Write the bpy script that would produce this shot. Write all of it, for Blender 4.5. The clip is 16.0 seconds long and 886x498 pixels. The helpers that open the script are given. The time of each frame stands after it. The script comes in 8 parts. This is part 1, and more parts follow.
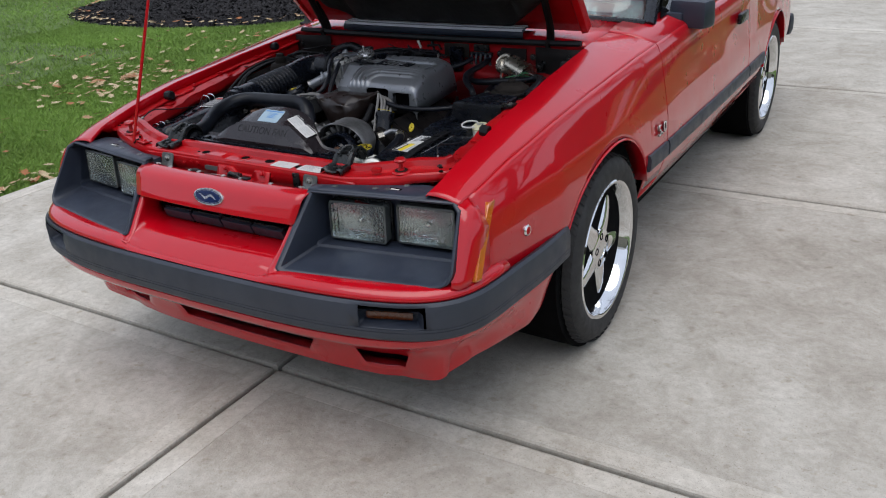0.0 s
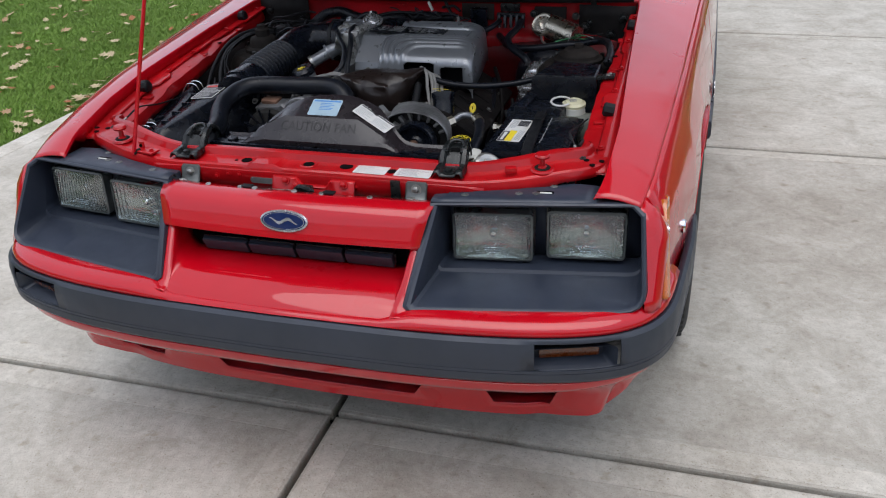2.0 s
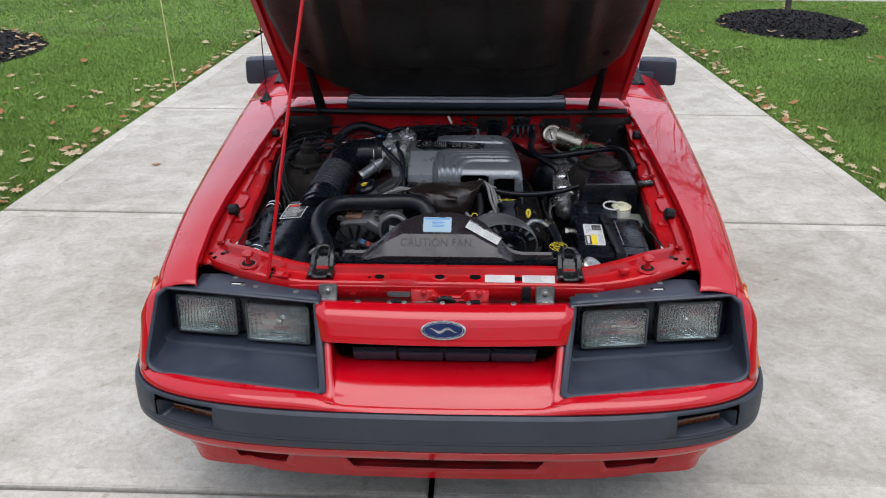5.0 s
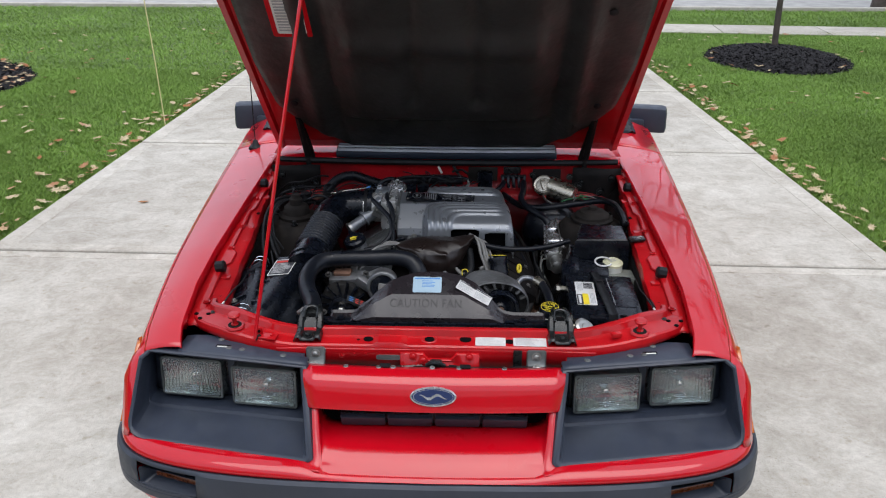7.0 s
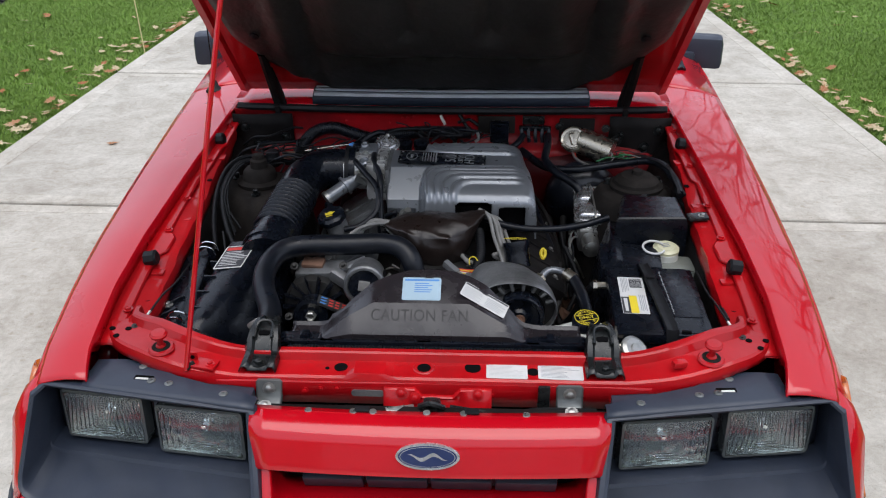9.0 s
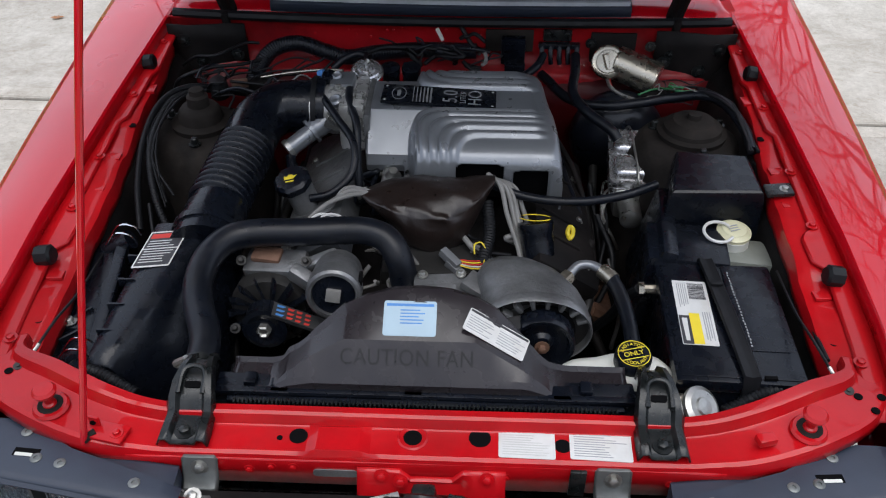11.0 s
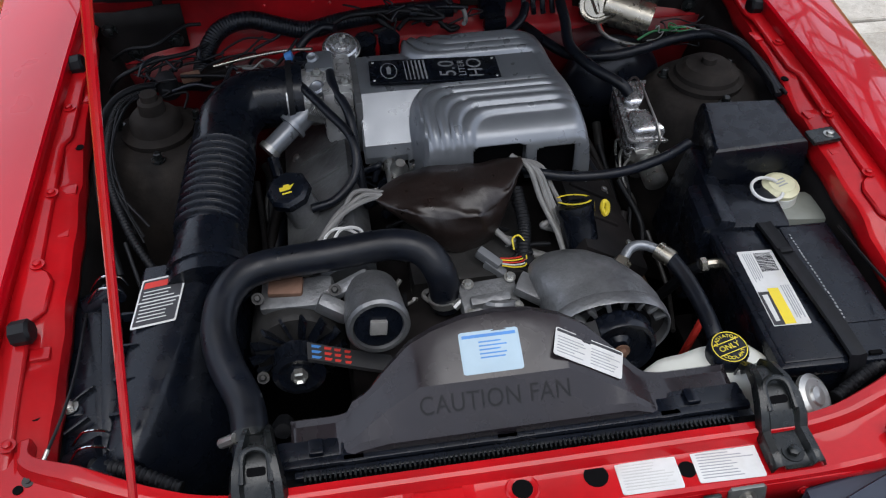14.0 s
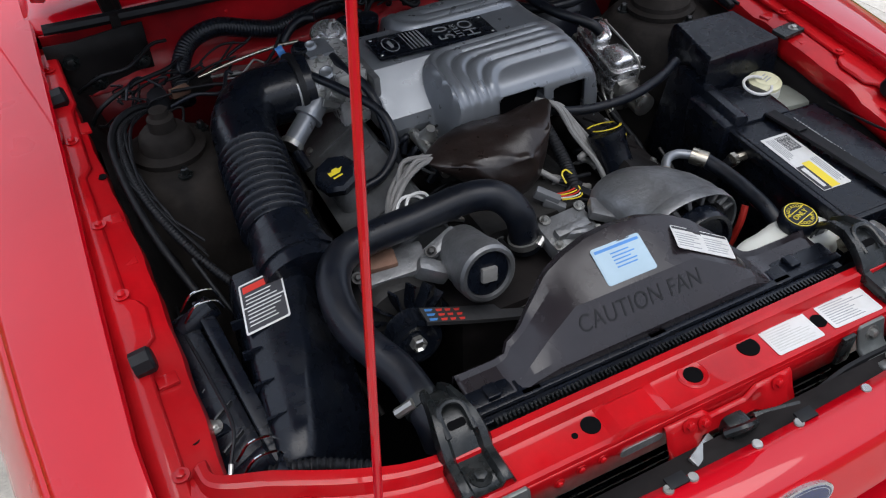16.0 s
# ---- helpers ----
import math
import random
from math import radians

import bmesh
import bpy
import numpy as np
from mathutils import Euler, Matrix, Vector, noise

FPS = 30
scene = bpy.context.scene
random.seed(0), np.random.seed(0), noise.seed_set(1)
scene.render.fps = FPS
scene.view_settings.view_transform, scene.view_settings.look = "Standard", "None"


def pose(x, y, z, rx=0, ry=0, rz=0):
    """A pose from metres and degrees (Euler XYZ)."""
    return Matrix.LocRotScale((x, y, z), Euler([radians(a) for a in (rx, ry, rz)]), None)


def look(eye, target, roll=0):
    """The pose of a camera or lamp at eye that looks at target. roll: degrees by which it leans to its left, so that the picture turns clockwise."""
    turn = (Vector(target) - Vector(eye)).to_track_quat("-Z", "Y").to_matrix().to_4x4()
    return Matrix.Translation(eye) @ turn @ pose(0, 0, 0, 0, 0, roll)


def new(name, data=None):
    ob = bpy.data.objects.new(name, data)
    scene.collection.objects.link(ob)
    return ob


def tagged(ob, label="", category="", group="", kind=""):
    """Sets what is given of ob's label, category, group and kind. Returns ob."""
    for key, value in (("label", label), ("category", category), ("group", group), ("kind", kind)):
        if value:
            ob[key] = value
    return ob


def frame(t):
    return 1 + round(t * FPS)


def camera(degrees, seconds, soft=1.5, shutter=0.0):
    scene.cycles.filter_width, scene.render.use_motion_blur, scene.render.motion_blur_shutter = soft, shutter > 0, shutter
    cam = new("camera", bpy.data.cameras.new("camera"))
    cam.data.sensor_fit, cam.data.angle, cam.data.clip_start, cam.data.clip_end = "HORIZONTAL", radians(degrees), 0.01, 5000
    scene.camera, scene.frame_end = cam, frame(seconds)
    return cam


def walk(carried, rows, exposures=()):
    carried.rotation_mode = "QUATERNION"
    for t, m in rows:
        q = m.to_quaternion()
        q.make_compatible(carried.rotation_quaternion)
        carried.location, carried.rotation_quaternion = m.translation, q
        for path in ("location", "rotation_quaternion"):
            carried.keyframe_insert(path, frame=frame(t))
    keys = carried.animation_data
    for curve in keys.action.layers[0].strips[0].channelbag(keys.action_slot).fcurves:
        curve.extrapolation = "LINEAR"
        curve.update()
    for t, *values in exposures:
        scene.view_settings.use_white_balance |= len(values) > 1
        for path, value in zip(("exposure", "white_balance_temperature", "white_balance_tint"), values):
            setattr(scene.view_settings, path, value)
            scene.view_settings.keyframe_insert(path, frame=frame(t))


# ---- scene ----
cam = camera(55.3, 16.0, 1.1)
PATH = [
    (0, (1.704, -1.303, 1.484), (0.747, 0.249, 0.663), -3.3),
    (0.5, (1.433, -1.301, 1.468), (0.61, 0.315, 0.624), -3.1),
    (1, (1.216, -1.265, 1.453), (0.488, 0.384, 0.586), -3.1),
    (1.5, (1.003, -1.205, 1.466), (0.372, 0.457, 0.548), -3.0),
    (2, (0.801, -1.201, 1.461), (0.273, 0.485, 0.524), -2.7),
    (2.5, (0.582, -1.247, 1.453), (0.181, 0.471, 0.511), -1.9),
    (3, (0.447, -1.243, 1.448), (0.109, 0.489, 0.507), -1.9),
    (3.5, (0.291, -1.251, 1.472), (0.05, 0.502, 0.539), -1.3),
    (4, (0.171, -1.341, 1.542), (0.003, 0.431, 0.63), -0.9),
    (4.5, (0.1, -1.455, 1.616), (-0.014, 0.343, 0.747), -0.6),
    (5, (0.072, -1.533, 1.701), (-0.002, 0.29, 0.882), -0.3),
    (5.2, (0.066, -1.552, 1.728), (0.003, 0.282, 0.932), -0.3),
    (7.5, (0.07, -1.374, 1.779), (0.02, 0.472, 1.011), 0.2),
    (8, (0.101, -1.222, 1.767), (0.027, 0.593, 0.929), -0.3),
    (8.5, (0.09, -1.037, 1.697), (0.013, 0.755, 0.812), -0.3),
    (10.8, (0.041, -0.37, 1.654), (-0.006, 1.226, 0.449), 0.5),
    (11, (0.051, -0.319, 1.654), (-0.006, 1.252, 0.417), 0.2),
    (11.5, (0.037, -0.217, 1.655), (-0.01, 1.308, 0.362), 0.2),
    (12, (0.032, -0.133, 1.677), (-0.01, 1.349, 0.335), 0.1),
    (12.5, (0.039, -0.083, 1.703), (0.018, 1.364, 0.323), 0.2),
    (13, (0.03, -0.07, 1.704), (0.051, 1.363, 0.309), 0.1),
    (13.5, (-0.038, -0.08, 1.679), (0.055, 1.354, 0.288), 0.0),
    (14, (-0.182, -0.091, 1.644), (0.027, 1.343, 0.266), -0.8),
    (14.5, (-0.309, -0.064, 1.611), (0.026, 1.354, 0.241), -1.5),
    (15, (-0.42, -0.02, 1.59), (0.057, 1.363, 0.226), -1.8),
    (15.5, (-0.52, -0.031, 1.57), (0.071, 1.332, 0.231), -1.9),
    (16, (-0.575, -0.056, 1.58), (0.053, 1.289, 0.239), -2.7),
]
walk(cam, [(t, look(eye, target, roll)) for t, eye, target, roll in PATH], ((0.0, 0.12), (2.0, 0.26), (4.5, 0.41), (8.5, 0.45), (11.0, 0.46), (16.0, 0.52)))

# ---- world and sun: a bright overcast sky ----
world = bpy.data.worlds.new("overcast_sky")
scene.world = world
world.use_nodes = True
wn, wl = world.node_tree.nodes, world.node_tree.links
sky = wn.new("ShaderNodeTexSky")
sky.sky_type, sky.sun_disc = "NISHITA", False
sky.sun_elevation, sky.sun_rotation = radians(75), radians(165)
sky.air_density, sky.dust_density, sky.ozone_density = 1.0, 5.0, 0.6
soften = wn.new("ShaderNodeMix")
soften.data_type = "RGBA"
soften.inputs["Factor"].default_value = 0.78
soften.inputs["B"].default_value = (9.0, 9.95, 12.0, 1)
wl.new(sky.outputs[0], soften.inputs["A"])
wl.new(soften.outputs["Result"], wn["Background"].inputs["Color"])
wn["Background"].inputs["Strength"].default_value = 0.085

sun_data = bpy.data.lights.new("sun", "SUN")
sun_data.energy, sun_data.angle, sun_data.color = 1.5, radians(60), (1.0, 0.985, 0.98)
sun = new("sun", sun_data)
sun.matrix_world = look((0.6, -1.2, 9.2), (0, 1, 0))


# ---- materials ----
def material(name, color, rough=0.5, metal=0.0, coat=0.0, vary=0.12, scale=8.0, bump=0.0, bump_scale=60.0,
             stain=0.0, stain_color=(0.1, 0.09, 0.08), stain_scale=3.0, per_object=0.0, rough_vary=0.1, spec=0.5, island=False, alt=None):
    """A principled surface: colour varied at two scales, optional stains, relief and spread from piece to piece."""
    m = bpy.data.materials.new(name)
    m.use_nodes = True
    n, l = m.node_tree.nodes, m.node_tree.links
    b = n["Principled BSDF"]
    b.inputs["Metallic"].default_value = metal
    b.inputs["Coat Weight"].default_value = coat
    b.inputs["Coat Roughness"].default_value, b.inputs["Coat IOR"].default_value = 0.03, 1.56
    b.inputs["Specular IOR Level"].default_value = spec
    tc = n.new("ShaderNodeTexCoord")

    def tex(s, detail=5.0):
        t = n.new("ShaderNodeTexNoise")
        t.inputs["Scale"].default_value, t.inputs["Detail"].default_value = s, detail
        l.new(tc.outputs["Object"], t.inputs["Vector"])
        return t

    def mix(kind, fac, a, c):
        x = n.new("ShaderNodeMix")
        x.data_type, x.blend_type = "RGBA", kind
        for key, v in (("Factor", fac), ("A", a), ("B", c)):
            if isinstance(v, bpy.types.NodeSocket):
                l.new(v, x.inputs[key])
            else:
                x.inputs[key].default_value = v
        return x.outputs["Result"]

    def span(socket, lo, hi, a=0.3, z=0.7):
        r = n.new("ShaderNodeMapRange")
        r.inputs[1].default_value, r.inputs[2].default_value, r.inputs[3].default_value, r.inputs[4].default_value = a, z, lo, hi
        l.new(socket, r.inputs[0])
        return r.outputs[0]

    big, fine = tex(scale), tex(scale * 9)
    light = tuple(min(1, c * (1 + vary)) for c in color) + (1,)
    dark = tuple(c * (1 - vary) for c in color) + (1,)
    col = mix("MIX", span(big.outputs[0], 0, 1), dark, light)
    col = mix("MULTIPLY", span(fine.outputs[0], 0, vary), col, (0.55, 0.55, 0.55, 1))
    if stain:
        st = tex(stain_scale, 8.0)
        col = mix("MIX", span(st.outputs[0], 0, stain, 0.48, 0.72), col, tuple(stain_color) + (1,))
    if alt:
        pick = n.new("ShaderNodeNewGeometry").outputs["Random Per Island"] if island else n.new("ShaderNodeObjectInfo").outputs["Random"]
        col = mix("MIX", span(pick, 0, 1, 0.35, 0.95), col, tuple(alt) + (1,))
    if per_object or island:
        rnd = n.new("ShaderNodeNewGeometry").outputs["Random Per Island"] if island else n.new("ShaderNodeObjectInfo").outputs["Random"]
        col = mix("MULTIPLY", 1.0, col, mix("MIX", rnd, (1 - per_object,) * 3 + (1,), (1, 1, 1, 1)))
    l.new(col, b.inputs["Base Color"])
    l.new(span(tex(scale * 3).outputs[0], max(0.02, rough - rough_vary), min(1, rough + rough_vary)), b.inputs["Roughness"])
    if bump:
        bp = n.new("ShaderNodeBump")
        bp.inputs["Strength"].default_value, bp.inputs["Distance"].default_value = bump, 0.004
        l.new(tex(bump_scale, 8.0).outputs[0], bp.inputs["Height"])
        l.new(bp.outputs[0], b.inputs["Normal"])
    return m


PAINT = material("red_car_paint", (0.47, 0.0015, 0.009), 0.30, 0.0, 1.0, 0.06, 3.0, 0.02, 300, rough_vary=0.04, spec=0.10)
PAINT_BAY = material("red_bay_paint_dusty", (0.45, 0.004, 0.008), 0.38, 0.0, 0.5, 0.18, 14.0, 0.06, 60, 0.6, (0.13, 0.008, 0.009), 7.0, spec=0.15)
TRIM = material("charcoal_trim_plastic", (0.024, 0.031, 0.048), 0.42, 0, 0, 0.12, 9, 0.05, 400)
BUMPER = material("grey_bumper_rubber", (0.029, 0.035, 0.050), 0.48, 0, 0, 0.12, 6, 0.04, 400)
BLACK = material("black_plastic", (0.0040, 0.0055, 0.0095), 0.27, 0, 0, 0.3, 14, 0.04, 120, 0.20, (0.011, 0.012, 0.014), 20, spec=0.36)
HOSE = material("black_rubber_hose", (0.0052, 0.0068, 0.0110), 0.36, 0, 0, 0.3, 20, 0.05, 200, 0.25, (0.020, 0.019, 0.019), 30, spec=0.30)
BAYBLACK = material("sooty_bay_metal", (0.008, 0.007, 0.007), 0.62, 0, 0, 0.5, 9, 0.2, 60, 0.4, (0.024, 0.019, 0.018), 11, spec=0.15)
SHROUD = material("brown_black_shroud", (0.018, 0.0148, 0.0172), 0.24, 0, 0, 0.25, 9, 0.03, 150, 0.30, (0.024, 0.020, 0.022), 12)
DUSTY = material("dusty_brown_black_metal", (0.017, 0.0145, 0.013), 0.75, 0, 0, 0.45, 16, 0.3, 70, 0.6, (0.040, 0.033, 0.028), 14, spec=0.12)
VALVE = material("grey_stained_casting", (0.105, 0.108, 0.11), 0.46, 0.3, 0, 0.25, 16, 0.25, 140, 0.6, (0.030, 0.029, 0.028), 15)
ALU = material("silver_painted_casting", (0.215, 0.228, 0.246), 0.31, 0.55, 0.0, 0.05, 12, 0.03, 500, rough_vary=0.05)
CAST = material("dull_cast_aluminium", (0.225, 0.23, 0.235), 0.44, 0.65, 0, 0.28, 16, 0.30, 160, 0.7, (0.034, 0.034, 0.036), 14)
STEEL = material("zinc_plated_steel", (0.42, 0.42, 0.40), 0.34, 0.85, 0, 0.25, 20, 0.1, 200, 0.4, (0.16, 0.14, 0.11), 25)
POLISHED = material("polished_wheel_metal", (0.78, 0.79, 0.80), 0.07, 1.0, 0, 0.05, 20, 0.01, 60, rough_vary=0.03)
CHROME = material("chrome", (0.78, 0.79, 0.80), 0.05, 1.0, 0, 0.03, 8, rough_vary=0.02)
TYRE = material("tyre_rubber", (0.022, 0.022, 0.023), 0.72, 0, 0, 0.25, 12, 0.1, 200)
# near-black that stands in for the shade in hollows, holes and gaps
DARK = material("void_shade_black", (0.004, 0.004, 0.0045), 0.9, 0, 0, 0.2, 6, spec=0.05)
# grime on the firewall; its dark red paints shade in the dam slots
GRIMY_SHADED_RED = material("grimy_shaded_red_paint", (0.34, 0.005, 0.009), 0.45, 0.0, 0.10, 0.2, 12.0, 0.08, 60, 0.75, (0.030, 0.006, 0.007), 5.0, spec=0.2)
DIMBOTTLE = material("dull_grey_plastic", (0.20, 0.215, 0.19), 0.45, 0, 0, 0.15, 12, stain=0.4, stain_color=(0.12, 0.115, 0.09), stain_scale=14)


def concrete_material(name="brushed_concrete", gain=1.0, broom=0.10, grain=0.5):
    """Concrete: broad mottling, finger-sized blotches, grit and swirled broom marks."""
    m = bpy.data.materials.new(name)
    m.use_nodes = True
    n, l = m.node_tree.nodes, m.node_tree.links
    b = n["Principled BSDF"]
    b.inputs["Roughness"].default_value = 0.82
    b.inputs["Specular IOR Level"].default_value = 0.3
    geo = n.new("ShaderNodeNewGeometry")

    def tex(scale, detail, rough=0.6, distort=0.0):
        t = n.new("ShaderNodeTexNoise")
        t.inputs["Scale"].default_value, t.inputs["Detail"].default_value, t.inputs["Roughness"].default_value, t.inputs["Distortion"].default_value = scale, detail, rough, distort
        l.new(geo.outputs["Position"], t.inputs["Vector"])
        return t.outputs[0]

    def ramp(x, a, z, ca, cz):
        r = n.new("ShaderNodeValToRGB")
        r.color_ramp.elements[0].position, r.color_ramp.elements[1].position = a, z
        r.color_ramp.elements[0].color, r.color_ramp.elements[1].color = (*ca, 1), (*cz, 1)
        l.new(x, r.inputs[0])
        return r.outputs[0]

    def times(a, c):
        x = n.new("ShaderNodeMix")
        x.data_type, x.blend_type = "RGBA", "MULTIPLY"
        x.inputs["Factor"].default_value = 1.0
        l.new(a, x.inputs["A"])
        l.new(c, x.inputs["B"])
        return x.outputs["Result"]
    col = ramp(tex(0.8, 6), 0.30, 0.70, tuple(gain * v for v in (0.405, 0.375, 0.322)), tuple(gain * v for v in (0.585, 0.562, 0.505)))
    col = times(col, ramp(tex(5.5, 9, 0.7, 0.6), 0.32, 0.62, (0.74, 0.72, 0.69), (1.04, 1.04, 1.04)))
    col = times(col, ramp(tex(38, 8, 0.75), 0.30, 0.62, (0.80, 0.79, 0.78), (1.05, 1.05, 1.05)))
    col = times(col, ramp(tex(210, 3), 0.28, 0.45, (0.72, 0.71, 0.70), (1.0, 1.0, 1.0)))
    col = times(col, ramp(tex(17, 4, 0.55), 0.62, 0.72, (1.0, 1.0, 1.0), (0.80, 0.77, 0.72)))
    col = times(col, ramp(tex(95, 2, 0.5), 0.68, 0.74, (1.0, 1.0, 1.0), (0.66, 0.63, 0.58)))
    info = n.new("ShaderNodeObjectInfo")
    col = times(col, ramp(info.outputs["Random"], 0.0, 1.0, (0.94, 0.94, 0.94), (1.02, 1.02, 1.02)))
    l.new(col, b.inputs["Base Color"])
    wave = n.new("ShaderNodeTexWave")
    wave.inputs["Scale"].default_value, wave.inputs["Distortion"].default_value, wave.inputs["Detail"].default_value, wave.inputs["Detail Scale"].default_value = 34, 22, 4, 0.6
    l.new(geo.outputs["Position"], wave.inputs["Vector"])
    bump = n.new("ShaderNodeBump")
    bump.inputs["Strength"].default_value, bump.inputs["Distance"].default_value = broom, 0.003
    l.new(wave.outputs[1], bump.inputs["Height"])
    grit = n.new("ShaderNodeBump")
    grit.inputs["Strength"].default_value, grit.inputs["Distance"].default_value = grain, 0.003
    l.new(tex(150, 6), grit.inputs["Height"])
    l.new(bump.outputs[0], grit.inputs["Normal"])
    l.new(grit.outputs[0], b.inputs["Normal"])
    return m


CONCRETE = concrete_material()
CONCRETE_SMOOTH = concrete_material("trowelled_concrete", 1.10, 0.02, 0.3)
GRASSBASE = material("lawn_soil", (0.085, 0.14, 0.030), 0.95, 0, 0, 0.4, 3, 0.5, 30, 0.3, (0.06, 0.05, 0.02), 1.5)
GRASS = material("grass_blades", (0.25, 0.40, 0.085), 0.55, 0, 0, 0.25, 0.7, per_object=0.30, island=True, spec=0.25)
LEAF = material("dry_oak_leaf", (0.60, 0.48, 0.29), 0.7, 0, 0, 0.25, 20, per_object=0.25, alt=(0.30, 0.11, 0.035))
MULCH = material("black_mulch", (0.018, 0.016, 0.018), 0.9, 0, 0, 0.5, 20, per_object=0.6, island=True)
BARK = material("grey_bark", (0.075, 0.062, 0.05), 0.9, 0, 0, 0.3, 14, 0.6, 40)
ROADM = material("pale_road", (0.36, 0.355, 0.34), 0.9, 0, 0, 0.2, 4, 0.4, 200)
RUBBER = material("matt_rubber", (0.005, 0.0055, 0.007), 0.55, 0, 0, 0.2, 15, spec=0.28)
WHITE = material("white_label_paper", (0.60, 0.60, 0.585), 0.45, 0, 0, 0.08, 25, 0, 60, 0.5, (0.44, 0.41, 0.36), 22)
INK = material("print_ink", (0.03, 0.03, 0.035), 0.6, 0, 0, 0.1, 30)
PRINTSILVER = material("silver_print", (0.30, 0.31, 0.32), 0.4, 0.3, 0, 0.1, 30)
GREYINK = material("grey_print", (0.30, 0.31, 0.32), 0.6, 0, 0, 0.1, 30)
PALEINK = material("faded_print", (0.50, 0.50, 0.48), 0.6, 0, 0, 0.1, 30)
BLUELAB = material("pale_blue_label", (0.31, 0.43, 0.51), 0.4, 0, 0.1, 0.05, 20)
YELLOW = material("yellow_print", (0.72, 0.56, 0.03), 0.45, 0, 0, 0.08, 20)
AMBER = material("amber_lens", (0.50, 0.12, 0.008), 0.2, 0, 1.0, 0.12, 30)
AMBERDARK = material("deep_amber_lens", (0.1100, 0.0225, 0.0020), 0.25, 0, 0.6, 0.12, 30)
REFLECTOR = material("silvered_reflector", (0.36, 0.40, 0.41), 0.18, 0.92, 0, 0.06, 30, 0.02, 50)
LAMPRIM = material("grey_glass_edge", (0.075, 0.085, 0.085), 0.18, 0, 0.3, 0.15, 30)
BRIGHT = material("bright_zinc", (0.58, 0.58, 0.59), 0.24, 0.8, 0, 0.1, 20)
# pale grey holds the sky's reflection on the vent ribs
VENTRIB = material("sky_sheen_grey_rib", (0.42, 0.44, 0.47), 0.4, 0, 0, 0.15, 12)
ENGRAVED = material("engraved_letter_plastic", (0.005, 0.0045, 0.005), 0.35, 0, 0, 0.2, 20, spec=0.35)
THROTTLE = material("stained_bright_casting", (0.58, 0.575, 0.56), 0.30, 0.6, 0, 0.2, 22, 0.12, 140, 0.5, (0.09, 0.085, 0.08), 18)
CASTDARK = material("oily_dark_casting", (0.024, 0.023, 0.022), 0.5, 0.3, 0, 0.4, 14, 0.3, 90, 0.6, (0.040, 0.039, 0.038), 26)
BRICK = material("beige_siding", (0.42, 0.37, 0.30), 0.85, 0, 0, 0.2, 3, 0.3, 30)
WOODS = material("bare_woods", (0.06, 0.055, 0.035), 0.95, 0, 0, 0.5, 0.4)
BLUEOVAL = material("blue_enamel", (0.006, 0.018, 0.085), 0.18, 0, 1.0, 0.05, 10)
INSUL = material("hood_insulation_felt", (0.021, 0.019, 0.0185), 0.52, 0, 0, 0.4, 6, 0.5, 60, 0.4, (0.034, 0.029, 0.025), 4, spec=0.45)
BOTTLE = material("milky_plastic", (0.62, 0.63, 0.58), 0.45, 0, 0, 0.08, 12, stain=0.3, stain_color=(0.45, 0.43, 0.34), stain_scale=14)
LEATHER = material("brown_black_leatherette", (0.015, 0.0095, 0.008), 0.36, 0, 0, 0.3, 18, 0.3, 60)
WIRE = material("grey_ignition_wire", (0.20, 0.195, 0.185), 0.5, 0, 0, 0.2, 30)
REDINK = material("red_print", (0.55, 0.03, 0.02), 0.5, 0, 0, 0.1, 20)
BLUEINK = material("blue_print", (0.05, 0.20, 0.50), 0.5, 0, 0, 0.1, 20)
RUST = material("rusty_brown_metal", (0.16, 0.085, 0.055), 0.7, 0.2, 0, 0.35, 20, 0.3, 90)
SILVERCAN = material("golden_zinc_can", (0.50, 0.46, 0.38), 0.28, 0.95, 0, 0.12, 14, 0.03, 90, 0.15, (0.26, 0.22, 0.16), 18)
NAVY = material("dark_navy_paint", (0.006, 0.008, 0.014), 0.35, 0, 0.2, 0.3, 12)
GUNMETAL = material("dark_bracket_metal", (0.010, 0.012, 0.0125), 0.30, 0.2, 0, 0.3, 20, 0.1, 120, 0.22, (0.10, 0.10, 0.095), 45)
STRAP = material("dull_phosphated_steel", (0.17, 0.18, 0.175), 0.40, 0.6, 0, 0.2, 20, 0.1, 120, 0.4, (0.07, 0.075, 0.07), 25)
DEEPRED = material("blotched_dark_red_paint", (0.10, 0.003, 0.005), 0.5, 0, 0.05, 0.3, 10, 0.1, 60, 0.7, (0.012, 0.005, 0.005), 6, spec=0.2)
FRAMEGREY = material("light_rubber_seal", (0.17, 0.185, 0.20), 0.45, 0, 0, 0.15, 10)


def glass_material(name, tint, ior=1.45):
    """Thin clear pane: passes light straight through and mirrors by the angle."""
    m = bpy.data.materials.new(name)
    m.use_nodes = True
    n, l = m.node_tree.nodes, m.node_tree.links
    n.remove(n["Principled BSDF"])
    clear, gloss, fres, mixer = n.new("ShaderNodeBsdfTransparent"), n.new("ShaderNodeBsdfGlossy"), n.new("ShaderNodeFresnel"), n.new("ShaderNodeMixShader")
    clear.inputs[0].default_value = (*tint, 1)
    gloss.inputs["Roughness"].default_value = 0.02
    fres.inputs[0].default_value = ior
    l.new(fres.outputs[0], mixer.inputs[0])
    l.new(clear.outputs[0], mixer.inputs[1])
    l.new(gloss.outputs[0], mixer.inputs[2])
    l.new(mixer.outputs[0], n["Material Output"].inputs[0])
    return m


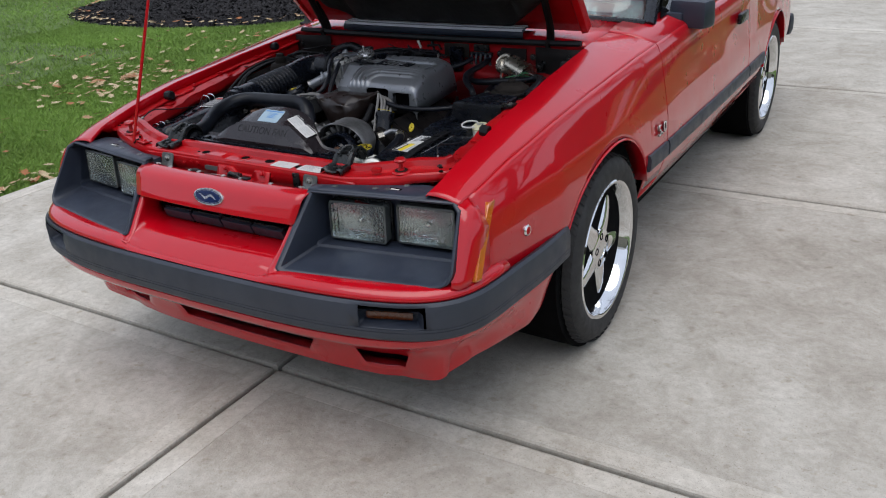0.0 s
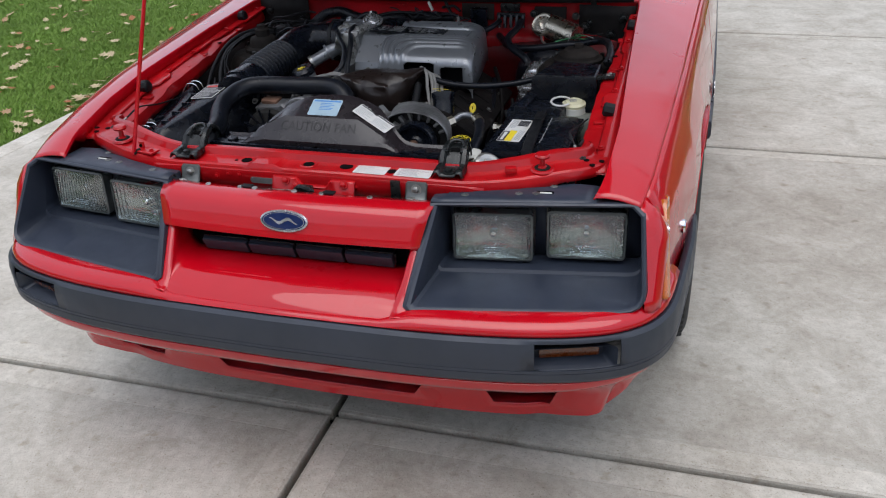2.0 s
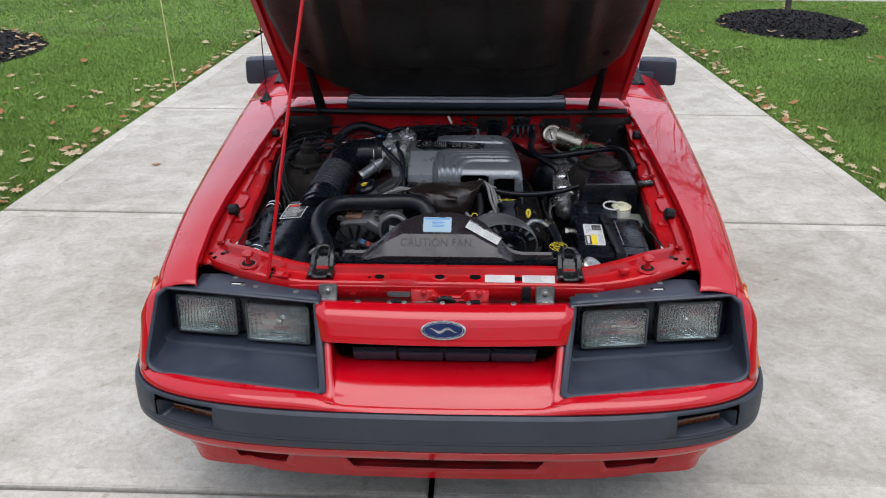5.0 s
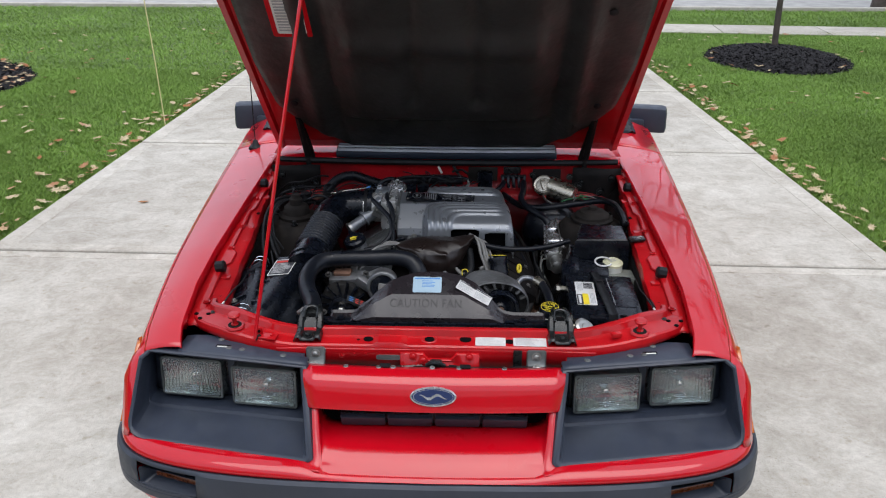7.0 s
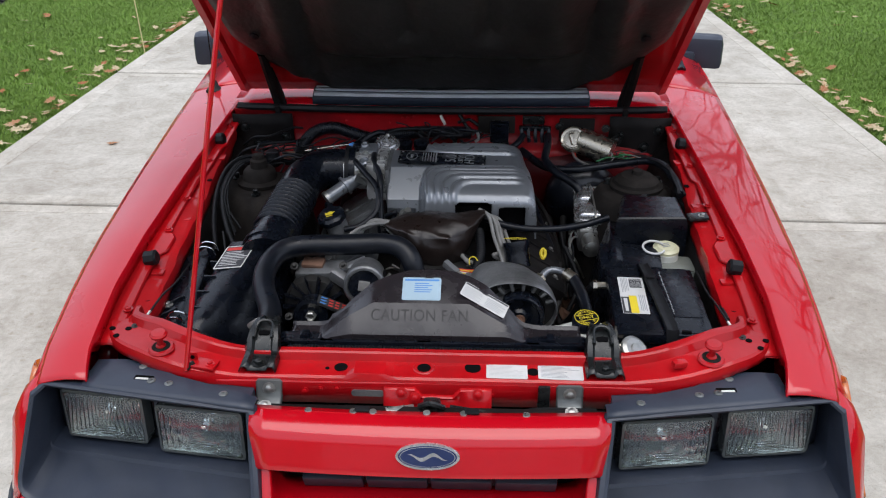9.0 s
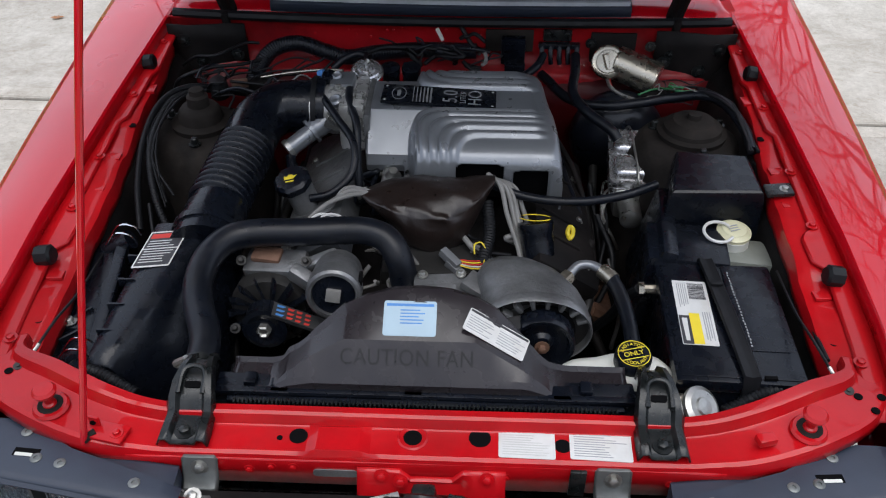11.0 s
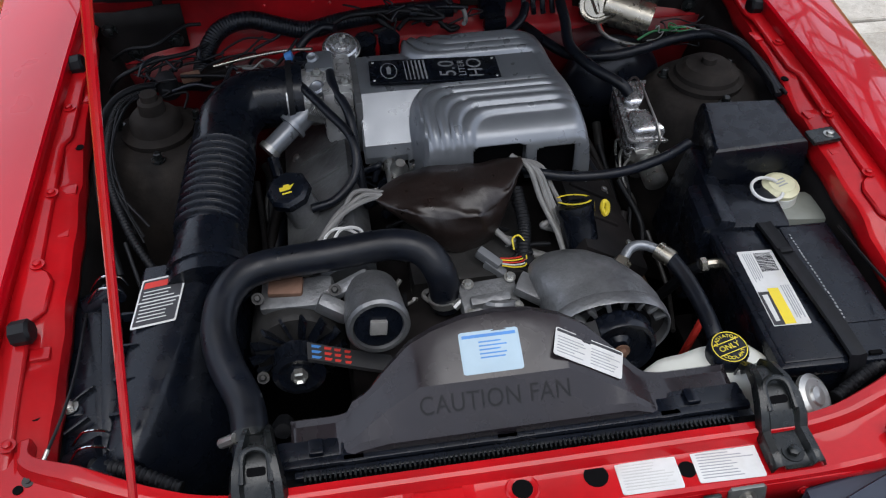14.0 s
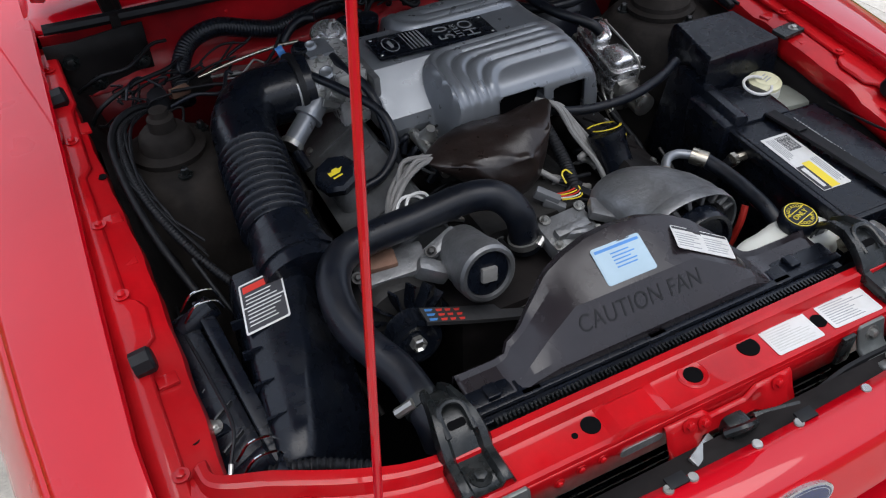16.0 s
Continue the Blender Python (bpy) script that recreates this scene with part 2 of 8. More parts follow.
LENS = bpy.data.materials.new("moulded_lamp_glass")
LENS.use_nodes = True
lens_bsdf = LENS.node_tree.nodes["Principled BSDF"]
lens_bsdf.inputs["Transmission Weight"].default_value, lens_bsdf.inputs["Roughness"].default_value, lens_bsdf.inputs["IOR"].default_value = 1.0, 0.02, 1.5
lens_bsdf.inputs["Base Color"].default_value = (0.93, 0.96, 0.95, 1)
WINDOW = glass_material("tinted_window_glass", (0.55, 0.63, 0.62), 2.0)


# ---- mesh helpers ----
def part(name, bm, mat, parent=None, label="", smooth=35, thick=0.0):
    """Links a bmesh as one object under a thing or a part."""
    me = bpy.data.meshes.new(name)
    bm.normal_update()
    bm.to_mesh(me)
    bm.free()
    for mm in (mat if isinstance(mat, (list, tuple)) else [mat]):
        me.materials.append(mm)
    if smooth:
        me.polygons.foreach_set("use_smooth", [True] * len(me.polygons))
        me.set_sharp_from_angle(angle=radians(smooth))
    ob = new(name, me)
    if parent is not None:
        ob.parent = parent
    if thick:
        s = ob.modifiers.new("thickness", "SOLIDIFY")
        s.thickness, s.offset = thick, 0.0
    if label:
        ob["label"] = label
    return ob


def lerp(a, b, t):
    return a + (b - a) * t


def curve(pts, n):
    """n + 1 points on a Catmull-Rom curve through pts, of any dimension."""
    p = [np.array(q, float) for q in pts]
    if len(p) == 2:
        return [lerp(p[0], p[1], i / n) for i in range(n + 1)]
    p = [2 * p[0] - p[1]] + p + [2 * p[-1] - p[-2]]
    out = []
    for i in range(n + 1):
        u = i / n * (len(p) - 3)
        k = min(int(u), len(p) - 4)
        t = u - k
        a, b, c, d = p[k:k + 4]
        out.append(0.5 * (2 * b + (c - a) * t + (2 * a - 5 * b + 4 * c - d) * t * t + (3 * b - 3 * c + d - a) * t ** 3))
    return out


def interp(x, table):
    xs, ys = zip(*table)
    return float(np.interp(x, xs, ys))


def grid(rows, bm=None, close=False, cap=False, skip=None, mat_index=0):
    """A skin over rows of points; close joins each row's end to its start; cap fills the first and last rows."""
    bm = bm or bmesh.new()
    v = [[bm.verts.new(tuple(p)) for p in r] for r in rows]
    m = len(rows[0])
    for i in range(len(v) - 1):
        for j in range(m if close else m - 1):
            if skip and skip(i, j):
                continue
            q = (v[i][j], v[i][(j + 1) % m], v[i + 1][(j + 1) % m], v[i + 1][j])
            try:
                f = bm.faces.new(q)
                f.material_index = mat_index
            except ValueError:
                pass
    if cap:
        for r in (v[0], v[-1]):
            try:
                bm.faces.new(r).material_index = mat_index
            except ValueError:
                pass
    return bm


def fix(bm):
    bmesh.ops.recalc_face_normals(bm, faces=bm.faces)
    return bm


def box(c, s, bev=0.0, rot=(0, 0, 0), bm=None, seg=2, taper=None):
    """A bevelled block of size s round c, turned by degrees rot; taper scales its top in x and y."""
    bm = bm or bmesh.new()
    m = pose(*c, *rot)
    r = bmesh.ops.create_cube(bm, size=1.0)
    for v in r["verts"]:
        k = taper if (taper and v.co.z > 0) else (1, 1)
        v.co = Vector((v.co.x * s[0] * k[0], v.co.y * s[1] * k[1], v.co.z * s[2]))
    if bev:
        es = list({e for v in r["verts"] for e in v.link_edges})
        g = bmesh.ops.bevel(bm, geom=es, offset=bev, segments=seg, affect="EDGES", profile=0.6)
        vs = {v for f in g["faces"] for v in f.verts} | {v for v in r["verts"] if v.is_valid}
    else:
        vs = set(r["verts"])
    for v in vs:
        v.co = m @ v.co
    return bm


def frame_of(d):
    d = Vector(d).normalized()
    a = Vector((0, 0, 1)) if abs(d.z) < 0.9 else Vector((1, 0, 0))
    x = d.cross(a).normalized()
    return x, x.cross(d)


def lathe(profile, origin, axis, segs=24, bm=None, cap=True):
    """Turns (radius, distance along axis) pairs round the axis."""
    x, y = frame_of(axis)
    d, o = Vector(axis).normalized(), Vector(origin)
    rows = [[o + d * h + (x * math.cos(a) + y * math.sin(a)) * r for a in [2 * math.pi * k / segs for k in range(segs)]] for r, h in profile]
    return fix(grid(rows, bm or bmesh.new(), close=True, cap=cap)) if bm is None else grid(rows, bm, close=True, cap=cap)


def tube(pts, radius, segs=10, n=None, bm=None, ripple=None, cap=True):
    """A round tube along a smooth curve; radius is a number or a function of 0..1; ripple adds to it by metres along."""
    n = n or 6 * (len(pts) - 1)
    c = [Vector(p) for p in curve(pts, n)]
    rows, x, run = [], None, 0.0
    for i, p in enumerate(c):
        d = (c[min(i + 1, n)] - c[max(i - 1, 0)]).normalized()
        if x is None:
            x = frame_of(d)[0]
        x = (x - d * x.dot(d)).normalized()
        y = d.cross(x)
        if i:
            run += (p - c[i - 1]).length
        r = radius(i / n) if callable(radius) else radius
        if ripple:
            r += ripple(run)
        rows.append([p + (x * math.cos(a) + y * math.sin(a)) * r for a in [2 * math.pi * k / segs for k in range(segs)]])
    return grid(rows, bm, close=True, cap=cap)


def prism(outline, z0, z1, m=None, bev=0.0, bm=None):
    """An outline of x, y extruded from z0 to z1, then moved by m."""
    bm = bm or bmesh.new()
    a = [bm.verts.new((x, y, z0)) for x, y in outline]
    b = [bm.verts.new((x, y, z1)) for x, y in outline]
    n = len(a)
    fs = [bm.faces.new(a[::-1]), bm.faces.new(b)]
    fs += [bm.faces.new((a[i], a[(i + 1) % n], b[(i + 1) % n], b[i])) for i in range(n)]
    vs = set(a + b)
    if bev:
        g = bmesh.ops.bevel(bm, geom=list(fs[1].edges), offset=bev, segments=2, affect="EDGES", profile=0.6)
        vs = {v for v in a + b if v.is_valid} | {v for f in g["faces"] for v in f.verts}
    if m is not None:
        for v in vs:
            v.co = m @ v.co
    return bm


def rounded(w, h, r, n=4):
    """The outline of a rounded rectangle round the origin."""
    out = []
    for cx, cy, a0 in ((w / 2 - r, h / 2 - r, 0), (r - w / 2, h / 2 - r, 90), (r - w / 2, r - h / 2, 180), (w / 2 - r, r - h / 2, 270)):
        for k in range(n + 1):
            a = radians(a0 + 90 * k / n)
            out.append((cx + r * math.cos(a), cy + r * math.sin(a)))
    return out


def on_plane(o, u, v):
    """A pose at o whose x runs along u and whose y lies towards v; z is the surface's normal."""
    x = Vector(u).normalized()
    z = x.cross(Vector(v)).normalized()
    y = z.cross(x)
    return Matrix.Translation(o) @ Matrix((x, y, z)).transposed().to_4x4()


def bars(bm, m, rows, x0, x1, y0, y1, h=0.0008, ragged=0.0, fill=0.55, seed=1):
    """Unreadable print: thin raised bars in rows between the given limits of the plane m."""
    rnd = random.Random(seed)
    step = (y1 - y0) / rows
    for i in range(rows):
        y = y0 + (i + 0.5) * step
        xe = x1 - (x1 - x0) * ragged * rnd.random()
        t = step * fill / 2
        prism([(x0, y - t), (xe, y - t), (xe, y + t), (x0, y + t)], 0, h, m, 0, bm)
    return bm


def lettering(name, body, size, m, mat, parent, depth=0.001, spacing=1.0, width=1.0):
    """Raised letters in the built-in font, centred on the pose m."""
    cu = bpy.data.curves.new(name, "FONT")
    cu.body, cu.size, cu.extrude, cu.align_x, cu.align_y, cu.space_character = body, size, depth, "CENTER", "CENTER", spacing
    tmp = bpy.data.objects.new(name, cu)
    me = bpy.data.meshes.new_from_object(tmp)
    bpy.data.objects.remove(tmp)
    me.transform(m @ Matrix.Diagonal((width, 1, 1, 1)))
    me.materials.clear()
    me.materials.append(mat)
    ob = new(name, me)
    ob.parent = parent
    return ob


def bolt(bm, p, axis=(0, 0, 1), r=0.008, h=0.006):
    """A washer with a six-sided head."""
    lathe([(r * 1.5, 0), (r * 1.5, h * 0.25), (r, h * 0.25)], p, axis, 12, bm)
    lathe([(r * 0.85, h * 0.2), (r * 0.85, h), (r * 0.6, h * 1.15)], p, axis, 6, bm)
    return bm


# ---- ground ----
def slab_mesh(w, d):
    bm = bmesh.new()
    prism([(-w / 2, -d / 2), (w / 2, -d / 2), (w / 2, d / 2), (-w / 2, d / 2)], -0.12, 0.0, None, 0.008, bm)
    return bm


XL, XM, XR = -2.48, -0.05, 2.28
ground_bm = bmesh.new()
half = 400
# one sheet of lawn to the horizon, a little below the paving
cuts_x, cuts_y = (-half, -40, -12, XL, XR, 12, 40, half), (-half, -30, -9, 2, 11, 30, half)
grid([[(x, y, -0.035) for x in cuts_x] for y in cuts_y], ground_bm)
ground = tagged(part("ground", ground_bm, GRASSBASE), "green lawn soil round the concrete driveway", "ground", kind="structure")

# ---- the car ----
car = tagged(new("car"), "red hatchback with open hood parked on the driveway", "car")
car.empty_display_size = 0.3


def plan(x):
    """How far back the front's face lies at a distance x from the middle."""
    return interp(abs(x), [(0, 0.118), (0.28, 0.124), (0.45, 0.138), (0.55, 0.152), (0.65, 0.180), (0.72, 0.212), (0.77, 0.258), (0.80, 0.31), (0.815, 0.36)])


def front_path(n=56, end=0.79):
    """The bumper's line in plan: from one side's wheel arch round the front to the other."""
    half_line = [(0, 0.118), (0.28, 0.123), (0.45, 0.136), (0.58, 0.158), (0.68, 0.19), (0.745, 0.232), (0.785, 0.285), (0.808, 0.36), (0.822, 0.5), (0.834, 0.65), (0.836, end)]
    r = curve(half_line, n // 2)
    return [np.array((-p[0], p[1])) for p in r[:0:-1]] + r


def sweep(path, section, skip=None):
    """Carries a section of (outward, z) along a path in plan; outward is to the front and sides."""
    rows = []
    for i, p in enumerate(path):
        d = path[min(i + 1, len(path) - 1)] - path[max(i - 1, 0)]
        d = d / np.linalg.norm(d)
        nrm = np.array((d[1], -d[0]))
        rows.append([(p[0] + nrm[0] * o, p[1] + nrm[1] * o, z) for o, z in section])
    return rows


def build_front():
    path = front_path(72)
    # rub strip: z 0.425 to 0.525, with two thin grooves low on its face and a recess for each turn lamp
    sec = [(-0.012, 0.523), (0.0, 0.5265), (0.006, 0.520), (0.010, 0.500), (0.010, 0.462), (0.007, 0.461), (0.0105, 0.459), (0.0105, 0.4545), (0.007, 0.453),
           (0.0105, 0.451), (0.009, 0.436), (0.003, 0.428), (-0.012, 0.425)]
    rows = sweep(path, sec)

    def lamp_gap(i, j):
        x = abs(path[i][0]) * 0.5 + abs(path[i + 1][0]) * 0.5
        return 0.545 < x < 0.705 and 2 <= j <= 3 and path[i][1] < 0.3
    bumper = part("bumper", grid(rows, skip=lamp_gap), BUMPER, car, "charcoal grey rubber bumper strip", 30, 0.004)
    for s in (-1, 1):
        u = on_plane((s * 0.625, 0.1665, 0.481), (1, s * 0.33, 0), (0, 0, 1))
        bm = bmesh.new()
        o, i2 = rounded(0.184, 0.056, 0.010), rounded(0.140, 0.030, 0.005)
        a = [u @ Vector((x, y, -0.001)) for x, y in o]
        b = [u @ Vector((x, y + 0.002, -0.034)) for x, y in i2]
        grid([a, b], bm, close=True)
        bm.faces.new([bm.verts.new(p) for p in b])
        part("lamp_recess", bm, TRIM, bumper)
        part("turn_signal", prism(rounded(0.12, 0.020, 0.004), -0.030, -0.024, u @ pose(0.0, 0.002, 0), 0.002), AMBERDARK, bumper, "amber turn signal lens")
    # painted roll between the strip and the lamps
    lip = [(-0.012, 0.524), (-0.006, 0.530), (-0.006, 0.536), (-0.012, 0.545), (-0.024, 0.5515), (-0.045, 0.5535), (-0.085, 0.552)]
    fp = [p for p in path if p[1] < 0.47]
    low = [(-0.012, 0.524), (-0.006, 0.530), (-0.010, 0.534), (-0.015, 0.536), (-0.022, 0.536), (-0.030, 0.534), (-0.040, 0.528)]
    high_rows, low_rows = sweep(fp, lip), sweep(fp, low)
    part("bumper_cover", grid([lo if abs(p[0]) < 0.282 else hi for p, lo, hi in zip(fp, low_rows, high_rows)]), PAINT, car, smooth=50, thick=0.003)
    # painted lower cover: rounds under the strip, steps back to the slotted air dam, wraps round to the wheels
    long_path = front_path(160)
    zc = (0.427, 0.418, 0.405, 0.392, 0.380, 0.345, 0.310, 0.281, 0.235, 0.216, 0.195, 0.188)
    mid = (0.010, 0.002, 0.003, 0.012, 0.045, 0.100, 0.145, 0.164, 0.176, 0.179, 0.186, 0.21)
    end = (0.010, 0.004, 0.004, 0.005, 0.006, 0.009, 0.012, 0.015, 0.020, 0.022, 0.028, 0.045)
    corner = (0.010, 0.006, 0.010, 0.020, 0.035, 0.060, 0.084, 0.098, 0.112, 0.115, 0.120, 0.130)
    rows = []
    for i, p in enumerate(long_path):
        d = long_path[min(i + 1, len(long_path) - 1)] - long_path[max(i - 1, 0)]
        d = d / np.linalg.norm(d)
        k = max(0.0, min(1.0, (abs(p[0]) - 0.56) / 0.22))
        k = k * k * (3 - 2 * k)
        squash = interp(p[1], [(0.285, 1.0), (0.33, 0.86), (0.38, 0.74), (0.45, 0.70), (0.60, 0.69), (0.66, 0.60), (0.71, 0.29), (0.745, 0.07), (0.79, 0.01)]) * interp(abs(p[0]), [(0.52, 1.0), (0.62, 0.96), (0.70, 0.88), (0.785, 0.82)])
        tuck = interp(p[1], [(0.30, 1.0), (0.36, 0.62), (0.45, 0.28), (0.60, 0.0)])
        off = [lerp(m, lerp(e, c, tuck), k) for m, e, c in zip(mid, end, corner)]
        col = [(p[0] - d[1] * o, p[1] + d[0] * o, 0.427 - (0.427 - z) * squash) for z, o in zip(zc, off)]
        if p[1] < 0.25:
            # the slots' lower edges are shorter than the upper ones
            x, y, z = col[8]
            xn = math.copysign(interp(abs(x), [(0, 0), (0.268, 0.238), (0.345, 0.345), (0.435, 0.462), (0.615, 0.588), (0.70, 0.70)]), x)
            col[8] = (xn, y + plan(xn) - plan(x), z)
        rows.append(col)

    def slot(i, j):
        c = abs(long_path[i][0] + long_path[i + 1][0]) / 2
        return j == 7 and long_path[i][1] < 0.25 and (c < 0.268 or 0.435 < c < 0.615)
    part("lower_cover", grid(rows, skip=slot), PAINT, car, "red lower cover with slotted air dam", 40, 0.003)
    # near-black sheet close behind the slots, in place of their deep shade
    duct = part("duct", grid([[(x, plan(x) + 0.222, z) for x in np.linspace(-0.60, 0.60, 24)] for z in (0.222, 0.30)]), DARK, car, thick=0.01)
    # dark red in place of body paint: the slots' inner shade as colour
    part("duct_ledge", grid([[(x, plan(x) + o, z + 0.05 * max(0.0, abs(x) - 0.5)) for x in np.linspace(-0.60, 0.60, 24)] for o, z in ((0.1815, 0.226), (0.224, 0.231))]), GRIMY_SHADED_RED, duct, thick=0.003)

    # middle of the nose: brow, mouth, sill
    n = 24
    xb = [lerp(-1, 1, i / n) for i in range(n + 1)]

    def row(y, z, half_w, bow=0.012):
        return [(t * half_w, y + bow * t * t, z) for t in xb]
    brow = [row(0.318, 0.722, 0.322), row(0.300, 0.7255, 0.319), row(0.282, 0.7245, 0.316), row(0.268, 0.7205, 0.314), row(0.2575, 0.713, 0.312), row(0.2505, 0.700, 0.309),
            row(0.2435, 0.684, 0.305), row(0.2365, 0.668, 0.301), row(0.2315, 0.657, 0.299), row(0.2305, 0.653, 0.298), row(0.2335, 0.6505, 0.297), row(0.246, 0.6495, 0.296)]
    part("nose_brow", grid(brow), PAINT, car, smooth=60, thick=0.003)
    # the mouth is one tub: floor, rounded corners, side walls, and the posts' faces beside the lamps
    mouth = []
    for y in (0.130, 0.134, 0.140, 0.147, 0.155, 0.164, 0.174, 0.185, 0.196, 0.208, 0.222, 0.234, 0.243, 0.252, 0.275, 0.300):
        f = interp(y, [(0.130, 0.528), (0.134, 0.533), (0.140, 0.5395), (0.147, 0.5455), (0.155, 0.5515), (0.164, 0.5575), (0.174, 0.563), (0.185, 0.5675), (0.196, 0.5700), (0.208, 0.5715), (0.25, 0.5735), (0.30, 0.576)])
        h = max(f + 0.001, interp(y, [(0.150, 0.546), (0.160, 0.556), (0.243, 0.655), (0.252, 0.658), (0.30, 0.660)]))
        k = (h - 0.548) / 0.104
        xo, xi = lerp(0.288, 0.302, k), lerp(0.262, 0.277, max(0, k))
        r = min(0.034, (h - f) * 0.62)
        tip = min(0.007, (h - f) * 0.25)
        half_row = [(xo + 0.010, y + 0.012, h), (xo, y + 0.002, h), (lerp(xo, xi, 0.6), y, h), (xi + tip * 0.5, y, h - tip * 0.25), (xi, y, h - tip), (xi - 0.001, y, lerp(h - tip, f + r, 0.5)), (xi - 0.002, y, f + r)]
        for q in (0.25, 0.5, 0.75, 1.0):
            half_row.append((xi - 0.002 - r * (1 - math.cos(q * math.pi / 2)), y, f + r * (1 - math.sin(q * math.pi / 2))))
        half_row += [((xi - 0.002 - r) * q, y, f) for q in (0.8, 0.6, 0.4, 0.2)]
        line = half_row + [(0.0, y, f)] + [(-x, yy, z) for x, yy, z in half_row[::-1]]
        mouth.append([(x, yy + 0.010 * (x / 0.27) ** 2, z) for x, yy, z in line])
    part("grille_sill", grid(mouth), PAINT, car, smooth=60, thick=0.003)
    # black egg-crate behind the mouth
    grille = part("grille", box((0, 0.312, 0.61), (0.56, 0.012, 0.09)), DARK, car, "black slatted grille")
    for k in range(4):
        x = -0.1725 + 0.115 * k
        part("grille_slat", box((x, 0.280, 0.598), (0.109, 0.016, 0.034), 0.004, (24, 0, 0)), TRIM, grille)
        part("slat_shade", box((x, 0.287, 0.617), (0.109, 0.022, 0.006), 0.002, (10, 0, 0)), BLACK, grille)
    part("grille_bar", box((0, 0.290, 0.598), (0.46, 0.010, 0.026), 0.002), BLACK, grille)
    # oval badge, its mark drawn as a plain swash
    u = on_plane((0, 0.2435, 0.6885), (1, 0, 0), (0, 0.38, 1))
    oval = [(0.0555 * math.cos(a), 0.0235 * math.sin(a)) for a in np.linspace(0, 2 * math.pi, 40, endpoint=False)]
    badge = part("badge", prism(oval, -0.006, 0.004, u, 0.002), BRIGHT, car, "chrome-rimmed blue oval badge")
    part("enamel", prism([(x * 0.91, y * 0.83) for x, y in oval], 0.003, 0.0047, u, 0), BLUEOVAL, badge, "blue enamel field")
    part("rim_line", prism([(x * 0.86, y * 0.76) for x, y in oval], 0.0045, 0.0050, u, 0), BRIGHT, badge)
    part("field", prism([(x * 0.835, y * 0.72) for x, y in oval], 0.0045, 0.0053, u, 0), BLUEOVAL, badge)
    wave = [(x, 0.0045 * math.sin(x * 150)) for x in np.linspace(-0.033, 0.033, 25)]
    bm = prism([(x, z + 0.0035 * (1 - (x / 0.034) ** 2)) for x, z in wave] + [(x, z - 0.0035 * (1 - (x / 0.034) ** 2)) for x, z in wave[::-1]], 0.005, 0.0058, u, 0)
    part("swash", bm, BRIGHT, badge)


build_front()


